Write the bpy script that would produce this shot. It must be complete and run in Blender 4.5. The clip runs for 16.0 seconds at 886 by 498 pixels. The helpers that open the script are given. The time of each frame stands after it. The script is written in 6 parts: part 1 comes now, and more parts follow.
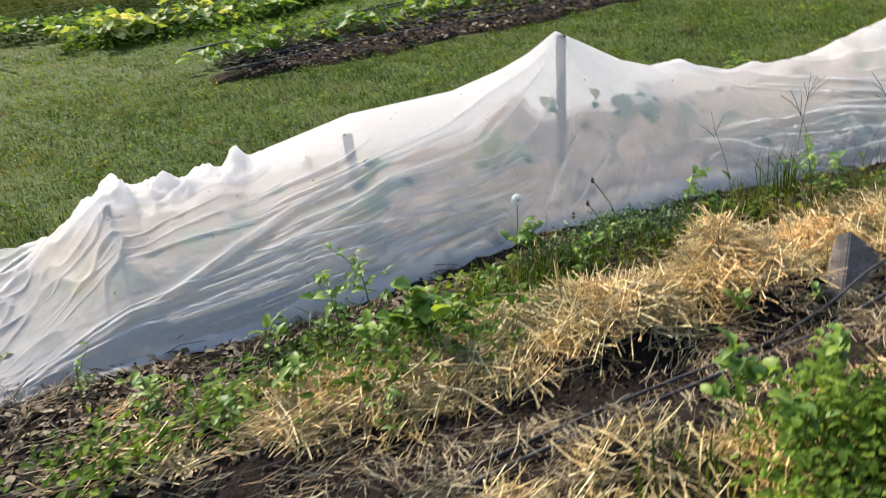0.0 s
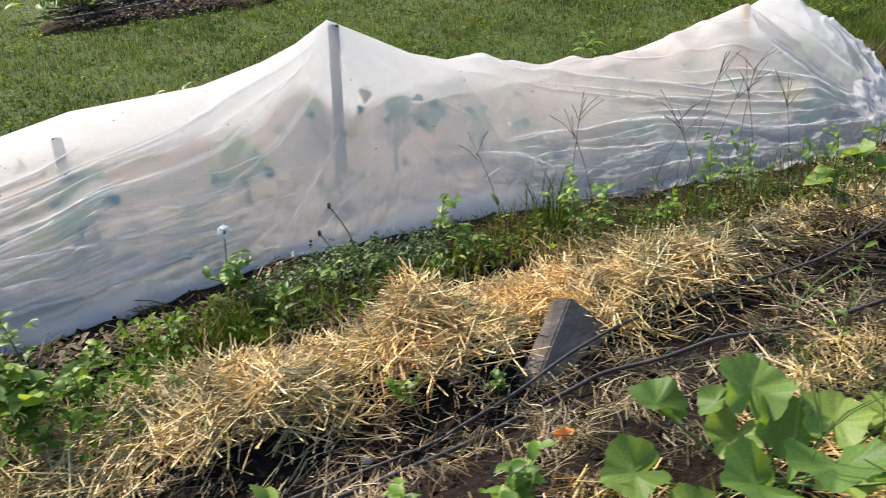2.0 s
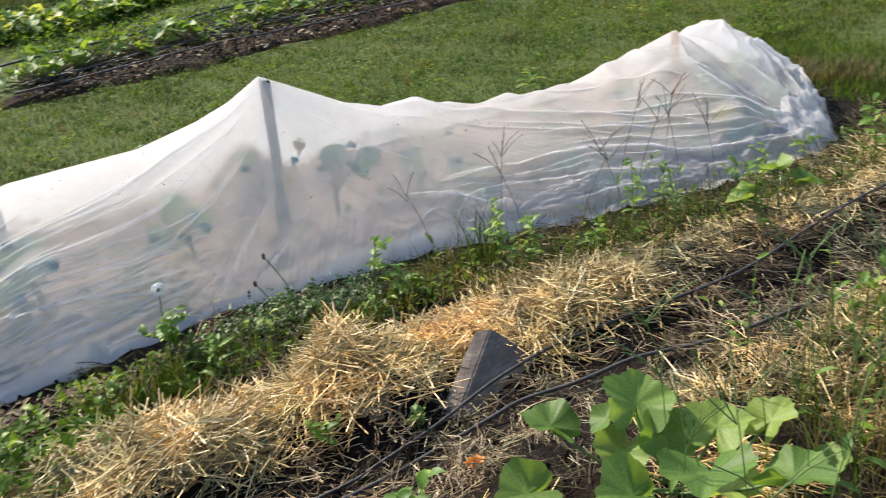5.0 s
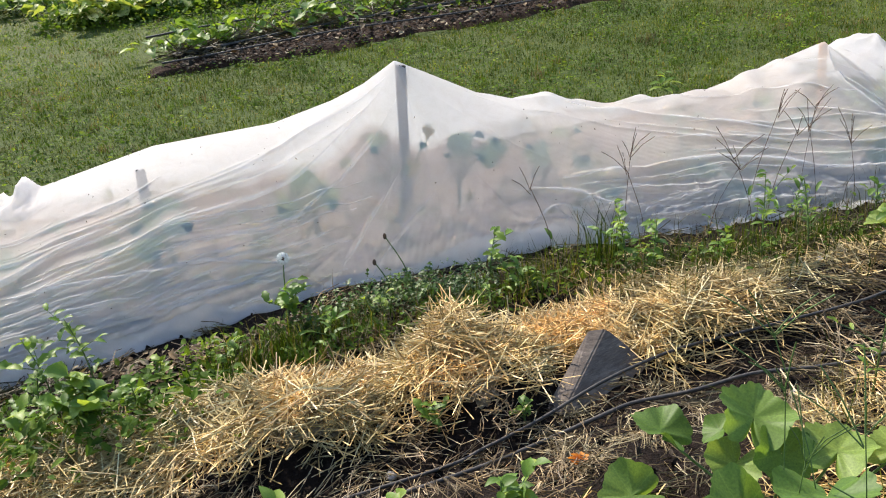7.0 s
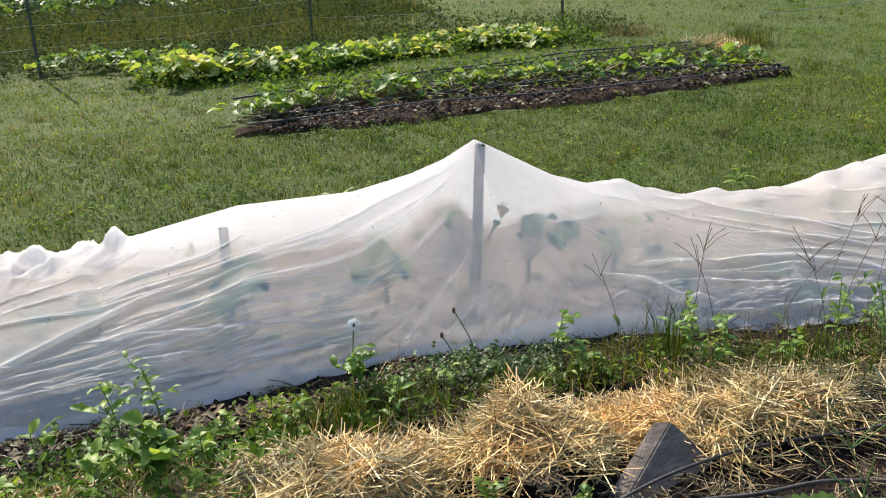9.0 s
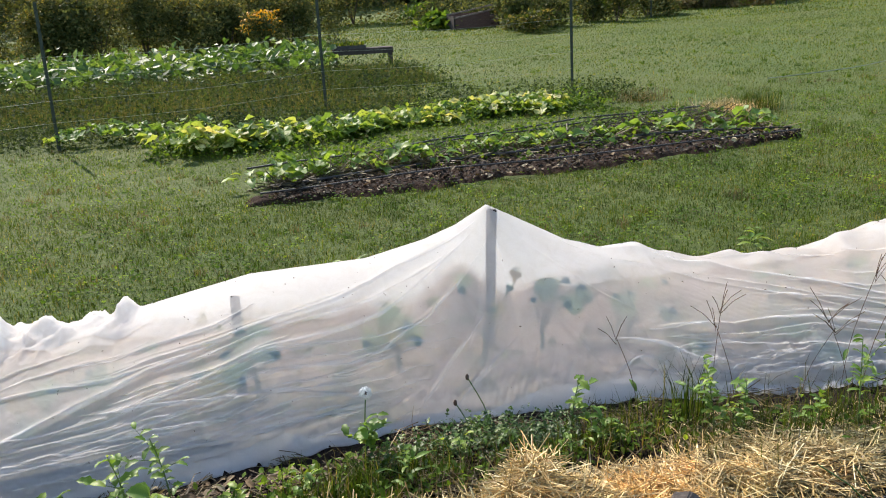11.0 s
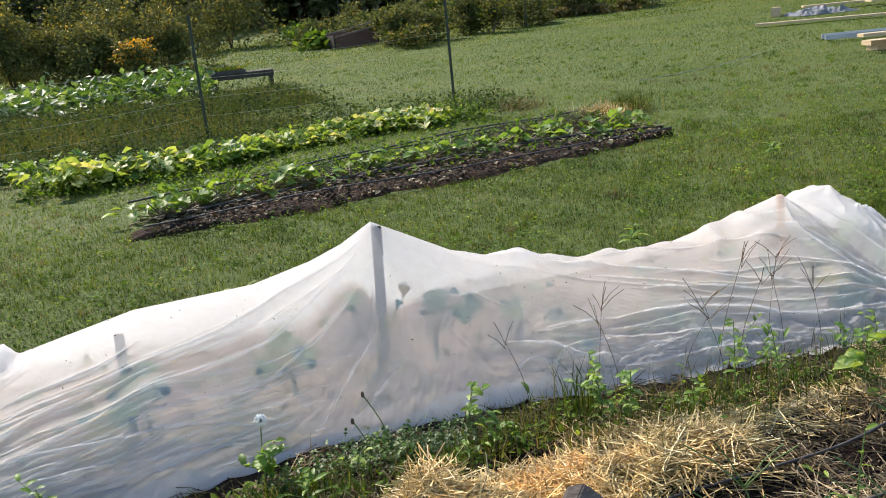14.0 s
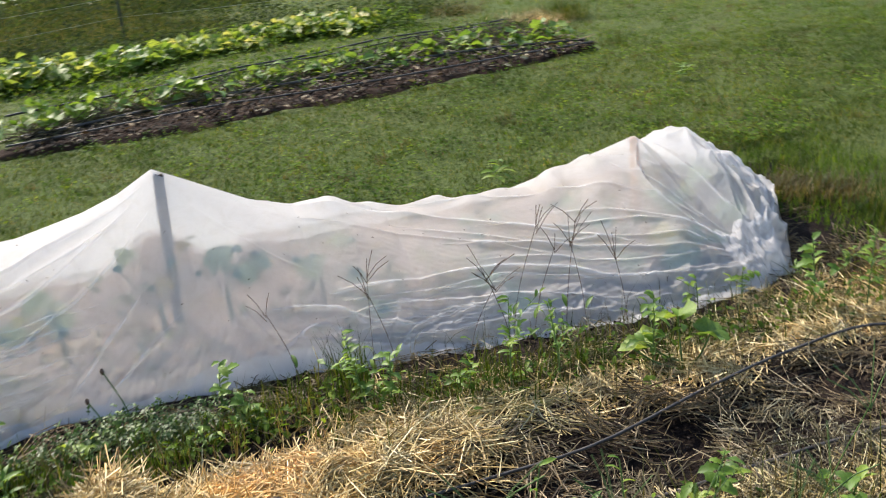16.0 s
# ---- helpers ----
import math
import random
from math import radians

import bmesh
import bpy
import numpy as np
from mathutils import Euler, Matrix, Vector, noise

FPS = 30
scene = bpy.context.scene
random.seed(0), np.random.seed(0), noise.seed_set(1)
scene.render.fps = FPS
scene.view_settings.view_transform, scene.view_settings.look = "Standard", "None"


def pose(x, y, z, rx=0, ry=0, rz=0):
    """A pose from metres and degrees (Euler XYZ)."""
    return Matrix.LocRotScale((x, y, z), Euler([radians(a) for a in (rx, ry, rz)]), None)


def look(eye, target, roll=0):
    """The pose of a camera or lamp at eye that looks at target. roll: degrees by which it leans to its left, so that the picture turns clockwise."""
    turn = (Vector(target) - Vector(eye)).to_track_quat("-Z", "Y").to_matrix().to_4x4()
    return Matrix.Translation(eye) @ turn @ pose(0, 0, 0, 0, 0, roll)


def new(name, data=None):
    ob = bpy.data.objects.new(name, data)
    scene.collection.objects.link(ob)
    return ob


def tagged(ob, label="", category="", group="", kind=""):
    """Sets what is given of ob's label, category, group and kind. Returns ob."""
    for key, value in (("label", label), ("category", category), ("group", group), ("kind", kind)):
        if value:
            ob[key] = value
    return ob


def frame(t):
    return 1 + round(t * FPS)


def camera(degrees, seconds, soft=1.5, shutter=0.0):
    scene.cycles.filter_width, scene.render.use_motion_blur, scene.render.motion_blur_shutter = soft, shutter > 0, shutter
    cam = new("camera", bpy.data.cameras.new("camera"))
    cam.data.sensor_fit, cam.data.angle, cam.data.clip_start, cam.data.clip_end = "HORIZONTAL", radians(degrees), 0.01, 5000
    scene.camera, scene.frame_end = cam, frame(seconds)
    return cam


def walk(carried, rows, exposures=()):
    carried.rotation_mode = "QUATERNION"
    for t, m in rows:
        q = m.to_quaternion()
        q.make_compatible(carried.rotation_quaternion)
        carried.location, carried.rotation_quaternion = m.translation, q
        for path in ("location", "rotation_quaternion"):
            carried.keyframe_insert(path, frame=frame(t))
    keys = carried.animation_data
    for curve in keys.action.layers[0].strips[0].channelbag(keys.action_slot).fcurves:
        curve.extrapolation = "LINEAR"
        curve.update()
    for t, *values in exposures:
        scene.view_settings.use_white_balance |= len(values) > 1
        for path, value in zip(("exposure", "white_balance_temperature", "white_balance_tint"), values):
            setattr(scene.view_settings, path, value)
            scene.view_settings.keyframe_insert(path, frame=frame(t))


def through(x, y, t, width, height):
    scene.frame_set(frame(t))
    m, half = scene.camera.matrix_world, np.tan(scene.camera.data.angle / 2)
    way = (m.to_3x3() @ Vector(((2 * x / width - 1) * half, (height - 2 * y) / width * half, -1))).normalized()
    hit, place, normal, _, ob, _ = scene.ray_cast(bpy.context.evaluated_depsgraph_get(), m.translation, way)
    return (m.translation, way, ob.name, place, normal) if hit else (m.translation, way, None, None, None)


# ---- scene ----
cam = camera(53.2, 16.0, soft=1.05, shutter=0.4)
PATH = [
    (0, (0.036, 0.012, 1.492), (0.0, 1.852, 0.709), -6.0),
    (0.5, (0.307, 0.136, 1.571), (0.179, 1.991, 0.835), -4.1),
    (1, (0.534, 0.347, 1.588), (0.641, 2.207, 0.859), -2.3),
    (1.5, (0.745, 0.533, 1.586), (0.864, 2.324, 0.704), -5.0),
    (2, (0.973, 0.556, 1.596), (1.004, 2.325, 0.664), -3.1),
    (2.5, (1.117, 0.508, 1.616), (1.249, 2.274, 0.688), -2.4),
    (3, (1.176, 0.493, 1.616), (1.328, 2.29, 0.751), -4.5),
    (3.5, (1.227, 0.484, 1.616), (1.468, 2.293, 0.798), -6.7),
    (4, (1.255, 0.476, 1.611), (1.575, 2.269, 0.785), -7.9),
    (4.5, (1.244, 0.478, 1.601), (1.468, 2.279, 0.762), -7.9),
    (5, (1.208, 0.474, 1.605), (1.255, 2.284, 0.754), -7.1),
    (7.5, (1.163, 0.442, 1.594), (0.931, 2.247, 0.764), -4.2),
    (8, (1.141, 0.426, 1.609), (0.875, 2.252, 0.836), -2.1),
    (8.5, (1.136, 0.417, 1.621), (0.812, 2.259, 0.911), -1.6),
    (9, (1.136, 0.411, 1.638), (0.806, 2.262, 0.958), -2.2),
    (9.5, (1.138, 0.416, 1.642), (0.799, 2.277, 0.993), -2.6),
    (11.8, (1.149, 0.438, 1.62), (0.787, 2.338, 1.111), -3.4),
    (12, (1.155, 0.417, 1.63), (0.835, 2.324, 1.118), -3.7),
    (12.5, (1.175, 0.398, 1.63), (0.961, 2.319, 1.117), -4.4),
    (13, (1.181, 0.4, 1.632), (1.029, 2.328, 1.125), -5.0),
    (13.5, (1.186, 0.392, 1.634), (1.049, 2.32, 1.122), -5.3),
    (14, (1.198, 0.405, 1.633), (1.063, 2.332, 1.114), -5.8),
    (14.4, (1.236, 0.41, 1.641), (1.203, 2.34, 1.116), -5.7),
    (14.5, (1.261, 0.433, 1.641), (1.261, 2.367, 1.13), -6.6),
    (15, (1.419, 0.694, 1.631), (1.456, 2.628, 1.12), -7.3),
    (15.4, (1.608, 0.885, 1.668), (1.643, 2.798, 1.088), -5.6),
    (15.5, (1.687, 0.907, 1.664), (1.756, 2.793, 1.002), -6.9),
    (16, (2.011, 0.856, 1.688), (1.889, 2.71, 0.946), -5.0),
]
walk(cam, [(t, look(eye, target, roll)) for t, eye, target, roll in PATH])

# ---------------------------------------------------------------- light
SUN_AZ, SUN_EL = radians(-42), radians(40)      # azimuth from +y, towards +x
world = bpy.data.worlds.new("sky")
scene.world = world
world.use_nodes = True
wn = world.node_tree.nodes
sky = wn.new("ShaderNodeTexSky")
sky.sky_type, sky.sun_disc = "NISHITA", False
sky.sun_elevation, sky.sun_rotation = SUN_EL, SUN_AZ
wn["Background"].inputs["Strength"].default_value = 0.15
# the open sky
world.node_tree.links.new(sky.outputs["Color"], wn["Background"].inputs["Color"])
sun_data = bpy.data.lights.new("sun", "SUN")
sun_data.energy, sun_data.angle, sun_data.color = 4.4, radians(0.6), (1.0, 0.9, 0.79)
sun_lamp = new("sun", sun_data)
to_sun = Vector((math.sin(SUN_AZ) * math.cos(SUN_EL), math.cos(SUN_AZ) * math.cos(SUN_EL), math.sin(SUN_EL)))
sun_lamp.matrix_world = look((0, 0, 30), Vector((0, 0, 30)) - to_sun)
scene.view_settings.exposure = 1.0

# ---------------------------------------------------------------- materials


def nodes_of(name):
    m = bpy.data.materials.new(name)
    m.use_nodes = True
    nt = m.node_tree
    return m, nt, nt.nodes["Principled BSDF"], nt.nodes["Material Output"]


def ramp(nt, fac, stops):
    r = nt.nodes.new("ShaderNodeValToRGB")
    els = r.color_ramp.elements
    while len(els) < len(stops):
        els.new(0.5)
    for e, (p, c) in zip(els, stops):
        e.position, e.color = p, (*c, 1)
    nt.links.new(fac, r.inputs["Fac"])
    return r.outputs["Color"]


def noise_tex(nt, scale, detail=4.0, rough=0.6, coord="Object", dist=0.0, stretch=None):
    tc = nt.nodes.new("ShaderNodeTexCoord")
    n = nt.nodes.new("ShaderNodeTexNoise")
    n.inputs["Scale"].default_value, n.inputs["Detail"].default_value = scale, detail
    n.inputs["Roughness"].default_value, n.inputs["Distortion"].default_value = rough, dist
    src = tc.outputs[coord]
    if stretch:
        mp = nt.nodes.new("ShaderNodeMapping")
        mp.inputs["Scale"].default_value = stretch
        nt.links.new(src, mp.inputs["Vector"])
        src = mp.outputs["Vector"]
    nt.links.new(src, n.inputs["Vector"])
    return n.outputs["Fac"]


def mixed(nt, fac, a, b, mode="MIX"):
    m = nt.nodes.new("ShaderNodeMix")
    m.data_type, m.blend_type = "RGBA", mode
    if isinstance(fac, (int, float)):
        m.inputs[0].default_value = fac
    else:
        nt.links.new(fac, m.inputs[0])
    for sock, val in ((m.inputs[6], a), (m.inputs[7], b)):
        if isinstance(val, tuple):
            sock.default_value = (*val, 1)
        else:
            nt.links.new(val, sock)
    return m.outputs[2]


def bump(nt, bsdf, height, strength, dist=0.01):
    b = nt.nodes.new("ShaderNodeBump")
    b.inputs["Strength"].default_value, b.inputs["Distance"].default_value = strength, dist
    nt.links.new(height, b.inputs["Height"])
    nt.links.new(b.outputs["Normal"], bsdf.inputs["Normal"])


def surface(name, stops, scale, rough=0.9, fine=40.0, bump_d=0.01, bump_s=0.6, metal=0.0, spec=0.3, stretch=None):
    """A mottled surface: a coarse and a fine noise through one ramp, with relief."""
    m, nt, b, _ = nodes_of(name)
    a, f = noise_tex(nt, scale, 5, 0.65, stretch=stretch), noise_tex(nt, fine, 4, 0.7, stretch=stretch)
    mx = nt.nodes.new("ShaderNodeMath")
    mx.operation = "MULTIPLY_ADD"
    mx.inputs[1].default_value = 0.5
    nt.links.new(a, mx.inputs[0])
    h = nt.nodes.new("ShaderNodeMath")
    h.operation = "MULTIPLY"
    h.inputs[1].default_value = 0.5
    nt.links.new(f, h.inputs[0])
    nt.links.new(h.outputs[0], mx.inputs[2])
    nt.links.new(ramp(nt, mx.outputs[0], stops), b.inputs["Base Color"])
    b.inputs["Roughness"].default_value, b.inputs["Metallic"].default_value = rough, metal
    b.inputs["Specular IOR Level"].default_value = spec
    bump(nt, b, f, bump_s, bump_d)
    return m


def leafy(name, stops, through=0.4, rough=0.55, island=False, spec=0.35):
    """Leaf, blade or straw: colour varies from piece to piece, and light passes through."""
    m, nt, b, out = nodes_of(name)
    if island:
        rnd = nt.nodes.new("ShaderNodeNewGeometry").outputs["Random Per Island"]
    else:
        rnd = nt.nodes.new("ShaderNodeObjectInfo").outputs["Random"]
    col = ramp(nt, rnd, stops)
    spots = ramp(nt, noise_tex(nt, 30.0, 3), [(0.3, (0.72, 0.72, 0.7)), (0.7, (1.15, 1.12, 1.05))])
    col = mixed(nt, 1.0, col, spots, "MULTIPLY")
    if island:
        patch = ramp(nt, noise_tex(nt, 1.6, 5, 0.65), [(0.34, (0.58, 0.66, 0.6)), (0.64, (1.25, 1.14, 1.08))])
        col = mixed(nt, 1.0, col, patch, "MULTIPLY")
        broad = ramp(nt, noise_tex(nt, 0.42, 3, 0.55), [(0.36, (0.74, 0.8, 0.76)), (0.64, (1.2, 1.16, 1.0))])
        col = mixed(nt, 1.0, col, broad, "MULTIPLY")
        clump = ramp(nt, noise_tex(nt, 8.0, 3, 0.6), [(0.35, (0.66, 0.7, 0.7)), (0.65, (1.28, 1.24, 1.15))])
        col = mixed(nt, 1.0, col, clump, "MULTIPLY")
    nt.links.new(col, b.inputs["Base Color"])
    b.inputs["Roughness"].default_value, b.inputs["Specular IOR Level"].default_value = rough, spec
    t = nt.nodes.new("ShaderNodeBsdfTranslucent")
    warm = mixed(nt, 1.0, col, (1.5, 1.35, 0.7), "MULTIPLY")
    nt.links.new(warm, t.inputs["Color"])
    mx = nt.nodes.new("ShaderNodeMixShader")
    mx.inputs[0].default_value = through
    nt.links.new(b.outputs[0], mx.inputs[1])
    nt.links.new(t.outputs[0], mx.inputs[2])
    nt.links.new(mx.outputs[0], out.inputs["Surface"])
    return m


def veined(m):
    """Pale veins fanning out from the leaf's stalk."""
    nt = m.node_tree
    b = nt.nodes["Principled BSDF"]
    tc, sep = nt.nodes.new("ShaderNodeTexCoord"), nt.nodes.new("ShaderNodeSeparateXYZ")
    nt.links.new(tc.outputs["Object"], sep.inputs[0])
    at = nt.nodes.new("ShaderNodeMath")
    at.operation = "ARCTAN2"
    nt.links.new(sep.outputs["Y"], at.inputs[0])
    nt.links.new(sep.outputs["X"], at.inputs[1])
    out = at.outputs[0]
    for op, val in (("MULTIPLY", 2.5), ("SINE", 0.0), ("ABSOLUTE", 0.0)):
        q = nt.nodes.new("ShaderNodeMath")
        q.operation = op
        q.inputs[1].default_value = val
        nt.links.new(out, q.inputs[0])
        out = q.outputs[0]
    pale = ramp(nt, out, [(0.0, (1.5, 1.4, 1.5)), (0.07, (1, 1, 1)), (0.7, (0.9, 0.92, 0.9))])
    old = b.inputs["Base Color"].links[0].from_socket
    nt.links.new(mixed(nt, 1.0, old, pale, "MULTIPLY"), b.inputs["Base Color"])
    return m


def lawn_material():
    m, nt, b, _ = nodes_of("lawn_ground")
    big = noise_tex(nt, 0.35, 4, 0.6)
    fine = noise_tex(nt, 22.0, 5, 0.75)
    green = ramp(nt, fine, [(0.25, (0.024, 0.04, 0.007)), (0.5, (0.06, 0.092, 0.015)), (0.75, (0.12, 0.155, 0.03))])
    dry = ramp(nt, fine, [(0.25, (0.034, 0.0425, 0.0127)), (0.5, (0.085, 0.106, 0.0255)), (0.8, (0.17, 0.17, 0.0595))])
    patch = ramp(nt, big, [(0.4, (0, 0, 0)), (0.66, (0.9, 0.9, 0.9))])
    nt.links.new(mixed(nt, patch, green, dry), b.inputs["Base Color"])
    b.inputs["Roughness"].default_value, b.inputs["Specular IOR Level"].default_value = 0.9, 0.2
    bump(nt, b, fine, 0.9, 0.04)
    return m


def fabric_material():
    """Thin spun garden fleece: scatters, glows when lit from behind, and lets a little through."""
    m, nt, b, out = nodes_of("garden_fleece")
    fine = noise_tex(nt, 260.0, 3, 0.7)
    blot = noise_tex(nt, 3.0, 4, 0.6)
    col = mixed(nt, 1.0, ramp(nt, blot, [(0.3, (0.955, 0.94, 0.93)), (0.7, (0.985, 0.972, 0.96))]),
                ramp(nt, fine, [(0.3, (0.9, 0.9, 0.9)), (0.7, (1, 1, 1))]), "MULTIPLY")
    smudge = noise_tex(nt, 11.0, 5, 0.7, dist=1.0)
    col = mixed(nt, 1.0, col, ramp(nt, smudge, [(0.3, (0.9, 0.89, 0.87)), (0.55, (1, 1, 1))]), "MULTIPLY")
    nt.links.new(col, b.inputs["Base Color"])
    b.inputs["Roughness"].default_value, b.inputs["Specular IOR Level"].default_value = 0.6, 0.25
    bump(nt, b, noise_tex(nt, 20.0, 6, 0.7, dist=2.2), 0.42, 0.009)
    t = nt.nodes.new("ShaderNodeBsdfTranslucent")
    nt.links.new(col, t.inputs["Color"])
    tr = nt.nodes.new("ShaderNodeBsdfTransparent")
    m1 = nt.nodes.new("ShaderNodeMixShader")
    m1.inputs[0].default_value = 0.56
    nt.links.new(b.outputs[0], m1.inputs[1])
    nt.links.new(t.outputs[0], m1.inputs[2])
    m2 = nt.nodes.new("ShaderNodeMixShader")
    m2.inputs[0].default_value = 0.465
    rf = nt.nodes.new("ShaderNodeBsdfRefraction")
    rf.inputs["IOR"].default_value, rf.inputs["Roughness"].default_value = 1.08, 0.34
    m3 = nt.nodes.new("ShaderNodeMixShader")
    m3.inputs[0].default_value = 0.55
    nt.links.new(tr.outputs[0], m3.inputs[1])
    nt.links.new(rf.outputs[0], m3.inputs[2])
    nt.links.new(m1.outputs[0], m2.inputs[1])
    nt.links.new(m3.outputs[0], m2.inputs[2])
    nt.links.new(m2.outputs[0], out.inputs["Surface"])
    return m


M_LAWN = lawn_material()
M_FABRIC = fabric_material()
M_SOIL = surface("damp_soil", [(0.3, (0.00525, 0.003375, 0.002625)), (0.5, (0.015, 0.00975, 0.007125)), (0.7, (0.04125, 0.02775, 0.0195))], 5.0, 0.95, 60.0, 0.03, 1.0, spec=0.12)
M_LITTER = surface("leaf_litter", [(0.3, (0.04, 0.03, 0.02)), (0.5, (0.13, 0.1, 0.065)), (0.7, (0.34, 0.29, 0.21))], 9.0, 0.95, 55.0, 0.02, 0.9)
M_STRAWBED = surface("matted_straw", [(0.3, (0.1, 0.075, 0.045)), (0.5, (0.3, 0.24, 0.15)), (0.7, (0.55, 0.46, 0.31))], 7.0, 0.9, 90.0, 0.03, 1.0)
M_UNDER = surface("brown_bark_mulch", [(0.3, (0.13, 0.085, 0.055)), (0.45, (0.4, 0.28, 0.19)), (0.6, (0.6, 0.46, 0.33)), (0.75, (0.7, 0.58, 0.44))], 4.0, 0.95, 40.0, 0.03, 1.0, spec=0.1)
M_FARSOIL = surface("turned_brown_soil", [(0.3, (0.014, 0.0084, 0.0056)), (0.5, (0.035, 0.021, 0.014)), (0.7, (0.07, 0.0455, 0.0294))], 4.0, 0.95, 22.0, 0.04, 1.0, spec=0.08)
M_STRAW = leafy("straw", [(0.0, (0.27, 0.18, 0.085)), (0.4, (0.57, 0.42, 0.21)), (0.8, (0.74, 0.59, 0.34)), (1.0, (0.88, 0.78, 0.56))], 0.06, 0.5, True, 0.4)
# Weathered straw, darkened further: the bank's shaded slope is in its colour.
M_SHADEDSTRAW = leafy("weathered_straw", [(0.0, (0.0612, 0.04284, 0.02448)), (0.5, (0.1285, 0.09486, 0.05202)), (1.0, (0.2326, 0.1836, 0.1163))], 0.15, 0.6, True)
M_PALESTRAW = leafy("bleached_straw", [(0.0, (0.12, 0.085, 0.055)), (0.5, (0.3, 0.23, 0.15)), (1.0, (0.62, 0.54, 0.42))], 0.1, 0.55, True, 0.4)
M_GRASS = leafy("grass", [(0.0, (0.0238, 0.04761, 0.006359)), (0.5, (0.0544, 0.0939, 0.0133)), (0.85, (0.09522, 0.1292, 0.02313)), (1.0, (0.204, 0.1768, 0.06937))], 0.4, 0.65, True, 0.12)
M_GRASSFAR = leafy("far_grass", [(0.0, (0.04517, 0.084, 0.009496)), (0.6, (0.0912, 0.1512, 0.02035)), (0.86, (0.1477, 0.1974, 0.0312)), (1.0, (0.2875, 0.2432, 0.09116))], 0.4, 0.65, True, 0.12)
M_DRYGRASS = leafy("dry_grass", [(0.0, (0.08619, 0.0663, 0.03315)), (0.6, (0.179, 0.1459, 0.07293)), (1.0, (0.08619, 0.1061, 0.03315))], 0.3, 0.6, True)
M_WEED = leafy("weed_leaf", [(0.0, (0.08, 0.16, 0.025)), (0.6, (0.16, 0.28, 0.045)), (1.0, (0.27, 0.37, 0.06))], 0.42, 0.5)
M_WEEDI = leafy("weed_leaves", [(0.0, (0.05, 0.1, 0.018)), (0.6, (0.1, 0.19, 0.03)), (1.0, (0.2, 0.29, 0.05))], 0.42, 0.7, True, 0.1)
M_PALEWEED = leafy("pale_weed_leaves", [(0.0, (0.14, 0.18, 0.07)), (0.6, (0.22, 0.26, 0.1)), (1.0, (0.32, 0.32, 0.14))], 0.45, 0.5, True)
M_FERN = leafy("dark_frond", [(0.0, (0.028, 0.075, 0.014)), (0.7, (0.055, 0.12, 0.024)), (1.0, (0.1, 0.17, 0.035))], 0.3, 0.5, True)
M_SQUASH = veined(leafy("squash_leaf", [(0.0, (0.10, 0.19, 0.035)), (0.6, (0.165, 0.27, 0.055)), (1.0, (0.27, 0.36, 0.075))], 0.42, 0.55))
M_YELLOW = leafy("yellowing_leaf", [(0.0, (0.2, 0.3, 0.06)), (0.55, (0.36, 0.43, 0.11)), (1.0, (0.58, 0.55, 0.25))], 0.4, 0.55)
# Two tones of one leaf: pale carries the fleece's haze, dark marks contact.
M_HAZEDLEAF = leafy("hazed_blue_green_leaf", [(0.0, (0.175, 0.275, 0.175)), (0.5, (0.25, 0.3625, 0.2125)), (1.0, (0.4, 0.475, 0.225))], 0.5, 0.5)
M_PRESSEDLEAF = leafy("dark_pressed_leaf", [(0.0, (0.04, 0.1, 0.08)), (1.0, (0.1, 0.2, 0.13))], 0.35, 0.5)
M_STEM = surface("green_stem", [(0.3, (0.05, 0.1, 0.02)), (0.7, (0.12, 0.18, 0.05))], 20, 0.6, 80, 0.002, 0.3)
M_DARKSTEM = surface("dry_stalk", [(0.3, (0.06, 0.035, 0.025)), (0.7, (0.17, 0.11, 0.07))], 20, 0.8, 80, 0.002, 0.3)
# Bush and woodland leaf tones are lifted, with distant haze put into the colour.
M_BUSH = leafy("hazed_bush_leaves", [(0.0, (0.07, 0.09, 0.045)), (0.5, (0.115, 0.14, 0.065)), (0.85, (0.165, 0.18, 0.08)), (1.0, (0.27, 0.23, 0.1))], 0.3, 0.8, True, 0.08)
M_WOODS = leafy("hazed_woodland_leaves", [(0.0, (0.07, 0.09, 0.045)), (0.6, (0.11, 0.13, 0.06)), (1.0, (0.17, 0.18, 0.08))], 0.25, 0.6, True)
M_GOLDENROD = leafy("goldenrod_flowers", [(0.0, (0.22, 0.19, 0.04)), (1.0, (0.42, 0.34, 0.08))], 0.3, 0.6, True)
M_GOLD = leafy("golden_flowers", [(0.0, (0.5, 0.26, 0.02)), (1.0, (0.7, 0.42, 0.04))], 0.3, 0.6, True)
M_BARK = surface("bark", [(0.3, (0.04, 0.03, 0.022)), (0.7, (0.13, 0.1, 0.075))], 6, 0.95, 40, 0.02, 0.8)
M_GREYWOOD = surface("weathered_wood", [(0.3, (0.06, 0.046, 0.037)), (0.5, (0.15, 0.12, 0.095)), (0.72, (0.34, 0.28, 0.225))], 4, 0.85, 30, 0.004, 0.7, stretch=(1, 1, 9))
M_DARKWOOD = surface("dark_wood", [(0.3, (0.018, 0.015, 0.013)), (0.7, (0.07, 0.056, 0.046))], 4, 0.85, 30, 0.004, 0.6, stretch=(7, 1, 1))
M_STAKE = surface("sawn_stake", [(0.3, (0.045, 0.037, 0.034)), (0.7, (0.12, 0.1, 0.085))], 5, 0.85, 40, 0.003, 0.5, stretch=(6, 6, 1))
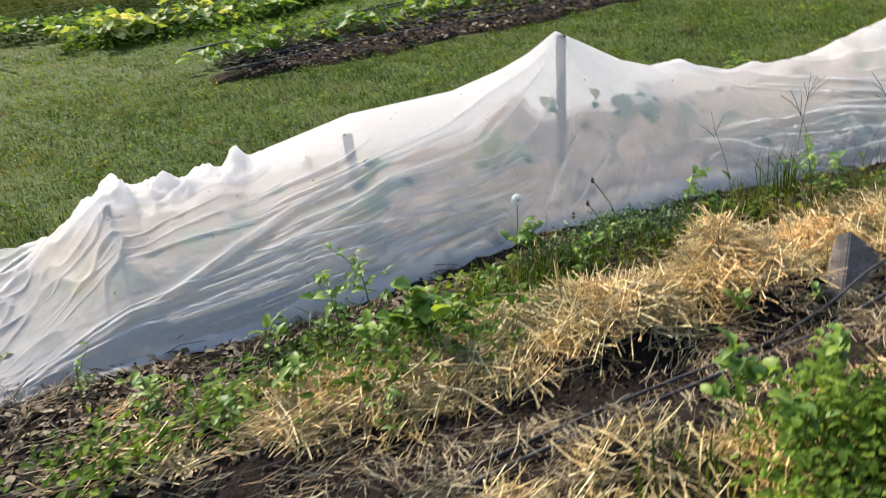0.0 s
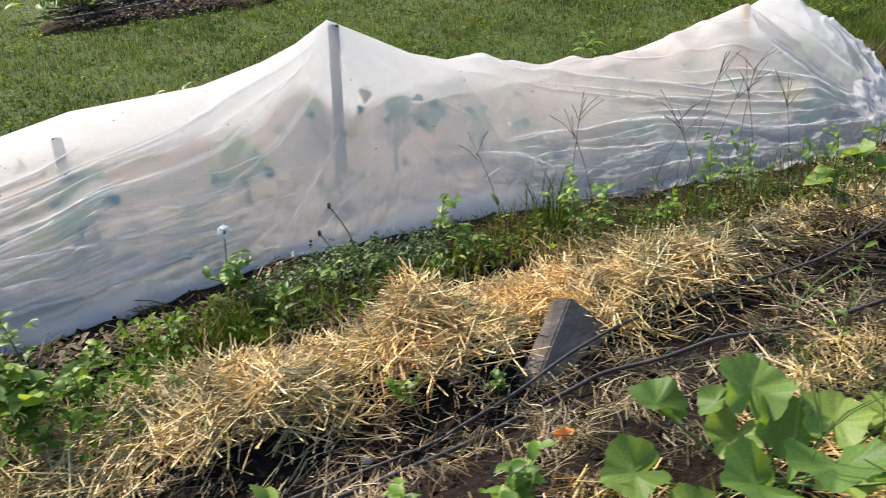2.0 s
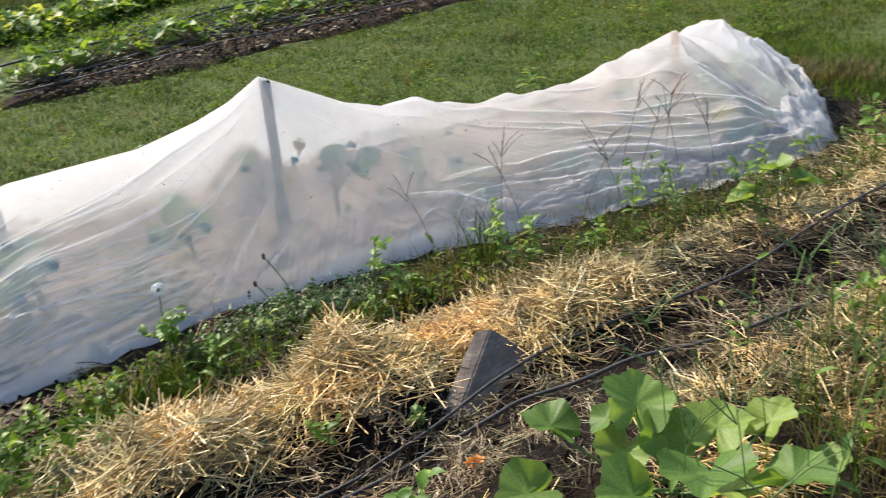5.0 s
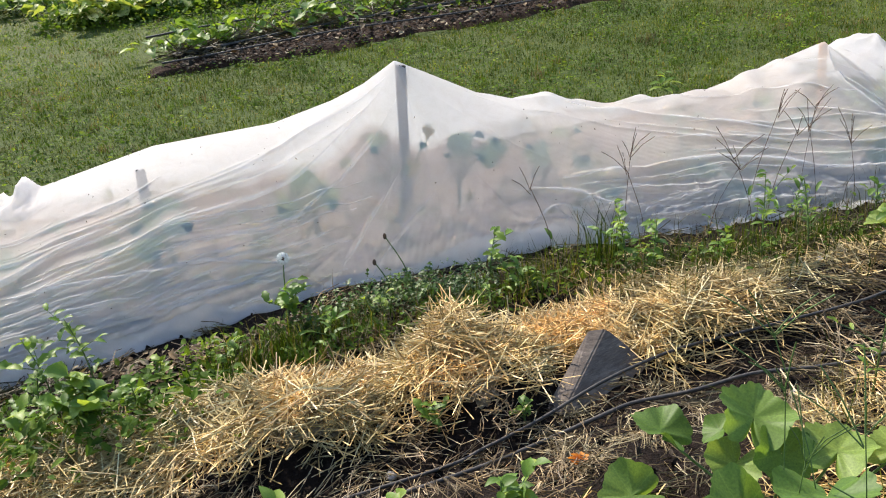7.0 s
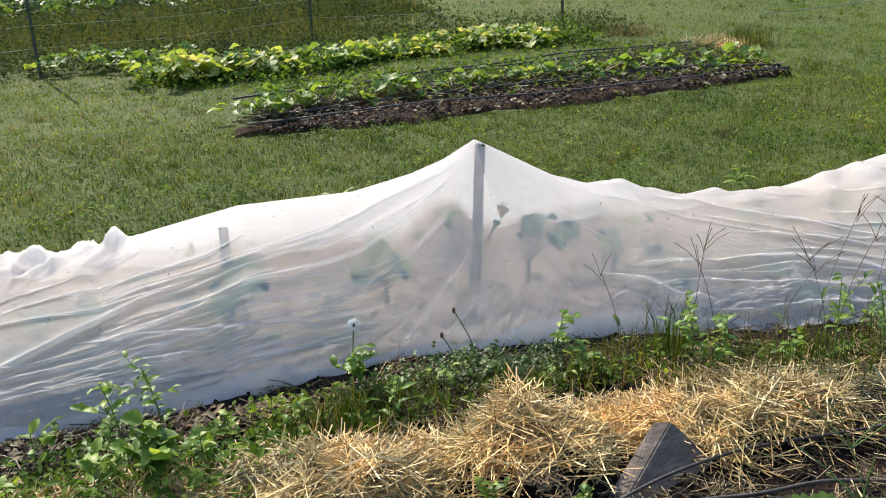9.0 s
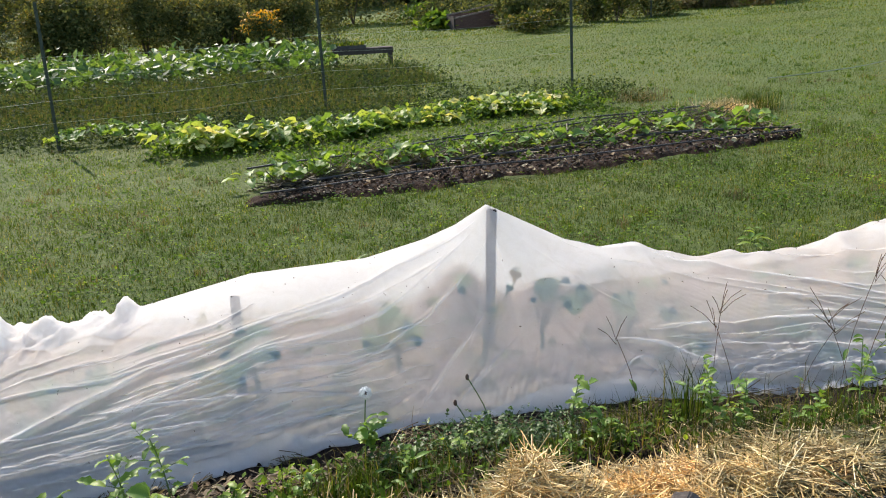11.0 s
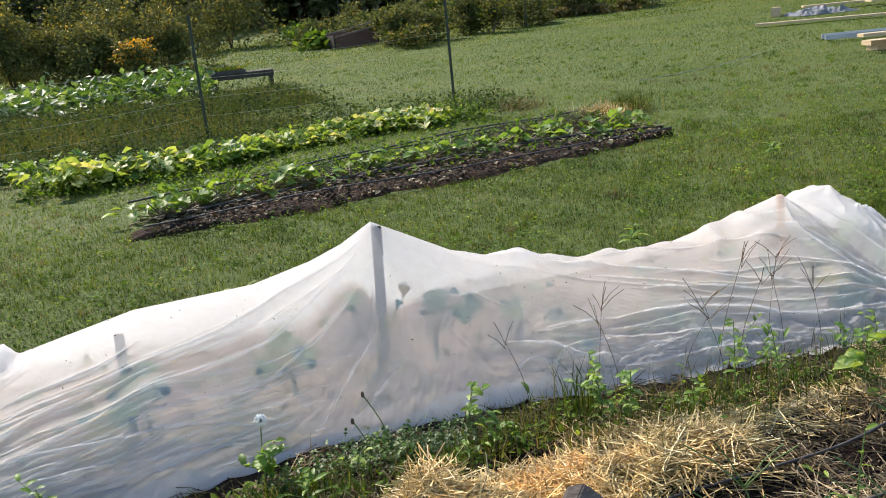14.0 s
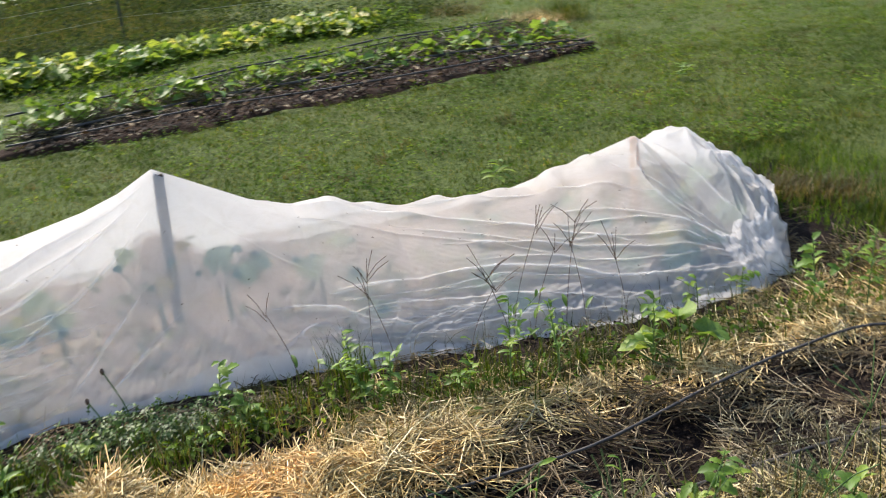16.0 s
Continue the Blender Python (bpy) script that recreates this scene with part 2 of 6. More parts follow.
M_TANSTAKE = surface("fresh_stake", [(0.3, (0.5313, 0.2403, 0.07245)), (0.7, (0.759, 0.3933, 0.1368))], 5, 0.8, 40, 0.003, 0.5, stretch=(7.59, 6.555, 0.805))
M_LUMBER = surface("fresh_lumber", [(0.3, (0.3, 0.22, 0.13)), (0.5, (0.45, 0.34, 0.21)), (0.7, (0.58, 0.47, 0.31))], 3, 0.7, 25, 0.002, 0.4, stretch=(1, 8, 8))
# The ramp's pale end is dust together with a sunlit sheen painted in.
M_TUBE = surface("black_hose", [(0.3, (0.012, 0.011, 0.01)), (0.5, (0.035, 0.031, 0.027)), (0.7, (0.12, 0.1, 0.08))], 9, 0.6, 70, 0.002, 0.3, spec=0.5)
M_STEEL = surface("green_steel_post", [(0.3, (0.02, 0.03, 0.022)), (0.7, (0.05, 0.062, 0.045))], 12, 0.6, 60, 0.002, 0.3, metal=0.2)
M_WIRE = surface("pale_line", [(0.3, (0.168, 0.192, 0.132)), (0.7, (0.27, 0.3, 0.216))], 12, 0.6, 60, 0.001, 0.2)
M_ALU = surface("dull_metal", [(0.3, (0.26, 0.28, 0.31)), (0.7, (0.46, 0.48, 0.5))], 12, 0.4, 60, 0.001, 0.2, metal=0.3)
M_GREYSTUFF = surface("grey_tarp", [(0.3, (0.04, 0.045, 0.05)), (0.7, (0.2, 0.21, 0.22))], 4, 0.6, 20, 0.02, 0.7)
M_WHITE = surface("white_fluff", [(0.3, (0.7, 0.7, 0.66)), (0.7, (0.85, 0.85, 0.82))], 30, 0.9, 90, 0.002, 0.3)
M_ORANGE = leafy("squash_blossom", [(0.0, (0.75, 0.28, 0.06)), (1.0, (0.85, 0.42, 0.1))], 0.35, 0.6)
M_BUD = surface("brown_bud", [(0.3, (0.05, 0.03, 0.025)), (0.7, (0.14, 0.09, 0.06))], 30, 0.8, 90, 0.002, 0.3)
M_STONE = surface("pale_stone", [(0.3, (0.2, 0.18, 0.16)), (0.7, (0.42, 0.39, 0.36))], 12, 0.85, 60, 0.004, 0.5)

# ---------------------------------------------------------------- plan
AX = radians(22.5)                      # the beds run along u, and v points away from the path
PEAK = (0.60, 4.34)


def xy(u, v):
    return (PEAK[0] + u * math.cos(AX) - v * math.sin(AX), PEAK[1] + u * math.sin(AX) + v * math.cos(AX))


def to_uv(x, y):
    dx, dy = x - PEAK[0], y - PEAK[1]
    return dx * math.cos(AX) + dy * math.sin(AX), -dx * math.sin(AX) + dy * math.cos(AX)


def land(x, y):
    """Height of the ground."""
    x, y = np.asarray(x, float), np.asarray(y, float)
    far = np.maximum(0, y - 14)
    v = -(x - PEAK[0]) * math.sin(AX) + (y - PEAK[1]) * math.cos(AX)
    bank = 0.12 * np.clip((-v - 0.85) / 1.4, 0, 1.2)
    return bank + 0.0125 * np.maximum(0, y - 3.8) + 0.0004 * np.minimum(far, 60) ** 2 + 0.018 * np.sin(x * 0.9 + 1) * np.sin(y * 0.7) * np.clip((y - 5) / 3, 0, 1)


def smooth(e0, e1, x):
    t = np.clip((np.asarray(x, float) - e0) / (e1 - e0), 0, 1)
    return t * t * (3 - 2 * t)


def wave(x, y, f, seed=0.0):
    """A cheap, uneven wave field for arrays, about -1 to 1."""
    return (np.sin(f * (x * 1.0 + 0.37 * y) + seed) + np.sin(f * (1.83 * y - 0.61 * x) + 1.7 * seed + 2) + np.sin(f * (2.57 * x + 1.9 * y) * 0.9 + 0.6 * seed + 4)
            + np.sin(f * (-3.1 * x + 2.3 * y) * 0.8 + 2.6 * seed)) * 0.32


def bed_z(u, v):
    """Height of the worked soil, straw rows included, over (u, v)."""
    u, v = np.asarray(u, float), np.asarray(v, float)
    x, y = xy(u, v)
    z = land(x, y) + 0.015 + 0.012 * wave(u, v, 7.0, 1) + 0.008 * wave(u, v, 19.0, 5)
    return z + straw_h(u, v) - 0.012 * np.exp(-((v + 2.0) / 0.16) ** 2) * smooth(-3, -1, u)


def straw_h(u, v):
    heaps = 0.07 * np.exp(-((u + 0.85) / 0.24) ** 2) + 0.12 * np.exp(-((u + 0.32) / 0.17) ** 2) + 0.035 * np.exp(-((u - 0.42) / 0.22) ** 2) + 0.02 * np.exp(-((u - 0.95) / 0.2) ** 2)
    amp = (0.03 + heaps + 0.012 * np.sin(u * 9 + 2)) * smooth(-2.6, -1.7, u) * (1 - 0.4 * smooth(2.0, 3.2, u))
    amp = amp * (1 - 0.8 * np.exp(-((u - 0.02) / 0.13) ** 2))
    mid = -1.62 + 0.04 * np.sin(u * 2.3)
    row = amp * np.exp(-(np.abs((v - mid) / 0.24)) ** 3) * (1 + 0.45 * wave(u, v, 9.0, 3))
    amp2 = 0.10 * smooth(-2.2, -1.2, u)
    row2 = amp2 * np.exp(-(np.abs((v + 2.58) / 0.42)) ** 3) * (1 + 0.3 * wave(u, v, 9.0, 7))
    return row + row2


# ---------------------------------------------------------------- mesh helpers


def mesh_of(name, verts, faces, mat, smooth_on=False):
    """verts (n, 3), faces (m, 3) or (m, 4) arrays."""
    verts, faces = np.asarray(verts, np.float32), np.asarray(faces, np.int32)
    me = bpy.data.meshes.new(name)
    m, k = faces.shape
    me.vertices.add(len(verts))
    me.vertices.foreach_set("co", verts.ravel())
    me.loops.add(m * k)
    me.loops.foreach_set("vertex_index", faces.ravel())
    me.polygons.add(m)
    me.polygons.foreach_set("loop_start", np.arange(0, m * k, k, dtype=np.int32))
    me.polygons.foreach_set("use_smooth", np.full(m, smooth_on))
    me.materials.append(mat)
    me.update(calc_edges=True)
    return me


def bm_mesh(name, bm, mat, smooth_on=False):
    me = bpy.data.meshes.new(name)
    bm.to_mesh(me)
    bm.free()
    me.materials.append(mat)
    for p in me.polygons:
        p.use_smooth = smooth_on
    return me


def part(name, me, parent, label="", m=None):
    ob = new(name, me)
    ob.parent = parent
    if m is not None:
        ob.matrix_basis = m
    if label:
        ob["label"] = label
    return ob


def thing(name, label, category, m=None, group="", kind="", me=None):
    ob = new(name, me)
    if m is not None:
        ob.matrix_basis = m
    return tagged(ob, label, category, group, kind)


def grid_faces(nu, nv):
    i = np.arange(nu - 1)[:, None] * nv + np.arange(nv - 1)[None, :]
    return np.stack([i, i + nv, i + nv + 1, i + 1], -1).reshape(-1, 4)


def frames_of(n, yaw, pitch, roll):
    """Rotation matrices (n, 3, 3): x is the long way, tilted up by pitch, turned by yaw, rolled round itself."""
    cy, sy, cp, sp, cr, sr = np.cos(yaw), np.sin(yaw), np.cos(pitch), np.sin(pitch), np.cos(roll), np.sin(roll)
    ax = np.stack([cy * cp, sy * cp, sp], -1)
    side = np.stack([-sy, cy, np.zeros(n)], -1)
    up = np.cross(ax, side)
    s2 = side * cr[:, None] + up * sr[:, None]
    u2 = np.cross(ax, s2)
    return np.stack([ax, s2, u2], -1)


def soup(name, tv, tf, places, rots, scales, mat, smooth_on=False):
    """Many copies of a small template in one mesh."""
    tv, tf = np.asarray(tv, float), np.asarray(tf, int)
    n = len(places)
    sc = np.asarray(scales, float)
    if sc.ndim == 1:
        sc = np.repeat(sc[:, None], 3, 1)
    v = np.einsum("nij,nkj->nki", rots, tv[None] * sc[:, None, :]) + np.asarray(places)[:, None, :]
    f = tf[None] + (np.arange(n) * len(tv))[:, None, None]
    return mesh_of(name, v.reshape(-1, 3), f.reshape(-1, tf.shape[1]), mat, smooth_on)


RNG = np.random.default_rng(7)
TAU = 2 * math.pi


def rnd(n, a, b):
    return RNG.uniform(a, b, n)


# a bent blade along x, tip at 1; a straw as a thin three-sided rod; a folded leaf
BLADE_V = [(0, -0.5, 0), (0, 0.5, 0), (0.55, -0.4, 0.10), (0.55, 0.4, 0.10), (1, 0, 0.0)]
BLADE_F = [(0, 2, 1), (1, 2, 3), (2, 4, 3)]
ROD_V = [(0, 0.5, -0.3), (0, -0.5, -0.3), (0, 0, 0.6), (0.5, 0.5, 0.0), (0.5, -0.5, 0.0), (0.5, 0, 0.9), (1, 0.5, -0.3), (1, -0.5, -0.3), (1, 0, 0.6)]
ROD_F = [(0, 3, 4, 1), (1, 4, 5, 2), (2, 5, 3, 0), (3, 6, 7, 4), (4, 7, 8, 5), (5, 8, 6, 3)]
LEAF_V = [(0, 0, 0), (0.3, -0.26, 0.07), (0.35, 0, 0.0), (0.3, 0.26, 0.07), (0.7, -0.2, 0.02), (0.72, 0, -0.03), (0.7, 0.2, 0.02), (1, 0, -0.12)]
LEAF_F = [(0, 1, 2), (0, 2, 3), (1, 4, 2), (4, 5, 2), (2, 5, 3), (5, 6, 3), (4, 7, 5), (5, 7, 6)]


def leaf_mesh(name, mat, kind):
    """One leaf, stalk end at the origin, growing along x, unit long."""
    if kind == "squash":
        n, r = (30 if "far" in name else 96), []
        for i in range(n):
            a = -math.pi + TAU * (i + 0.5) / n
            lobes = 0.8 + 0.17 * (0.5 + 0.5 * math.cos(5 * a)) ** 0.7 + 0.07 * abs(math.cos(10.5 * a + 0.4)) + 0.022 * math.sin(19 * a + 1) * math.cos(3 * a)
            notch = 1 - 0.85 * math.exp(-((abs(a) - math.pi) / 0.17) ** 2)
            r.append((a, 0.55 * lobes * notch))
        rings = [(0.0, 0), (0.3, 1), (0.55, 2), (0.8, 3), (1.0, 4)]
        v = [(0, 0, 0)]
        for k, _ in rings[1:]:
            for a, q in r:
                x, y = q * k * math.cos(a), q * k * math.sin(a)
                z = -0.035 * k ** 1.2 * math.cos(5 * a) + 0.05 * k ** 3 * math.sin(3 * a + 1) + 0.03 * k ** 4 * math.sin(7 * a) + 0.25 * (x * x + y * y) ** 0.6 - 0.13 * k * k * math.cos(2 * a)
                v.append((x, y, z))
        f = []
        for i in range(n - 1):
            f.append((0, 1 + i, 2 + i, 2 + i))
        for g in (0, n, 2 * n):
            for i in range(n - 1):
                f.append((1 + g + i, 1 + g + n + i, 2 + g + n + i, 2 + g + i))
        bm = bmesh.new()
        vs = [bm.verts.new(p) for p in v]
        for q in f:
            q = list(dict.fromkeys(q))
            bm.faces.new([vs[i] for i in q])
        return bm_mesh(name, bm, mat, True)
    bm = bmesh.new()
    n = 7
    rows = []
    for i in range(n):
        t = i / (n - 1)
        if kind == "oval":
            w = 0.30 * math.sin(math.pi * min(1, t * 1.02 + 0.03)) ** 0.8
        elif kind == "broad":
            w = 0.42 * math.sin(math.pi * min(1, t * 1.0 + 0.02)) ** 0.6 * (1.05 if i % 2 else 0.93)
        elif kind == "toothed":
            w = 0.27 * math.sin(math.pi * (t * 0.96 + 0.03)) ** 0.75 * (1.12 if i % 2 else 0.78)
        elif kind == "cabbage":
            w = 0.12 + 0.33 * smooth(0.1, 0.7, t) * (1 - smooth(0.8, 1.08, t)) * (1.08 if i % 2 else 0.95)
        else:
            w = 0.16 * math.sin(math.pi * (t * 0.96 + 0.03)) ** 0.7
        w = max(float(w), 0.004)
        dz = 0.10 * math.sin(2.4 * t) - 0.22 * t * t
        rows.append([bm.verts.new((t, -w, dz + 0.35 * w + (0.03 if i % 2 else 0))), bm.verts.new((t, 0, dz)), bm.verts.new((t, w, dz + 0.35 * w - (0.02 if i % 2 else 0)))])
    for a, b in zip(rows, rows[1:]):
        for j in (0, 1):
            bm.faces.new((a[j], b[j], b[j + 1], a[j + 1]))
    return bm_mesh(name, bm, mat, True)


def tube_mesh(name, pts, radius, mat, sides=6, taper=None):
    """A round tube through points; taper: radius at the end."""
    pts = [Vector(p) for p in pts]
    v, n = [], len(pts)
    for i, p in enumerate(pts):
        d = (pts[min(i + 1, n - 1)] - pts[max(i - 1, 0)]).normalized()
        a = d.cross(Vector((0.31, 0.17, 0.93))).normalized()
        b = d.cross(a)
        r = radius if taper is None else radius + (taper - radius) * i / (n - 1)
        v += [p + (a * math.cos(TAU * k / sides) + b * math.sin(TAU * k / sides)) * r for k in range(sides)]
    f = [(i * sides + k, i * sides + (k + 1) % sides, (i + 1) * sides + (k + 1) % sides, (i + 1) * sides + k) for i in range(n - 1) for k in range(sides)]
    return mesh_of(name, [tuple(p) for p in v], f, mat, True)


def box_mesh(name, sx, sy, sz, mat, bev=0.004, shift=(0, 0, 0), wobble=0.0):
    bm = bmesh.new()
    bmesh.ops.create_cube(bm, size=1)
    bmesh.ops.scale(bm, vec=(sx, sy, sz), verts=bm.verts)
    bmesh.ops.translate(bm, vec=shift, verts=bm.verts)
    if bev:
        bmesh.ops.bevel(bm, geom=bm.edges[:], offset=bev, segments=2, affect="EDGES")
    return bm_mesh(name, bm, mat)


def spline(pts, n):
    """Smooth points through a short list."""
    pts = [Vector(p) for p in pts]
    out = []
    for i in range(n):
        t = i / (n - 1) * (len(pts) - 1)
        k = min(int(t), len(pts) - 2)
        f = t - k
        p0, p1, p2, p3 = pts[max(k - 1, 0)], pts[k], pts[k + 1], pts[min(k + 2, len(pts) - 1)]
        out.append(0.5 * ((2 * p1) + (p2 - p0) * f + (2 * p0 - 5 * p1 + 4 * p2 - p3) * f * f + (3 * p1 - p0 - 3 * p2 + p3) * f ** 3))
    return out


# ---------------------------------------------------------------- ground
def axis(lo, hi, near_lo, near_hi, step):
    far_lo = near_lo - np.geomspace(0.4, near_lo - lo, 22)[::-1]
    far_hi = near_hi + np.geomspace(0.4, hi - near_hi, 22)
    return np.concatenate([far_lo, np.arange(near_lo, near_hi + 1e-6, step), far_hi])


gx, gy = np.meshgrid(axis(-400, 400, -14, 16, 0.4), axis(-200, 500, -4, 30, 0.4), indexing="ij")
gu, gv = to_uv(gx, gy)
gz = land(gx, gy) - 0.07 * smooth(-4.6, -4.1, gu) * (1 - smooth(3.4, 4.0, gu)) * smooth(-4.2, -3.7, gv) * (1 - smooth(0.5, 0.9, gv))
ground = thing("ground", "mown green lawn with dry patches around garden beds", "ground", kind="structure",
               me=mesh_of("ground", np.stack([gx, gy, gz], -1).reshape(-1, 3), grid_faces(*gx.shape), M_LAWN, True))

su, sv = np.meshgrid(np.linspace(-4.4, 4.0, 330), np.linspace(-4.0, 0.8, 180), indexing="ij")
edge = np.minimum.reduce([smooth(-4.4, -3.9, su + 0.15 * wave(su, sv, 3, 2)), 1 - smooth(3.2, 3.9, su + 0.2 * wave(su, sv, 3, 4)),
                          smooth(-4.0, -3.6, sv + 0.1 * wave(su, sv, 4, 6)), 1 - smooth(0.5, 0.78, sv + 0.06 * wave(su, sv, 5, 8))])
sx, sy = xy(su, sv)
sz = bed_z(su, sv) - 0.12 * (1 - edge)
garden_soil = thing("garden_soil", "dark damp crumbly soil of a garden bed with straw mulch", "soil", kind="structure",
                    me=mesh_of("garden_soil", np.stack([sx, sy, sz], -1).reshape(-1, 3), grid_faces(*su.shape), M_SOIL, True))

# outline of the covered row: ridge heights and front hem
RIDGE = [(-2.95, 0.0), (-2.75, 0.03), (-2.55, 0.13), (-2.33, 0.33), (-2.18, 0.44), (-2.07, 0.40), (-1.95, 0.40), (-1.74, 0.41), (-1.64, 0.41), (-1.48, 0.46),
         (-1.08, 0.54), (-0.87, 0.545), (-0.57, 0.55), (-0.30, 0.605), (-0.15, 0.655), (0.0, 0.735), (0.13, 0.665), (0.37, 0.53), (0.55, 0.465), (0.74, 0.44),
         (0.95, 0.365), (1.17, 0.345), (1.46, 0.335), (1.70, 0.325), (1.91, 0.385), (2.1, 0.43), (2.31, 0.48), (2.37, 0.43), (2.42, 0.45), (2.53, 0.5), (2.62, 0.44),
         (2.75, 0.33), (2.88, 0.22), (3.0, 0.14), (3.1, 0.06), (3.2, 0.0)]
FRONT = [(-3.0, -0.80), (-2.65, -0.86), (-2.24, -0.91), (-1.84, -0.90), (-1.23, -0.82), (-0.9, -0.77), (-0.6, -0.68), (-0.36, -0.66), (-0.05, -0.71), (0.2, -0.73), (0.4, -0.73),
         (0.55, -0.74), (0.66, -0.79), (0.8, -0.83), (1.17, -0.91), (1.55, -0.95), (2.0, -1.01), (2.3, -1.03), (2.6, -0.88), (3.0, -0.5), (3.2, -0.35)]

FAR_FRONT = [(-1.3, 3.78), (-1.1, 3.67), (0.0, 3.6), (0.5, 3.67), (1.1, 3.8), (1.9, 3.78), (2.56, 3.87), (3.63, 4.1), (4.6, 4.38), (4.8, 4.45)]
FAR_MID = [(-1.3, 3.84), (-0.9, 4.08), (0.0, 4.35), (0.7, 4.5), (1.35, 4.63), (2.2, 4.71), (3.0, 4.84), (3.7, 4.87), (4.4, 4.68), (4.8, 4.5)]
FAR_HOSE = [(-1.1, 3.8), (0.0, 4.05), (0.7, 4.16), (2.4, 4.18), (3.0, 4.22), (3.8, 4.39), (4.7, 4.47)]
FAR_BACK = [(-1.1, 5.1), (-0.54, 5.34), (0.3, 5.42), (1.05, 5.85), (2.03, 6.03), (2.97, 6.35), (3.57, 6.4), (4.66, 6.6)]
FAR_STRAW = [(-1.1, 4.1), (0.0, 4.75), (1.2, 5.05), (2.5, 5.4), (3.5, 6.0), (4.8, 6.3), (5.1, 5.6)]


def table(rows, x):
    return np.interp(x, [r[0] for r in rows], [r[1] for r in rows])


mu, mv = np.meshgrid(np.linspace(-2.6, 2.7, 160), np.linspace(-0.64, 0.6, 40), indexing="ij")
mx_, my_ = xy(mu, mv)
medge = np.minimum(np.minimum(smooth(-0.64, -0.5, mv), 1 - smooth(0.45, 0.6, mv)), np.minimum(smooth(-2.6, -2.3, mu), 1 - smooth(2.4, 2.7, mu)))
thing("bed_mulch", "brown bark and straw mulch on the covered bed", "mulch", kind="structure",
      me=mesh_of("bed_mulch", np.stack([mx_, my_, bed_z(mu, mv) - 0.03 + 0.05 * medge + (0.012 * wave(mu, mv, 13, 4) + 0.13 * smooth(0.05, 0.42, mv + 0.06 * wave(mu, mv, 4, 2)) * (0.7 + 0.5 * wave(mu, mv, 5, 1)) * table(RIDGE, mu) / 0.5) * medge], -1).reshape(-1, 3), grid_faces(*mu.shape), M_UNDER, True))

# ---------------------------------------------------------------- row cover
def cover_z(u, v):
    """Height of the cloth over (u, v)."""
    u, v = np.asarray(u, float), np.asarray(v, float)
    h, f = table(RIDGE, u), table(FRONT, u)
    reach = np.where(v < 0, -f, 0.72)
    q = np.clip(np.abs(v) / reach, 0, 1)
    bulge = 1.75 - 0.55 * np.exp(-(u / 0.28) ** 2) - 0.7 * np.exp(-((u - 2.31) / 0.12) ** 2)
    bulge = np.where(v < 0, bulge, 1.15)
    z = np.maximum(h - 0.035, 0) * (1 - q ** bulge)
    x, y = xy(u, v)
    return land(x, y) + 0.025 + np.maximum(z, 0)


NA, NF, NS = 920, 230, 275
SROW = np.concatenate([np.linspace(-1, 0, NF), np.linspace(0, 1, NS - NF + 1)[1:]])
ca, cs = np.meshgrid(np.linspace(0, 1, NA), SROW, indexing="ij")
u_end = 3.12 - 0.56 * np.clip(-cs, 0, 1) ** 1.4 - 0.2 * np.clip(cs, 0, 1)
cu = -2.92 + ca * (u_end + 2.92)
cf = table(FRONT, cu) + 0.012 * np.sin(cu * 5.7 + 1) + 0.007 * np.sin(cu * 13 + 2) + 0.003 * np.sin(cu * 37)
cv = np.where(cs < 0, -cs * cf, cs * 0.72)
cz = cover_z(cu, cv)
rest = smooth(0.9, 1.0, np.abs(cs))
cz = cz * (1 - rest) + (bed_z(cu, cv) + 0.004) * rest


# creases of the cloth, as lines over (u, v): width, height, points
CREASES_LEFT = [
    (0.030, 0.032, [(-0.06, -0.05), (-0.51, -0.17), (-0.80, -0.29), (-1.14, -0.37), (-1.47, -0.40), (-1.80, -0.42)]),
    (0.022, 0.022, [(-0.10, -0.09), (-0.32, -0.21), (-0.55, -0.33), (-0.89, -0.43), (-1.26, -0.50), (-1.65, -0.52)]),
    (0.020, 0.024, [(-1.07, -0.25), (-1.25, -0.31), (-1.53, -0.33), (-1.80, -0.35)]),
    (0.018, 0.020, [(-0.12, -0.40), (-0.33, -0.53), (-0.52, -0.66)]),
    (0.016, 0.016, [(0.0, -0.50), (-0.20, -0.58), (-0.42, -0.66)]),
    (0.022, 0.022, [(-1.74, -0.57), (-1.37, -0.60), (-0.96, -0.61), (-0.70, -0.60)]),
    (0.018, 0.020, [(-1.73, -0.68), (-1.47, -0.68), (-1.17, -0.67)]),
]
CREASES_END = [
    (0.030, 0.030, [(-2.19, -0.04), (-2.21, -0.22), (-2.26, -0.33), (-2.48, -0.40)]),
    (0.022, 0.030, [(-1.20, -0.39), (-1.63, -0.49), (-2.11, -0.71), (-2.70, -0.80)]),
    (0.018, 0.024, [(-1.45, -0.71), (-1.92, -0.77), (-2.32, -0.79), (-2.75, -0.83)]),
    (0.030, 0.030, [(-2.18, -0.30), (-1.93, -0.17), (-1.70, -0.02)]),
    (0.020, 0.024, [(-1.35, -0.42), (-1.69, -0.44), (-2.07, -0.48), (-2.50, -0.62)]),
    (0.014, 0.018, [(-1.30, -0.62), (-1.80, -0.68), (-2.25, -0.74), (-2.70, -0.82)]),
]
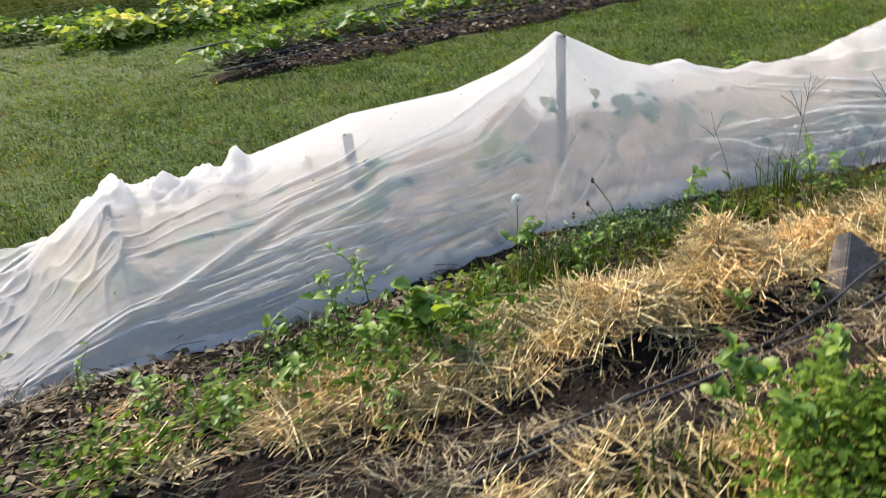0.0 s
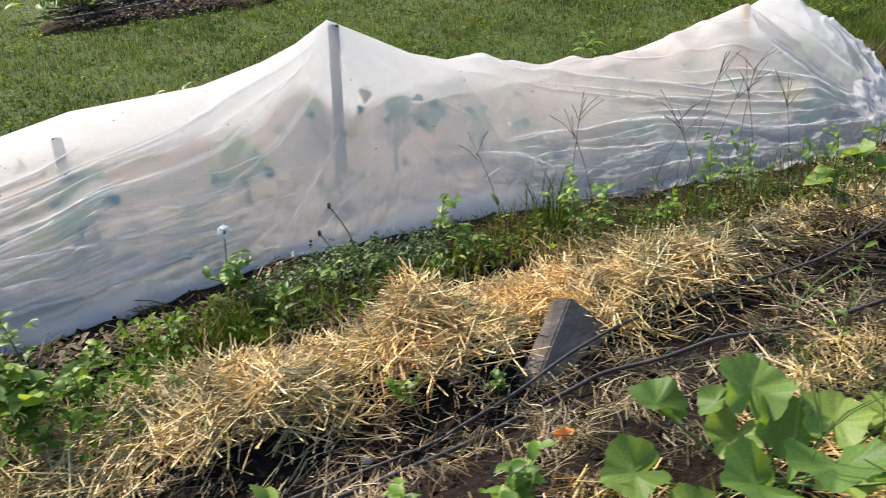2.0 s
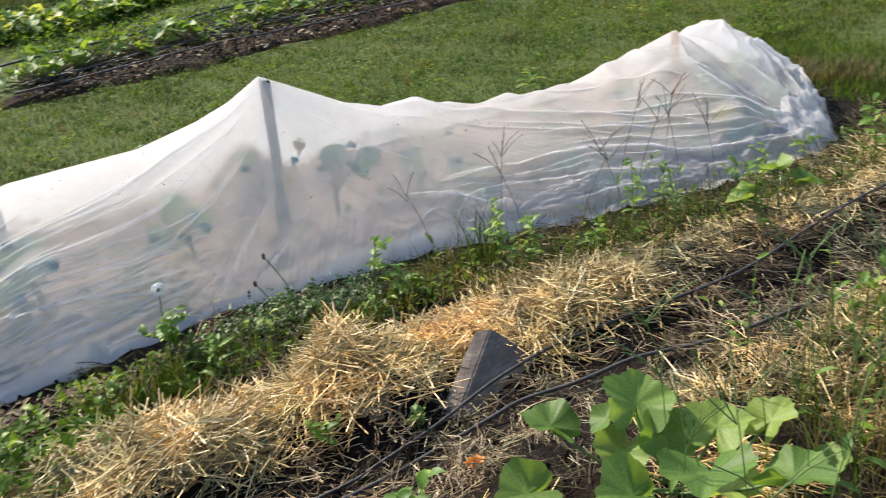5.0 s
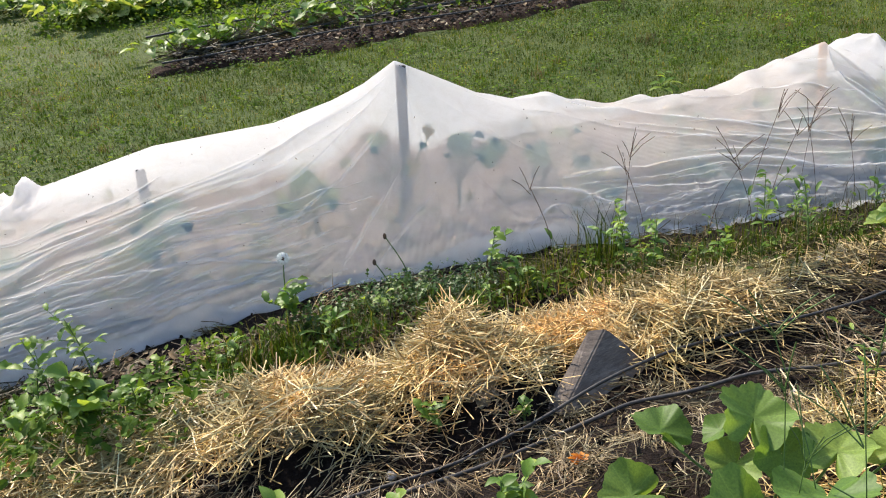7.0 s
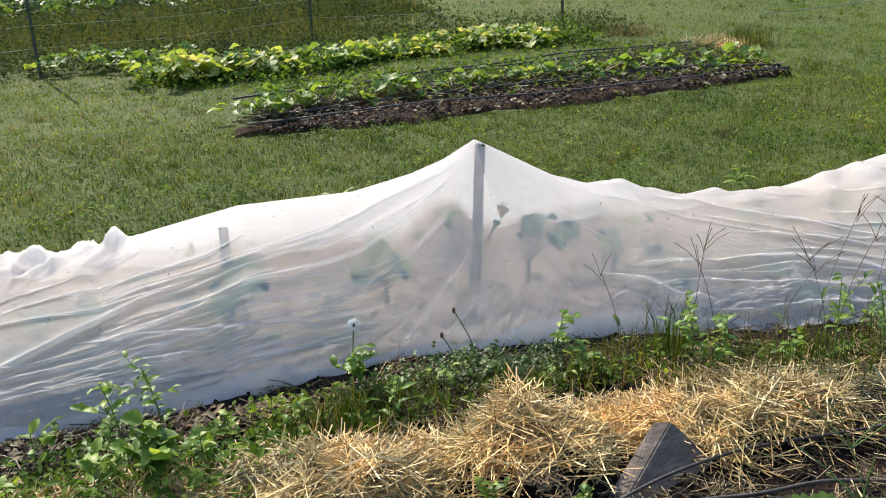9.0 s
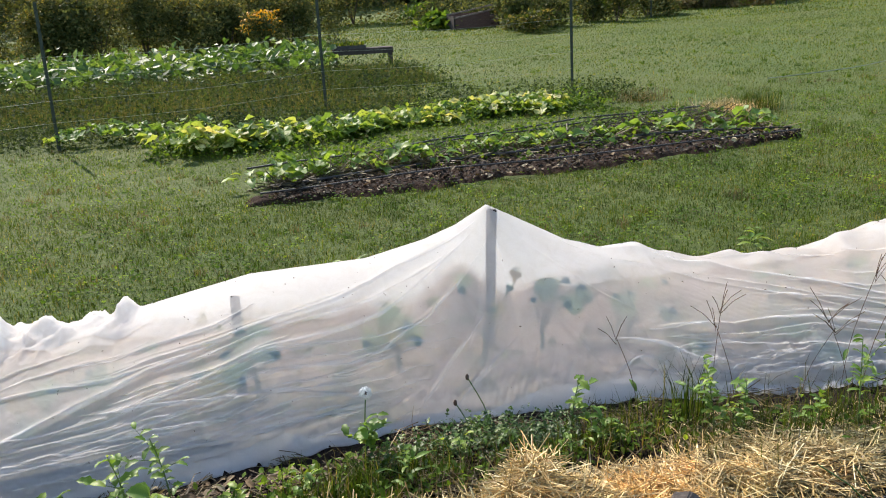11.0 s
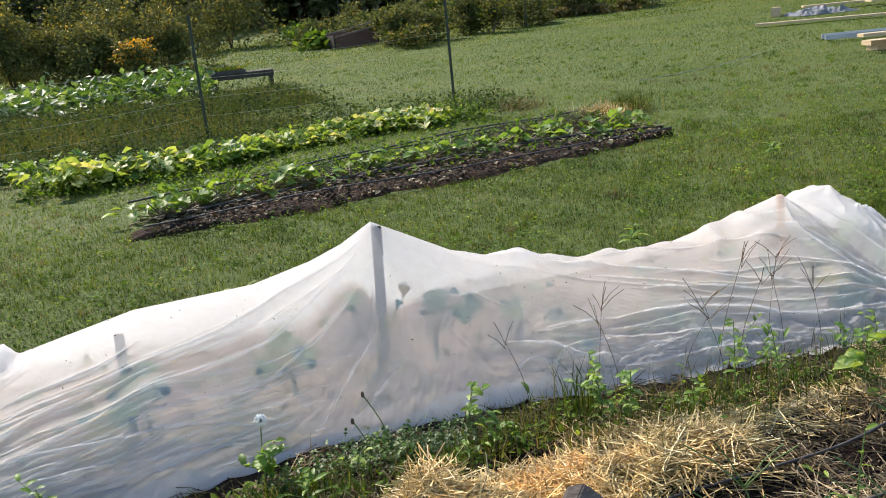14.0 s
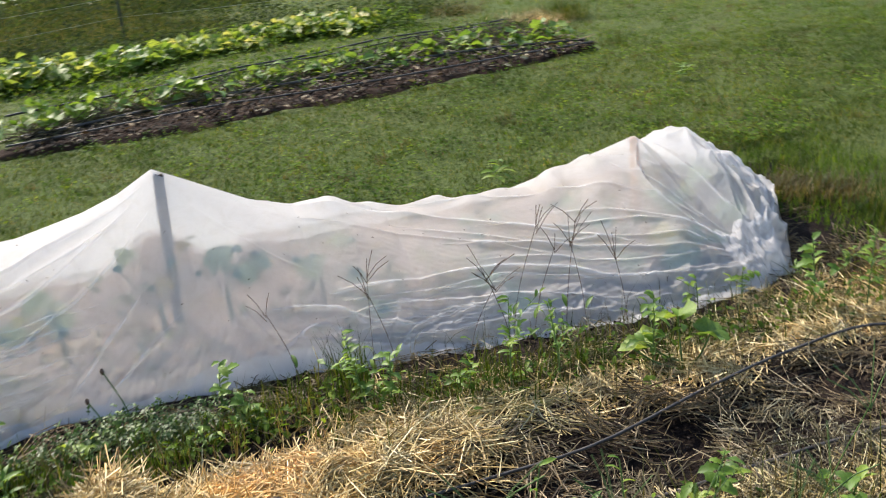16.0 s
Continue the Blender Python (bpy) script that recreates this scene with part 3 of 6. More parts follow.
CREASES_RIGHT = [
    (0.030, 0.030, [(0.45, -0.02), (0.95, -0.10), (1.34, -0.28), (1.68, -0.47), (1.96, -0.70)]),
    (0.026, 0.046, [(0.57, -0.51), (0.81, -0.54), (1.19, -0.56), (1.56, -0.66), (1.86, -0.82), (2.38, -0.88)]),
    (0.020, 0.034, [(0.32, -0.54), (0.57, -0.57), (0.69, -0.66), (0.92, -0.73)]),
    (0.022, 0.022, [(0.30, -0.69), (0.46, -0.62), (0.57, -0.64), (0.62, -0.76)]),
    (0.022, 0.030, [(1.60, -0.24), (1.90, -0.44), (2.18, -0.64), (2.43, -0.80)]),
    (0.020, 0.028, [(1.10, -0.37), (1.58, -0.51), (2.01, -0.73), (2.42, -0.82)]),
    (0.024, 0.034, [(2.31, -0.03), (2.16, -0.27), (2.16, -0.51), (2.27, -0.69), (2.43, -0.80)]),
    (0.030, 0.045, [(2.40, -0.04), (2.42, -0.40), (2.44, -0.62), (2.50, -0.78)]),
    (0.012, 0.014, [(0.16, -0.42), (0.24, -0.54), (0.36, -0.70)]),
    (0.016, 0.022, [(0.70, -0.60), (1.00, -0.66), (1.35, -0.74), (1.75, -0.86)]),
    (0.014, 0.018, [(0.95, -0.20), (1.30, -0.36), (1.62, -0.55)]),
    (0.014, 0.020, [(0.42, -0.58), (0.56, -0.70), (0.60, -0.80)]),
]
CREASES_GATHER = [
    (0.022, 0.040, [(2.46, -0.80), (2.56, -0.55), (2.58, -0.25), (2.52, -0.02)]),
    (0.022, 0.045, [(2.48, -0.78), (2.66, -0.52), (2.74, -0.22), (2.70, 0.05)]),
    (0.020, 0.040, [(2.50, -0.76), (2.74, -0.46), (2.86, -0.16), (2.84, 0.12)]),
    (0.018, 0.040, [(2.52, -0.76), (2.80, -0.45), (2.95, -0.15), (2.94, 0.1)]),
    (0.016, 0.030, [(2.00, -0.86), (2.22, -0.90), (2.44, -0.84)]),
    (0.016, 0.028, [(1.95, -0.78), (2.20, -0.80), (2.42, -0.80)]),
    (0.014, 0.024, [(2.02, -0.94), (2.26, -0.96), (2.48, -0.88)]),
]


CREASES_FINE = [
    (0.014, 0.022, [(-0.20, -0.14), (-0.55, -0.26), (-0.92, -0.36), (-1.30, -0.44), (-1.62, -0.47)]),
    (0.012, 0.018, [(-0.05, -0.16), (-0.25, -0.30), (-0.52, -0.44), (-0.86, -0.53), (-1.25, -0.56)]),
    (0.012, 0.016, [(-0.60, -0.20), (-0.95, -0.31), (-1.30, -0.37), (-1.66, -0.38)]),
    (0.014, 0.020, [(-0.95, -0.42), (-1.35, -0.54), (-1.80, -0.64), (-2.30, -0.72), (-2.65, -0.78)]),
    (0.012, 0.018, [(-1.00, -0.56), (-1.40, -0.64), (-1.85, -0.73), (-2.40, -0.80)]),
    (0.012, 0.018, [(-0.75, -0.66), (-1.10, -0.72), (-1.50, -0.76), (-2.00, -0.84)]),
    (0.010, 0.016, [(-1.10, -0.76), (-1.50, -0.82), (-1.95, -0.87)]),
    (0.014, 0.020, [(-1.50, -0.30), (-1.85, -0.36), (-2.15, -0.46), (-2.50, -0.52)]),
    (0.012, 0.018, [(-1.75, -0.25), (-2.05, -0.36), (-2.35, -0.50), (-2.65, -0.66)]),
    (0.011, 0.016, [(-0.40, -0.56), (-0.56, -0.62), (-0.68, -0.67)]),
    (0.011, 0.006, [(-0.03, -0.10), (-0.10, -0.28), (-0.20, -0.46), (-0.34, -0.62)]),
    (0.010, 0.004, [(0.05, -0.12), (0.07, -0.30), (0.10, -0.50), (0.16, -0.68)]),
    (0.011, 0.006, [(0.06, -0.08), (0.22, -0.22), (0.42, -0.36), (0.60, -0.44)]),
    (0.012, 0.018, [(0.30, -0.06), (0.62, -0.16), (0.98, -0.27), (1.30, -0.42), (1.60, -0.60)]),
    (0.014, 0.024, [(0.62, -0.55), (0.90, -0.60), (1.25, -0.62), (1.60, -0.72), (1.95, -0.86)]),
    (0.012, 0.022, [(0.66, -0.70), (0.95, -0.78), (1.30, -0.82), (1.70, -0.90)]),
    (0.012, 0.020, [(0.36, -0.64), (0.50, -0.66), (0.64, -0.72), (0.80, -0.79)]),
    (0.010, 0.018, [(0.44, -0.71), (0.52, -0.66), (0.66, -0.62), (0.86, -0.62)]),
    (0.010, 0.018, [(0.72, -0.79), (0.86, -0.73), (1.05, -0.71)]),
    (0.013, 0.024, [(1.30, -0.30), (1.65, -0.40), (2.00, -0.55), (2.40, -0.78)]),
    (0.012, 0.022, [(1.45, -0.42), (1.80, -0.56), (2.10, -0.70), (2.42, -0.80)]),
    (0.012, 0.022, [(1.20, -0.50), (1.55, -0.58), (1.95, -0.76), (2.40, -0.85)]),
    (0.012, 0.020, [(1.75, -0.14), (2.00, -0.32), (2.25, -0.55), (2.42, -0.76)]),
    (0.012, 0.022, [(1.50, -0.78), (1.80, -0.90), (2.10, -0.96)]),
    (0.012, 0.022, [(2.05, -0.14), (2.18, -0.34), (2.30, -0.58), (2.42, -0.78)]),
    (0.011, 0.018, [(1.95, -0.02), (2.15, -0.12), (2.36, -0.30), (2.46, -0.60)]),
    (0.014, 0.022, [(0.40, -0.01), (0.62, 0.02), (0.86, -0.03), (1.10, -0.06)]),
    (0.012, 0.020, [(1.05, -0.03), (1.35, -0.06), (1.62, -0.12), (1.88, -0.22)]),
]


def crease(width, height, pts):
    """A sharp-crested fold of the cloth along a smooth line."""
    line = spline([(*xy(u, v), float(cover_z(u, v))) for u, v in pts], 22)
    near = np.full(cu.shape, 9.0)
    side = np.zeros(cu.shape)
    for p, q in zip(line, line[1:]):
        d = q - p
        k = np.clip(((bx0 - p.x) * d.x + (by0 - p.y) * d.y + (cz - p.z) * d.z) / d.length_squared, 0, 1)
        ex, ey, ez = bx0 - p.x - k * d.x, by0 - p.y - k * d.y, cz - p.z - k * d.z
        dist = np.sqrt(ex * ex + ey * ey + ez * ez)
        t = d.normalized()
        side = np.where(dist < near, ex * t.y - ey * t.x, side)
        near = np.minimum(near, dist)
    ends = np.minimum(np.hypot(bx0 - line[0].x, by0 - line[0].y), np.hypot(bx0 - line[-1].x, by0 - line[-1].y))
    width, height = width * 0.48, height * 0.6
    if sum(p[0] for p in pts) / len(pts) < 0.2 and sum(p[1] for p in pts) / len(pts) > -0.5:
        width, height = width * 0.75, height * 0.5
    w = width * (1.2 + 0.65 * np.tanh(side / (0.4 * width)))
    return height * np.exp(-(near / w) ** 1.15) * smooth(0.0, 0.22, ends)


bx0, by0 = xy(cu, cv)
rad = np.hypot(cu, cv)
ang = np.arctan2(-cv + 0.02, cu)
lift = np.clip(-cs, 0, 1)
inside = smooth(0.0, 0.10, 1 - np.abs(cs)) * 0.9 + 0.1
fold = np.zeros(cu.shape)
CREASES_HEM = []
cr = random.Random(23)
for k in range(15):
    share, u_from, ln = 0.58 + 0.026 * k, cr.uniform(-0.75, -0.25), cr.uniform(0.6, 1.4)
    CREASES_HEM.append((cr.uniform(0.009, 0.014), cr.uniform(0.009, 0.015), [(u_from - ln * q, float(table(FRONT, u_from - ln * q)) * min(0.96, share + 0.05 * q + cr.uniform(-0.012, 0.012))) for q in (0, 0.33, 0.66, 1)]))
for k in range(9):
    share, u_from, ln = 0.7 + 0.028 * k, cr.uniform(0.3, 1.2), cr.uniform(0.3, 0.8)
    CREASES_HEM.append((cr.uniform(0.009, 0.014), cr.uniform(0.009, 0.015), [(u_from + ln * q, float(table(FRONT, u_from + ln * q)) * min(0.96, share + cr.uniform(-0.03, 0.03))) for q in (0, 0.33, 0.66, 1)]))
CREASES = CREASES_LEFT + CREASES_END + CREASES_RIGHT + CREASES_GATHER + CREASES_FINE + CREASES_HEM
for row in CREASES:
    fold = np.maximum(fold, 0) + crease(*row) * (1 - 0.3 * fold / 0.05)
soft = np.sin(ang * 7 + 0.8 * np.sin(rad * 2.3)) + 0.6 * np.sin(ang * 13 + 2 + 0.9 * np.sin(rad * 3.1))
fold += 0.003 * soft * smooth(0.1, 0.5, rad) * (1 - smooth(0.9, 1.6, rad))
along = -cv + 0.12 * np.sin(cu * 2.2) + 0.05 * np.sin(cu * 5.3)
fold += 0.0008 * lift * smooth(0.4, 1.0, cu) * (np.sin(along * 26 + 2 * np.sin(cu * 2.7)) + 0.6 * np.sin(along * 47 + 3 * np.sin(cu * 3.3)))
fold += 0.001 * lift * (1 - smooth(-1.4, -0.6, cu)) * (np.sin(along * 30 - cu * 5) + 0.6 * np.sin(along * 55 - cu * 9 + 1))
gather = np.arctan2(cv + 0.82, cu - 2.40)
reach = np.hypot(cv + 0.82, cu - 2.40)
fold += 0.011 * smooth(2.2, 2.6, cu) * smooth(0.05, 0.3, reach) * ((1 - np.abs(np.sin(gather * 9 + 1.3 * np.sin(reach * 5)))) ** 2.5 - 0.25)
fold += 0.008 * smooth(2.3, 2.7, cu) * (1 - np.abs(np.sin(gather * 21 + 2.1 * np.sin(reach * 7 + 1)))) ** 2
BUMPS = [(1.37, -0.10, 0.030), (1.73, -0.18, 0.028), (1.05, -0.12, 0.020), (0.72, -0.02, 0.03), (0.93, 0.04, 0.03), (1.2, 0.02, 0.024), (1.84, 0.0, 0.03), (2.02, -0.12, 0.03), (1.95, -0.30, 0.024), (0.28, -0.36, 0.016), (1.29, -0.66, 0.022), (2.10, -0.70, 0.024), (-1.05, -0.50, 0.018), (-0.46, -0.42, 0.014), (1.55, -0.02, 0.020), (-1.72, -0.2, 0.02)]
for bu, bv, bh in BUMPS:
    fold += bh * np.exp(-((cu - bu) / 0.085) ** 2 - ((cv - bv) / 0.075) ** 2)
for bu, bv, bh in ((-1.62, 0.0, 0.06), (-1.74, 0.02, 0.02), (-1.93, -0.02, 0.028), (-2.12, -0.06, 0.03), (2.02, 0.0, 0.018), (1.8, -0.08, 0.02), (1.25, 0.03, 0.014)):
    fold += bh * np.exp(-((cu - bu) / 0.04) ** 2 - ((cv - bv) / 0.09) ** 2)
crumple = 0.5 * smooth(2.35, 2.6, cu) + 0.6 * (1 - smooth(-2.3, -1.7, cu)) * (1 - lift) + 0.22 * smooth(0.55, 0.95, lift) * smooth(0.1, 0.6, cu)
crinkle = wave(cu * 0.35 + 0.2 * wave(cu, cv, 3, 5), along, 60, 6) * 0.5 + wave(cu * 0.5, along, 105, 2) * 0.3
fold += 0.0035 * crinkle * lift * (smooth(0.35, 0.9, cu) * 0.8 + 2.2 * smooth(0.7, 0.95, lift) + 0.4 * (1 - smooth(-1.2, -0.5, cu)))
wob = wave(cu + 0.1 * wave(cu, cv, 5, 2), cv, 9, 3)
fold += 0.06 * crumple * ((1 - np.abs(wob)) ** 3 - 0.3) + 0.008 * crumple * (1 - np.abs(wave(cu, cv, 22, 9))) ** 2
cz2 = cz + fold * inside
hem_out = np.where(lift > 0, 0.6 * fold * lift, 0)
cx, cy = xy(cu, cv - hem_out)
row_cover = thing("row_cover", "white translucent garden fleece draped over stakes and plants", "row cover")


def cloth(u, v, out=0.0, wide=1):
    """A point of the finished cloth over (u, v), moved outwards along its normal."""
    f = float(table(FRONT, u))
    s = v / -f if v < 0 else v / 0.72
    s = max(-0.999, min(0.999, s))
    end = 3.12 - 0.56 * max(-s, 0) ** 1.4 - 0.2 * max(s, 0)
    i = max(1, min(NA - 2, round((u + 2.92) / (end + 2.92) * (NA - 1))))
    j = max(1, min(NS - 2, int(np.searchsorted(SROW, s))))
    at = Vector((cx[i, j], cy[i, j], cz2[i, j]))
    i0, i1, j0, j1 = max(0, i - wide), min(NA - 1, i + wide), max(0, j - wide), min(NS - 1, j + wide)
    da = Vector((cx[i1, j] - cx[i0, j], cy[i1, j] - cy[i0, j], cz2[i1, j] - cz2[i0, j]))
    ds = Vector((cx[i, j1] - cx[i, j0], cy[i, j1] - cy[i, j0], cz2[i, j1] - cz2[i, j0]))
    n = da.cross(ds).normalized()
    if n.z < 0:
        n = -n
    return at + n * out, n


def pleat(width, height, pts):
    """A doubled fold of cloth lying along a crease."""
    line = spline([(u, v, 0) for u, v in pts], 30)
    v_, f_ = [], []
    for i, p in enumerate(line):
        d = (line[min(i + 1, 29)] - line[max(i - 1, 0)]).normalized()
        t = i / 29
        w = (0.12 + 0.88 * math.sin(math.pi * min(1, t * 1.05 + 0.01)) ** 0.8) * width * (0.24 if pts[-1][0] < -0.6 else 0.2)
        for k, off, up in ((0, -1.2, 0.001), (1, -0.35, 0.002), (2, 0.3, 0.0025), (3, 1.0, 0.001)):
            wob = 1 + 0.15 * math.sin(i * 0.35 + k + width * 900)
            q, _ = cloth(p.x - d.y * off * w * wob, p.y + d.x * off * w * wob, up)
            v_.append(tuple(q))
    f_ = grid_faces(30, 4)
    return mesh_of("pleat", v_, f_, M_FABRIC, True)


for row in [c for c in CREASES if (c[1] > 0.0175 and not -0.62 < c[2][-1][0] < 0.5) or c in CREASES_HEM or c in CREASES_LEFT[3:5]]:
    part("pleat", pleat(*row), row_cover, "doubled pleat of white fleece")
hv = []
for i in range(300):
    u = -2.8 + 5.3 * i / 299
    f = float(table(FRONT, u))
    for k in range(5):
        t = k / 4
        depth = 0.05 + 0.02 * math.sin(u * 3.1) + 0.008 * math.sin(u * 11)
        q, n = cloth(u, f + depth * (1 - t) * 0.9 + 0.004, 0.002 + 0.005 * math.sin(math.pi * t) * (0.6 + 0.4 * math.sin(u * 17 + 2 * math.sin(u * 5))))
        hv.append(tuple(q))
part("hem", mesh_of("hem", hv, grid_faces(300, 5), M_FABRIC, True), row_cover, "turned-up double hem of the fleece")
part("fleece", mesh_of("fleece", np.stack([cx, cy, cz2], -1).reshape(-1, 3), grid_faces(NA, NS), M_FABRIC, True), row_cover)


def bunch(u0, u1, v0, v1, amp, seed, label):
    """Loose cloth lying in crumpled folds over the stretched cloth."""
    nu_, nv_, vs = 70, 30, []
    for i in range(nu_):
        for j in range(nv_):
            a, b = i / (nu_ - 1), j / (nv_ - 1)
            fade = min(1.0, 6 * a, 6 * (1 - a)) * min(1.0, 5 * b, 5 * (1 - b))
            u, v = u0 + (u1 - u0) * a, v0 + (v1 - v0) * b + 0.02 * math.sin(a * 17 + seed)
            q = Vector((u * 7 + seed, v * 5, 0.3))
            ridge = (1 - abs(noise.noise(q)) * 1.6) ** 2 + 0.5 * (1 - abs(noise.noise(q * 2.7)) * 1.6) ** 2
            vs.append(tuple(cloth(u, v, 0.004 + amp * fade * max(0.0, ridge - 0.35), 8)[0]))
    part("bunched_fold", mesh_of("bunched_fold", vs, grid_faces(nu_, nv_), M_FABRIC, True), row_cover, label)


bunch(-2.28, -1.5, -0.2, 0.16, 0.036, 3.1, "crumpled heap of loose white fleece")
bunch(2.28, 2.55, -0.96, -0.7, 0.03, 5.7, "twisted knot of gathered white fleece")
bunch(2.64, 3.02, -0.5, 0.2, 0.03, 8.4, "gathered crumpled end of the fleece")


def stake(u, v, top, wide, thick, mat, label, tilt=0.0, yaw=0.0, lean=0.0):
    x, y = xy(u, v)
    z0 = float(land(x, y)) - 0.15
    h = top - z0
    ob = thing("wooden_stake", label, "stake", pose(x, y, z0, lean, tilt, math.degrees(AX) + yaw), group="stakes under the row cover")
    part("post", box_mesh("post", wide, thick, h, mat, 0.003, (0, 0, h / 2)), ob)
    return ob


stake(-0.022, -0.012, 0.71, 0.042, 0.03, M_STAKE, "grey square wooden stake holding up the white fleece", 3)
stake(-1.17, -0.36, float(cloth(-1.17, -0.16)[0].z) + 0.03, 0.04, 0.03, M_STAKE, "short grey wooden stake under the white fleece", 2, 0, -18)
stake(2.31, -0.035, float(cloth(2.31, -0.02)[0].z) - 0.004, 0.038, 0.028, M_TANSTAKE, "tan wooden stake holding up the fleece", 0, 0, -4)
stake(-2.18, 0.0, 0.40, 0.035, 0.025, M_STAKE, "grey wooden stake under the end of the fleece")

# ---------------------------------------------------------------- straw and ground cover of the near bed


def strands(name, n, urange, vfun, mat, length, width, label, category, lift=0.02, steep=0.3, seed=1, furrow=0.12):
    rg = np.random.default_rng(seed)
    nb = max(1, n // 26)
    who = rg.integers(0, nb, n)
    bu = rg.uniform(*urange, nb)
    bv = vfun(rg, bu, nb)
    turn = rg.normal(0.5, 1.0, nb)
    u, v = bu[who] + rg.normal(0, 0.035, n), bv[who] + rg.normal(0, 0.03, n)
    yaws = np.where(rg.uniform(0, 1, n) < 0.3, rg.uniform(0, TAU, n), AX + turn[who] + rg.normal(0, 0.35, n))
    keep = (np.abs(v + 2.04) > 0.15) | (rg.uniform(0, 1, n) < furrow)
    u, v, yaws = u[keep], v[keep], yaws[keep]
    n = len(u)
    x, y = xy(u, v)
    z = bed_z(u, v) + rg.uniform(-0.004, 1, n) ** 2 * lift
    L = rg.uniform(*length, n)
    w = rg.uniform(*width, n)
    rots = frames_of(n, yaws, rg.normal(0, steep, n) * np.where(rg.uniform(0, 1, n) < 0.12, 2.0, 0.7), rg.uniform(0, TAU, n))
    pl = np.stack([x, y, z], -1) - rots[:, :, 0] * (L * 0.5)[:, None]
    k = 2
    sx_ = np.repeat(np.linspace(0, 1, k + 1), 3)
    ring = np.tile(np.array([(0.5, -0.3), (-0.5, -0.3), (0.0, 0.6)]), (k + 1, 1))
    bend, sway = rg.normal(0, 0.06, n), rg.normal(0, 0.06, n)
    arc = 4 * sx_ * (1 - sx_)
    wig = np.sin(sx_ * 7 + 1) * 0.08
    loc = np.stack([np.outer(L, sx_), np.outer(w, ring[:, 0]) + np.outer(L * sway, arc + wig), np.outer(w, ring[:, 1]) + np.outer(L * bend, arc - wig)], -1)
    vs = np.einsum("nij,nkj->nki", rots, loc) + pl[:, None, :]
    f = np.array([(3 * a + b, 3 * a + (b + 1) % 3, 3 * a + 3 + (b + 1) % 3, 3 * a + 3 + b) for a in range(k) for b in range(3)])
    f = f[None] + (np.arange(n) * 3 * (k + 1))[:, None, None]
    me = mesh_of(name, vs.reshape(-1, 3), f.reshape(-1, 4), mat)
    return thing(name, label, category, kind="stuff", me=me)


def row_v(spread):
    def f(rg, u, n):
        return -1.62 + 0.04 * np.sin(u * 2.3) + np.clip(rg.normal(0, spread, n), -0.25, 0.3)
    return f


def skip_block(rg, u, n):
    v = row_v(0.11)(rg, u, n)
    return np.where((np.abs(u - 0.05) < 0.16) & (v < -1.6), v + 0.22, v)


strands("straw_row", 15000, (-1.9, 0.75), skip_block, M_STRAW, (0.05, 0.26), (0.0015, 0.0038), "golden straw heaped in a long row on the soil", "straw", 0.05, 0.28)
strands("thin_straw", 3600, (0.6, 3.4), lambda rg, u, n: -1.48 + np.clip(rg.normal(0, 0.13, n), -0.16, 0.3), M_STRAW, (0.06, 0.24), (0.002, 0.004), "thin golden straw spread over the soil", "straw", 0.03, 0.2, seed=12)
strands("straw_mulch", 8500, (-2.2, 3.4), lambda rg, u, n: np.where((u > -0.8) & (u < 0.15), -2.78, np.where((u > 0.3) & (u < 1.9), -2.38 - 0.1 * (u - 0.4), -2.62)) + np.clip(rg.normal(0, 0.15, n), -0.5, 0.3), M_STRAW, (0.04, 0.2), (0.0014, 0.0036), "golden straw mulch around squash plants", "straw", 0.04, seed=2)
strands("weathered_straw", 2600, (0.6, 3.8), lambda rg, u, n: rg.uniform(-2.3, -1.6, n), M_SHADEDSTRAW, (0.08, 0.3), (0.0022, 0.004), "weathered straw over damp soil, slope shade in its colour", "straw", 0.05, 0.18, seed=3, furrow=0.15)
strands("loose_stalks", 5200, (-3.2, 3.6), lambda rg, u, n: rg.uniform(-2.6, -1.75, n), M_SHADEDSTRAW, (0.02, 0.14), (0.001, 0.0024), "loose pale stalks lying on dark soil", "straw", 0.02, 0.08, seed=4, furrow=0.6)
strands("soil_straw", 6500, (-2.2, 2.2), lambda rg, u, n: rg.uniform(-2.5, -1.78, n), M_PALESTRAW, (0.015, 0.13), (0.0012, 0.0028), "pale broken straws strewn on dark soil", "straw", 0.03, 0.22, seed=44, furrow=1.0)
strands("dead_stalks", 4200, (-3.8, 3.4), lambda rg, u, n: rg.uniform(-1.42, -0.72, n), M_SHADEDSTRAW, (0.05, 0.24), (0.0018, 0.0038), "dead brown stalks between the fleece and the straw", "dry stalks", 0.025, 0.12, seed=5)
strands("verge_straw", 2400, (0.3, 3.2), lambda rg, u, n: rg.normal(-1.22, 0.12, n), M_STRAW, (0.04, 0.2), (0.0013, 0.003), "thin dry straw between weeds and fleece", "straw", 0.03, 0.2, seed=15)
strands("left_straw", 900, (-3.0, -1.5), lambda rg, u, n: rg.normal(-1.65, 0.2, n), M_STRAW, (0.05, 0.2), (0.0014, 0.0034), "thin straw among leaf litter", "straw", 0.03, 0.15, seed=16)
strands("end_straw", 1000, (2.5, 3.55), lambda rg, u, n: rg.normal(-1.05, 0.5, n), M_SHADEDSTRAW, (0.06, 0.24), (0.002, 0.004), "dry straw and dead grass by the end of the fleece", "straw", 0.04, 0.25, seed=6)


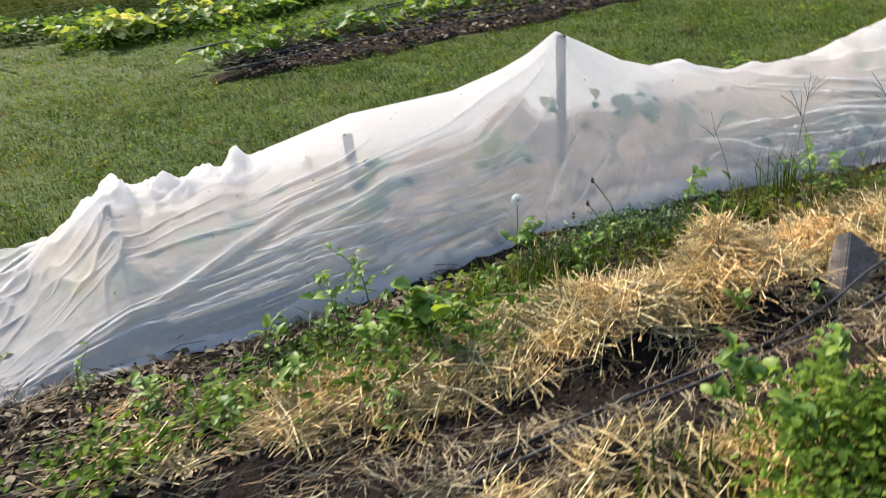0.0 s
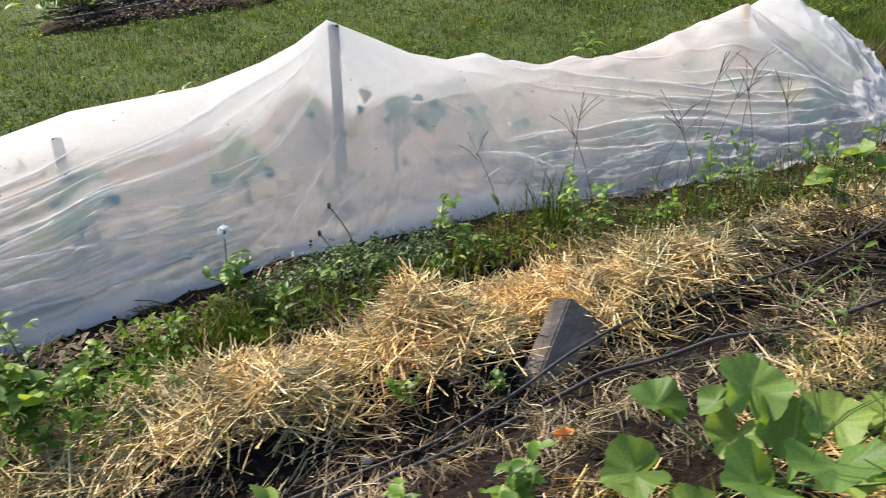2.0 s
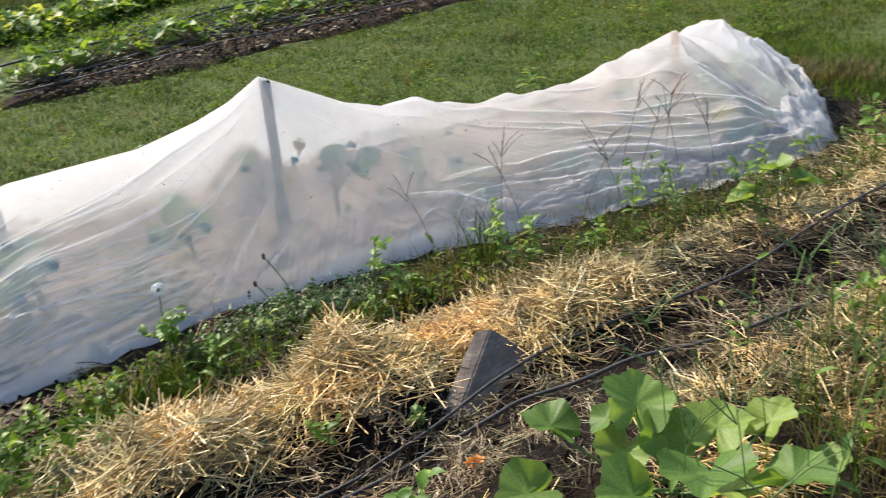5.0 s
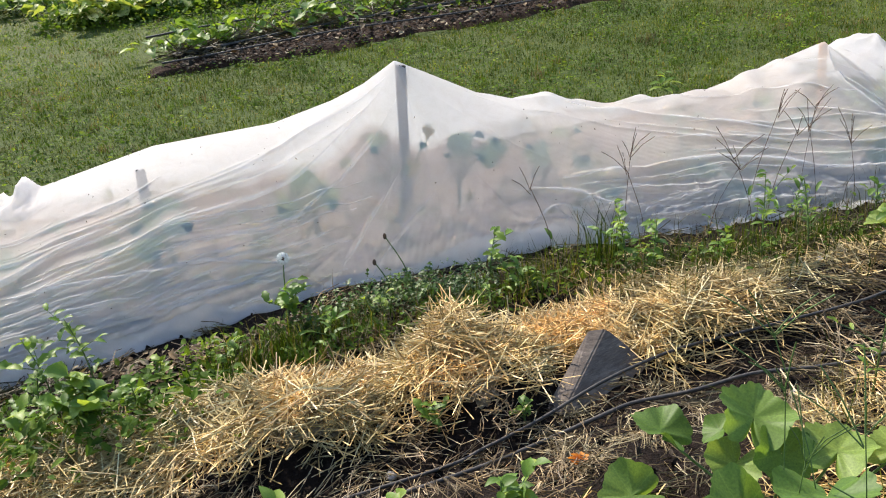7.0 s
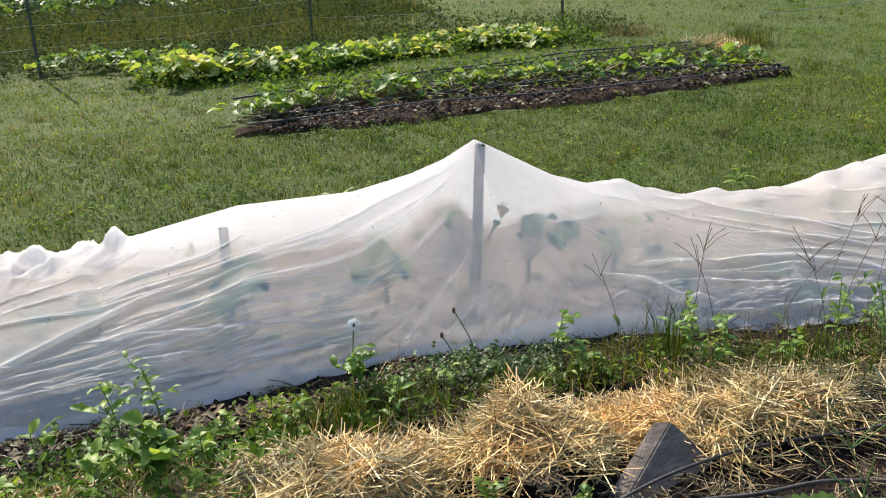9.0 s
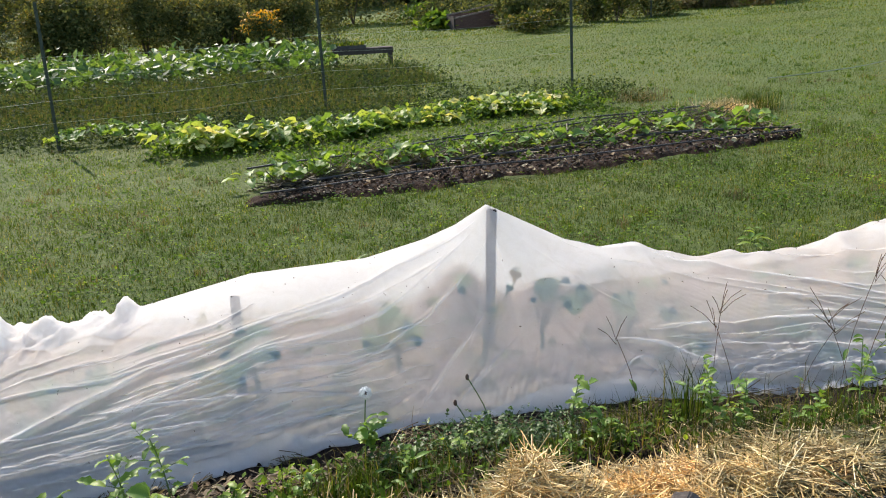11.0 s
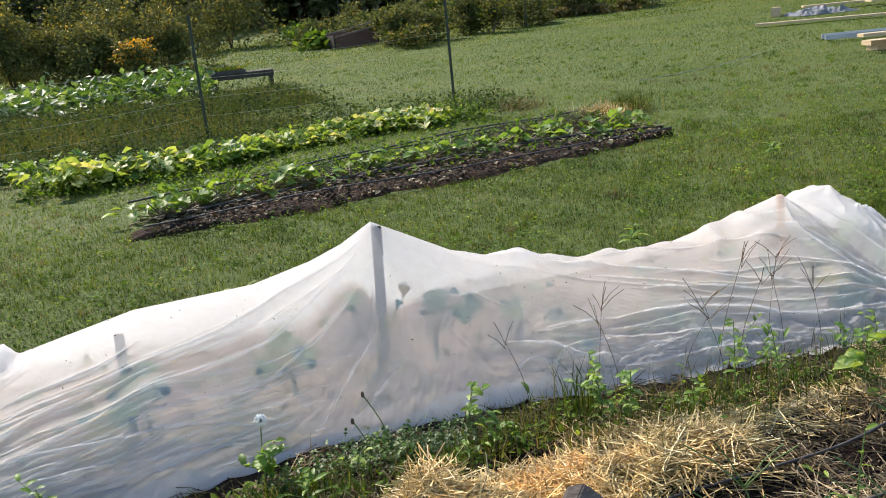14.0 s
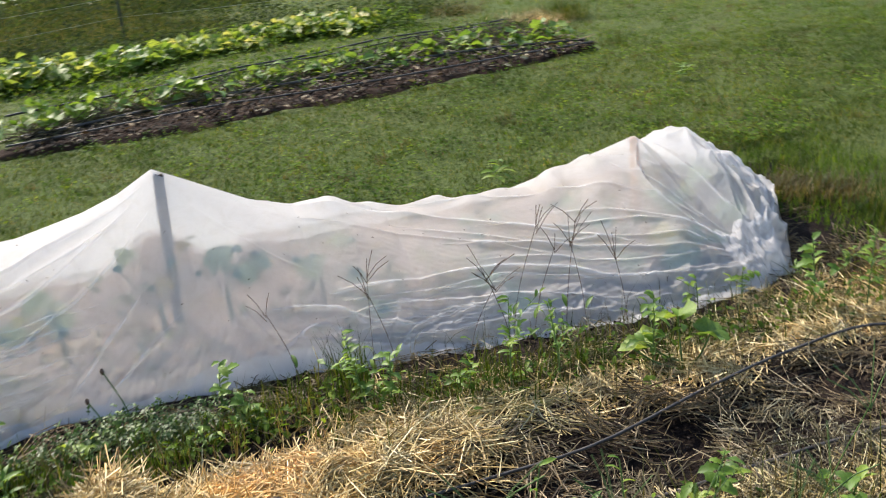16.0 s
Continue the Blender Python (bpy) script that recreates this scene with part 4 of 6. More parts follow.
hu, hv_ = np.meshgrid(np.linspace(-2.1, 1.6, 220), np.linspace(-2.0, -1.3, 60), indexing="ij")
hx, hy = xy(hu, hv_)
thick = straw_h(hu, hv_)
clear = np.exp(-((hu - 0.03) / 0.2) ** 4 - ((hv_ + 1.9) / 0.2) ** 4)
thing("straw_bank", "matted golden straw in a long low bank", "straw", kind="stuff",
      me=mesh_of("straw_bank", np.stack([hx, hy, bed_z(hu, hv_) - 0.035 + 0.037 * smooth(0.02, 0.09, thick + 0.01 * wave(hu, hv_, 23, 2)) * (1 - clear) + 0.004 * wave(hu, hv_, 45, 8)], -1).reshape(-1, 3), grid_faces(*hu.shape), M_STRAWBED, True))


def litter(name, n, box, size, mat, label, category, seed, flat=0.25, up=0.012):
    rg = np.random.default_rng(seed)
    u, v = rg.uniform(box[0], box[1], n), rg.uniform(box[2], box[3], n)
    x, y = xy(u, v)
    rots = frames_of(n, rg.uniform(0, TAU, n), rg.normal(0.05, flat, n), rg.normal(0, flat, n))
    s = rg.uniform(*size, n)
    me = soup(name, LEAF_V, LEAF_F, np.stack([x, y, bed_z(u, v) + rg.uniform(0, up, n)], -1), rots, s, mat)
    return thing(name, label, category, kind="stuff", me=me)


M_SOILBITS = leafy("soil_bits", [(0.0, (0.0096, 0.0072, 0.0056)), (0.75, (0.04, 0.0272, 0.0192)), (0.95, (0.096, 0.068, 0.048)), (1.0, (0.32, 0.272, 0.216))], 0.0, 0.9, True)
M_DEADLEAF = leafy("dead_leaf", [(0.0, (0.0675, 0.04125, 0.02625)), (0.5, (0.1875, 0.135, 0.09)), (1.0, (0.39, 0.345, 0.285))], 0.1, 0.8, True)
litter("leaf_litter", 4200, (-3.4, -0.7, -1.75, -0.85), (0.015, 0.05), M_DEADLEAF, "pale dead leaves scattered over the soil", "dead leaves", 21, 0.35)
litter("mulch_chips", 6500, (-3.5, 3.6, -2.6, -0.7), (0.006, 0.024), M_SOILBITS, "small brown bark chips on dark soil", "mulch", 22, 0.5)


def clods():
    rg = np.random.default_rng(31)
    n = 2600
    u, v = rg.uniform(-3.4, 3.8, n), rg.uniform(-2.4, -0.7, n)
    x, y = xy(u, v)
    tv = [(1, 0, 0), (-0.9, 0.1, 0), (0, 0.9, 0.1), (0.1, -1, 0), (0, 0.1, 0.8), (0, 0, -0.8)]
    tf = [(0, 2, 4), (2, 1, 4), (1, 3, 4), (3, 0, 4), (2, 0, 5), (1, 2, 5), (3, 1, 5), (0, 3, 5)]
    s = rg.uniform(0.005, 0.02, n) * np.where(rg.uniform(0, 1, n) > 0.96, 1.6, 1)
    rots = frames_of(n, rg.uniform(0, TAU, n), rg.normal(0, 0.6, n), rg.uniform(0, TAU, n))
    thing("soil_clods", "dark crumbs and clods of damp soil", "soil", kind="stuff", me=soup("soil_clods", tv, tf, np.stack([x, y, bed_z(u, v)], -1), rots, s, M_SOIL))


clods()


FLAT_V = [(0, 0, 0), (0.5, -0.3, 0.06), (1, 0, -0.04), (0.5, 0.3, 0.06)]
FLAT_F = [(0, 1, 2), (0, 2, 3)]
THIN_V = [(0, -0.5, 0), (0, 0.5, 0), (1, 0, -0.06)]
THIN_F = [(0, 1, 2)]


# ---------------------------------------------------------------- grass
def blades(name, pts, height, width, mat, label, category, seed, lean=0.5, thin=False):
    rg = np.random.default_rng(seed)
    x, y, z = pts
    n = len(x)
    h = rg.uniform(*height, n)
    w = rg.uniform(*width, n)
    rots = frames_of(n, rg.uniform(0, TAU, n), math.pi / 2 - np.abs(rg.normal(0, lean, n)), rg.normal(0, 0.3, n))
    me = soup(name, *((THIN_V, THIN_F) if thin else (BLADE_V, BLADE_F)), np.stack([x, y, z - 0.005], -1), rots, np.stack([h, w, h * 1.6], -1), mat)
    return thing(name, label, category, kind="stuff", me=me)


def lawn_patch(seed, n, box, keep, thresh=-0.55):
    rg = np.random.default_rng(seed)
    u, v = rg.uniform(box[0], box[1], n), rg.uniform(box[2], box[3], n)
    clump = wave(u, v, 9.0, seed) + wave(u, v, 21.0, seed + 1) + 0.7 * wave(u, v, 2.1, seed + 3) + rg.normal(0, 0.7, n)
    k = (clump > thresh) & keep(u, v)
    u, v = u[k], v[k]
    x, y = xy(u, v)
    return x, y, land(x, y)


def off_beds(u, v):
    near = (v < 0.66 + 0.06 * np.sin(u * 5)) & (u > -4.2) & (u < 3.7)
    ragged = 0.07 * np.sin(u * 4) + 0.05 * np.sin(u * 13) + 0.05 * np.sin(u * 29)
    bed = (v > table(FAR_FRONT, u) + 0.06 + ragged) & (v < table(FAR_MID, u) + 0.25 + ragged) & (u > -1.05 + 0.15 * np.sin(v * 7)) & (u < 4.7)
    return ~near & ~bed


blades("near_grass", lawn_patch(41, 150000, (-5.5, 10.0, 0.5, 3.9), off_beds), (0.02, 0.05), (0.003, 0.007), M_GRASS, "short green lawn grass behind the fleece", "grass", 51, 1.05)
blades("side_grass", lawn_patch(42, 110000, (2.9, 9.0, -4.5, 1.2), lambda u, v: (u > 3.3 + 0.3 * np.sin(v * 3)) | (v < -3.6)), (0.025, 0.075), (0.003, 0.006), M_GRASS, "uncut green grass beside the bed", "grass", 52, 0.9, True)
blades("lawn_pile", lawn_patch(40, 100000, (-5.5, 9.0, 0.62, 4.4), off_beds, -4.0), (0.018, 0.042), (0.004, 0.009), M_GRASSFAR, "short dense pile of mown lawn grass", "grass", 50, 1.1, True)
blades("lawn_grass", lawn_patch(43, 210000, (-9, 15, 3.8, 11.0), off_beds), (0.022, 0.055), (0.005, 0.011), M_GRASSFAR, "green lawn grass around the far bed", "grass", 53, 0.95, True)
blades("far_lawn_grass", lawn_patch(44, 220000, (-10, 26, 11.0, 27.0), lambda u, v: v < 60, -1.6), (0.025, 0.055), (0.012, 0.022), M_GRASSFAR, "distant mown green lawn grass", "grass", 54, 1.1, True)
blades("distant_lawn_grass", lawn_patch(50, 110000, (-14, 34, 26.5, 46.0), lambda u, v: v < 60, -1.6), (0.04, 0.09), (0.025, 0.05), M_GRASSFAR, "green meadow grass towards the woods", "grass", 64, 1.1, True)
blades("path_grass", lawn_patch(45, 12000, (-6, 6.0, -8.0, -3.6), lambda u, v: v < 0), (0.03, 0.09), (0.004, 0.007), M_GRASS, "green grass path beside the garden bed", "grass", 55, 0.55)


def tufted(seed, n, box, thresh):
    rg = np.random.default_rng(seed)
    k = n // 22
    cu_, cv_ = rg.uniform(box[0], box[1], k), rg.uniform(box[2], box[3], k)
    ok = off_beds(cu_, cv_) & (wave(cu_, cv_, 2.4, seed) + rg.normal(0, 0.5, k) > thresh)
    cu_, cv_ = np.repeat(cu_[ok], 22), np.repeat(cv_[ok], 22)
    u, v = cu_ + rg.normal(0, 0.035, len(cu_)), cv_ + rg.normal(0, 0.035, len(cu_))
    x, y = xy(u, v)
    return x, y, land(x, y)


M_LUSH = leafy("lush_grass", [(0.0, (0.0357, 0.07854, 0.008497)), (0.6, (0.06426, 0.1285, 0.01578)), (1.0, (0.1071, 0.1785, 0.02428))], 0.45, 0.65, True, 0.12)
blades("lawn_tufts", tufted(47, 90000, (-6, 9, 0.7, 7.5), -0.1), (0.03, 0.075), (0.003, 0.007), M_LUSH, "taller lush tufts standing in the lawn", "grass", 57, 0.95, True)
blades("pale_tufts", tufted(48, 26000, (-6, 12, 0.7, 9.0), 0.2), (0.03, 0.09), (0.003, 0.006), M_DRYGRASS, "pale dry tufts standing in the lawn", "grass", 58, 0.7)
blades("far_tufts", tufted(49, 24000, (-8, 22, 7.0, 20.0), 0.3), (0.04, 0.09), (0.006, 0.012), M_LUSH, "taller tufts in the distant lawn", "grass", 59, 0.7)


def clover():
    rg = np.random.default_rng(61)
    n = 60000
    u, v = rg.uniform(-5, 8, n), 0.75 + 6.5 * rg.uniform(0, 1, n) ** 1.4
    k = (wave(u, v, 2.6, 4) + rg.normal(0, 0.4, n) > 0.1) & off_beds(u, v)
    u, v = u[k], v[k]
    n = len(u)
    x, y = xy(u, v)
    rots = frames_of(n, rg.uniform(0, TAU, n), rg.normal(0.1, 0.35, n), rg.normal(0, 0.4, n))
    thing("clover", "low clover and broad weeds in the lawn", "weeds", kind="stuff",
          me=soup("clover", FLAT_V, FLAT_F, np.stack([x, y, land(x, y) + rg.uniform(0.02, 0.07, n)], -1), rots, rg.uniform(0.015, 0.04, n), M_WEEDI))


clover()


def bed_grass(name, n, fun, height, width, mat, label, seed, lean=0.4):
    rg = np.random.default_rng(seed)
    u, v = fun(rg, n)
    x, y = xy(u, v)
    return blades(name, (x, y, bed_z(u, v)), height, width, mat, label, "grass", seed + 1, lean)


def clumped(centres, spread):
    def f(rg, n):
        c = np.array(centres)[rg.integers(0, len(centres), n)]
        return c[:, 0] + rg.normal(0, spread, n), c[:, 1] + rg.normal(0, spread * 0.7, n)
    return f


bed_grass("weed_grass", 1700, clumped([(-0.9, -1.15), (-0.55, -1.1), (0.15, -1.05), (0.35, -0.98), (0.7, -1.15), (1.0, -1.2), (1.3, -1.2), (1.7, -1.25), (-1.6, -1.35), (-0.2, -1.2)], 0.1),
          (0.05, 0.18), (0.002, 0.005), M_GRASS, "tufts of green grass between fleece and straw", 71)
bed_grass("bright_grass", 900, clumped([(-0.95, -1.2), (-0.85, -1.15), (-1.05, -1.25), (-0.75, -1.2)], 0.06), (0.03, 0.1), (0.003, 0.006), M_LUSH, "short bright green grass beside the straw", 271, 0.6)
bed_grass("verge_grass", 1100, lambda rg, n: (rg.uniform(0.3, 3.2, n), rg.normal(-1.28, 0.16, n)), (0.04, 0.16), (0.002, 0.0045), M_GRASS, "thin green grass before the fleece", 171, 0.8)
bed_grass("dry_verge_grass", 2200, lambda rg, n: (rg.uniform(-1.0, 3.4, n), rg.normal(-1.25, 0.18, n)), (0.05, 0.2), (0.0018, 0.0035), M_DRYGRASS, "dead grass stems before the fleece", 173, 0.95)
bed_grass("end_grass", 3200, lambda rg, n: (rg.uniform(2.95, 4.0, n), rg.uniform(-1.5, 0.6, n)), (0.03, 0.12), (0.003, 0.006), M_LUSH, "green grass creeping over soil by the fleece end", 181, 0.8)
bed_grass("bank_grass", 1900, lambda rg, n: (rg.uniform(0.25, 3.6, n), -3.0 + np.clip(rg.normal(0, 0.28, n), -0.8, 0.55)), (0.08, 0.34), (0.002, 0.005), M_GRASS, "long thin green weedy grass over the straw", 73, 0.8)
bed_grass("dry_bank_grass", 8000, lambda rg, n: (rg.uniform(0.4, 3.8, n), -2.9 + np.clip(rg.normal(0, 0.3, n), -0.8, 0.6)), (0.06, 0.3), (0.0018, 0.0035), M_DRYGRASS, "long dry grass stems over the straw", 75, 1.0)
bed_grass("low_bank_weeds", 2600, lambda rg, n: (rg.uniform(-2.6, -0.1, n), rg.uniform(-3.4, -2.5, n)), (0.05, 0.16), (0.004, 0.008), M_GRASS, "short green weedy grass by the path", 77, 0.6)


FROND_V = [(0, -0.06, 0), (0, 0.06, 0), (0.5, -0.16, 0.06), (0.5, 0.16, 0.06), (1, 0, -0.05), (0.35, -0.3, 0.05), (0.35, 0.3, 0.05), (0.75, -0.22, 0.03), (0.75, 0.22, 0.03), (0.5, 0, 0.03), (0.2, 0, 0.02)]
FROND_F = [(0, 10, 1), (10, 5, 9), (10, 9, 6), (9, 7, 4), (9, 4, 8), (0, 9, 1)]


def low_weeds(name, n, fun, size, up, mat, label, seed, tmpl=None):
    """A mat of small leaves."""
    rg = np.random.default_rng(seed)
    u, v = fun(rg, n)
    x, y = xy(u, v)
    rots = frames_of(n, rg.uniform(0, TAU, n), rg.normal(0.2, 0.45, n), rg.normal(0, 0.4, n))
    thing(name, label, "weeds", kind="stuff",
          me=soup(name, *(tmpl or (LEAF_V, LEAF_F)), np.stack([x, y, bed_z(u, v) + rg.uniform(0, 1, n) ** 1.5 * up], -1), rots, rg.uniform(*size, n), mat))


low_weeds("dark_fern_weeds", 1800, clumped([(-0.45, -0.92), (-0.35, -0.88), (-0.22, -0.88), (-0.1, -0.9), (0.02, -0.92), (-0.28, -0.98), (-0.6, -1.0), (-0.1, -1.02)], 0.07), (0.014, 0.04), 0.1, M_FERN, "dark green feathery weeds along the fleece hem", 81, (FROND_V, FROND_F))
low_weeds("creeping_weeds", 1500, clumped([(-1.3, -1.2), (-1.0, -1.05), (-0.75, -1.0), (-0.65, -1.15), (-0.45, -1.15), (-0.1, -1.1), (0.2, -1.1), (0.45, -1.05), (-1.7, -1.15), (-2.0, -1.3), (-2.4, -1.4)], 0.1),
          (0.015, 0.045), 0.07, M_WEEDI, "low creeping green weeds on the soil", 83)
low_weeds("litter_weeds", 1500, clumped([(-1.3, -1.45), (-1.45, -1.5), (-1.25, -1.6), (-1.7, -1.4), (-2.0, -1.5), (-1.6, -1.65), (-2.3, -1.6), (-1.1, -1.35)], 0.1), (0.018, 0.05), 0.12, M_WEEDI, "soft bright green weeds among litter and straw", 84)
low_weeds("right_weeds", 900, clumped([(0.8, -1.2), (1.1, -1.25), (1.5, -1.3), (1.9, -1.3), (2.3, -1.3), (2.6, -1.35), (2.9, -1.2)], 0.12), (0.015, 0.04), 0.08, M_WEEDI, "low green weeds over thin straw", 85)
low_weeds("path_weeds", 5200, clumped([(-0.9, -2.6), (-0.75, -2.65), (-0.6, -2.7), (-0.8, -2.85), (-0.45, -2.85), (-1.1, -2.8), (-0.6, -2.95)], 0.09), (0.012, 0.035), 0.16, M_WEEDI, "dense small-leaved green weeds by the straw", 87)
low_weeds("bank_weeds", 1300, clumped([(0.8, -2.7), (1.1, -2.75), (1.5, -2.8), (1.9, -2.85), (1.3, -3.0), (2.3, -2.9), (0.95, -2.5)], 0.14), (0.015, 0.04), 0.14, M_WEEDI, "green weeds growing through straw mulch", 89)


def tuft(u, v, n, h, mat, label, seed, spread=0.05, lean=0.55, name="grass_tuft"):
    rg = np.random.default_rng(seed)
    uu, vv = u + rg.normal(0, spread, n), v + rg.normal(0, spread, n)
    x, y = xy(uu, vv)
    x0, y0 = xy(u, v)
    z0 = max(float(bed_z(u, v)) if u < 3.3 and v < 0.5 else 0.0, float(land(x0, y0)))
    rots = frames_of(n, rg.uniform(0, TAU, n), math.pi / 2 - np.abs(rg.normal(0, lean, n)), rg.normal(0, 0.3, n))
    hh = rg.uniform(0.5, 1, n) * h
    me = soup(name, BLADE_V, BLADE_F, np.stack([x - x0, y - y0, np.full(n, -0.01)], -1), rots, np.stack([hh, np.full(n, 0.005), hh * 1.8], -1), mat)
    ob = thing(name, label, "grass", pose(x0, y0, z0))
    tagged(part("tuft", me, ob), kind="stuff")
    return ob


tuft(3.2, -0.1, 420, 0.17, M_DRYGRASS, "dry brown grass tuft by the end of the fleece", 91, 0.1, 0.7)
tuft(3.45, -0.25, 260, 0.18, M_DRYGRASS, "straw-coloured grass tuft beside the lawn", 92, 0.1, 0.8)
tuft(3.45, 0.2, 200, 0.16, M_GRASS, "tall green grass tuft by the fleece end", 93, 0.1, 0.5)
tuft(3.35, -0.7, 200, 0.24, M_GRASS, "green grass tuft among straw", 94, 0.08, 0.5)
tuft(0.52, -1.0, 60, 0.3, M_GRASS, "tall green grass tuft in front of the fleece", 95, 0.05, 0.3)
tuft(-0.78, -1.12, 70, 0.2, M_GRASS, "small bright green grass tuft beside straw", 96, 0.04, 0.5)
tuft(5.35, 6.55, 260, 0.38, M_GRASS, "rank green grass at the end of the far bed", 97, 0.15, 0.5)
tuft(4.95, 4.5, 120, 0.2, M_GRASS, "rank green grass at the bed corner", 98, 0.15, 0.5)

# ---------------------------------------------------------------- block and hoses


def wood_block():
    """A leaning wedge of split wood, half buried: a broad face turned to the path, a narrow sawn side."""
    bm = bmesh.new()
    pts = [(0.088, -1.703, 0.221), (0.14, -1.714, 0.221), (0.232, -1.795, 0.125), (0.2, -1.88, 0.04), (0.0, -1.96, 0.04), (-0.115, -1.93, 0.105), (-0.15, -1.89, 0.105),
           (-0.16, -1.88, 0.03), (0.08, -1.67, 0.05), (0.26, -1.74, 0.04)]
    for u, v, z in pts:
        bm.verts.new((*xy(u, v), z))
    bmesh.ops.convex_hull(bm, input=bm.verts)
    bmesh.ops.dissolve_limit(bm, angle_limit=0.05, verts=bm.verts, edges=bm.edges)
    bmesh.ops.recalc_face_normals(bm, faces=bm.faces)
    bmesh.ops.bevel(bm, geom=bm.edges[:], offset=0.004, segments=2, affect="EDGES")
    thing("wood_block", "weathered grey split wood wedge leaning in the straw", "wood block", me=bm_mesh("wood_block", bm, M_GREYWOOD))


wood_block()


def hose(name, pts, r, label, lift=0.0):
    p3 = []
    for p in pts:
        u, v = p[0], p[1]
        x, y = xy(u, v)
        p3.append((x, y, p[2] if len(p) > 2 else float(bed_z(u, v)) + r + lift))
    ob = thing(name, label, "hose", group="drip hoses of the beds")
    part("tube", tube_mesh("tube", spline(p3, 70), r, M_TUBE, 8), ob)
    return ob


hose("drip_hose", [(-3.3, -2.35), (-2.2, -2.25), (-1.54, -2.14), (-1.0, -2.08), (-0.5, -2.02), (-0.37, -2.0), (-0.19, -1.96, 0.145), (0.03, -1.885, 0.155), (0.22, -1.83, 0.15), (0.38, -1.81, 0.15), (0.7, -1.82, 0.155), (1.05, -1.83, 0.17), (1.5, -1.74, 0.185), (1.88, -1.68, 0.19), (2.25, -1.69, 0.195), (2.56, -1.96, 0.17), (3.3, -2.2)], 0.005,
     "thin black drip hose running over soil and straw", 0.012)
hose("drip_hose", [(-3.2, -2.5), (-2.3, -2.35), (-1.51, -2.22), (-0.97, -2.16), (-0.44, -2.085), (-0.23, -2.04), (-0.04, -2.01, 0.14), (0.08, -1.99, 0.14), (0.25, -2.02, 0.15), (0.44, -2.03, 0.16), (0.6, -2.08, 0.165), (0.76, -2.11, 0.17), (1.15, -2.12, 0.172), (1.67, -2.12), (2.17, -2.19), (3.4, -2.3)], 0.0062,
     "dusty black drip hose on dark soil, sunlit sheen in its colour", 0.012)
for su_, sv_, ss in ((0.10, -2.17, 0.022), (-0.62, -1.98, 0.016), (1.15, -1.45, 0.02), (0.5, -2.13, 0.014)):
    bm = bmesh.new()
    bmesh.ops.create_icosphere(bm, subdivisions=2, radius=1)
    for q in bm.verts:
        q.co = Vector((q.co.x * 1.2, q.co.y * 0.9, q.co.z * 0.6)) * ss * (1 + 0.25 * noise.noise(q.co * 1.6 + Vector((su_ * 9, 0, 0))))
    x, y = xy(su_, sv_)
    thing("stone", "small pale stone lying on dark soil", "stone", pose(x, y, float(bed_z(su_, sv_)) + ss * 0.3, 0, 0, su_ * 90), me=bm_mesh("stone", bm, M_STONE, True))

# ---------------------------------------------------------------- plants
M_DULLYELLOW = leafy("withered_leaf", [(0.0, (0.35, 0.22, 0.05)), (1.0, (0.5, 0.4, 0.1))], 0.35, 0.6)
LEAVES = {k: leaf_mesh(k, m, shape) for k, m, shape in (
    ("squash_a", M_SQUASH, "squash"), ("squash_y", M_YELLOW, "squash"), ("squash_far_a", M_SQUASH, "squash"), ("squash_far_y", M_YELLOW, "squash"), ("weed_oval", M_WEED, "oval"), ("weed_broad", M_WEED, "broad"), ("weed_tooth", M_WEED, "toothed"), ("weed_lance", M_WEED, "lance"),
    ("cabbage", M_HAZEDLEAF, "cabbage"), ("pressed_leaf", M_PRESSEDLEAF, "cabbage"), ("dull_yellow", M_DULLYELLOW, "cabbage"), ("blossom", M_ORANGE, "oval"))}
PL = random.Random(5)


def aim(at, yaw, pitch, roll, size):
    """A pose whose x axis points along yaw, raised by pitch (degrees)."""
    return Matrix.Translation(at) @ Euler((radians(roll), radians(-pitch), radians(yaw)), "XYZ").to_matrix().to_4x4() @ Matrix.Diagonal((size, size, size, 1))


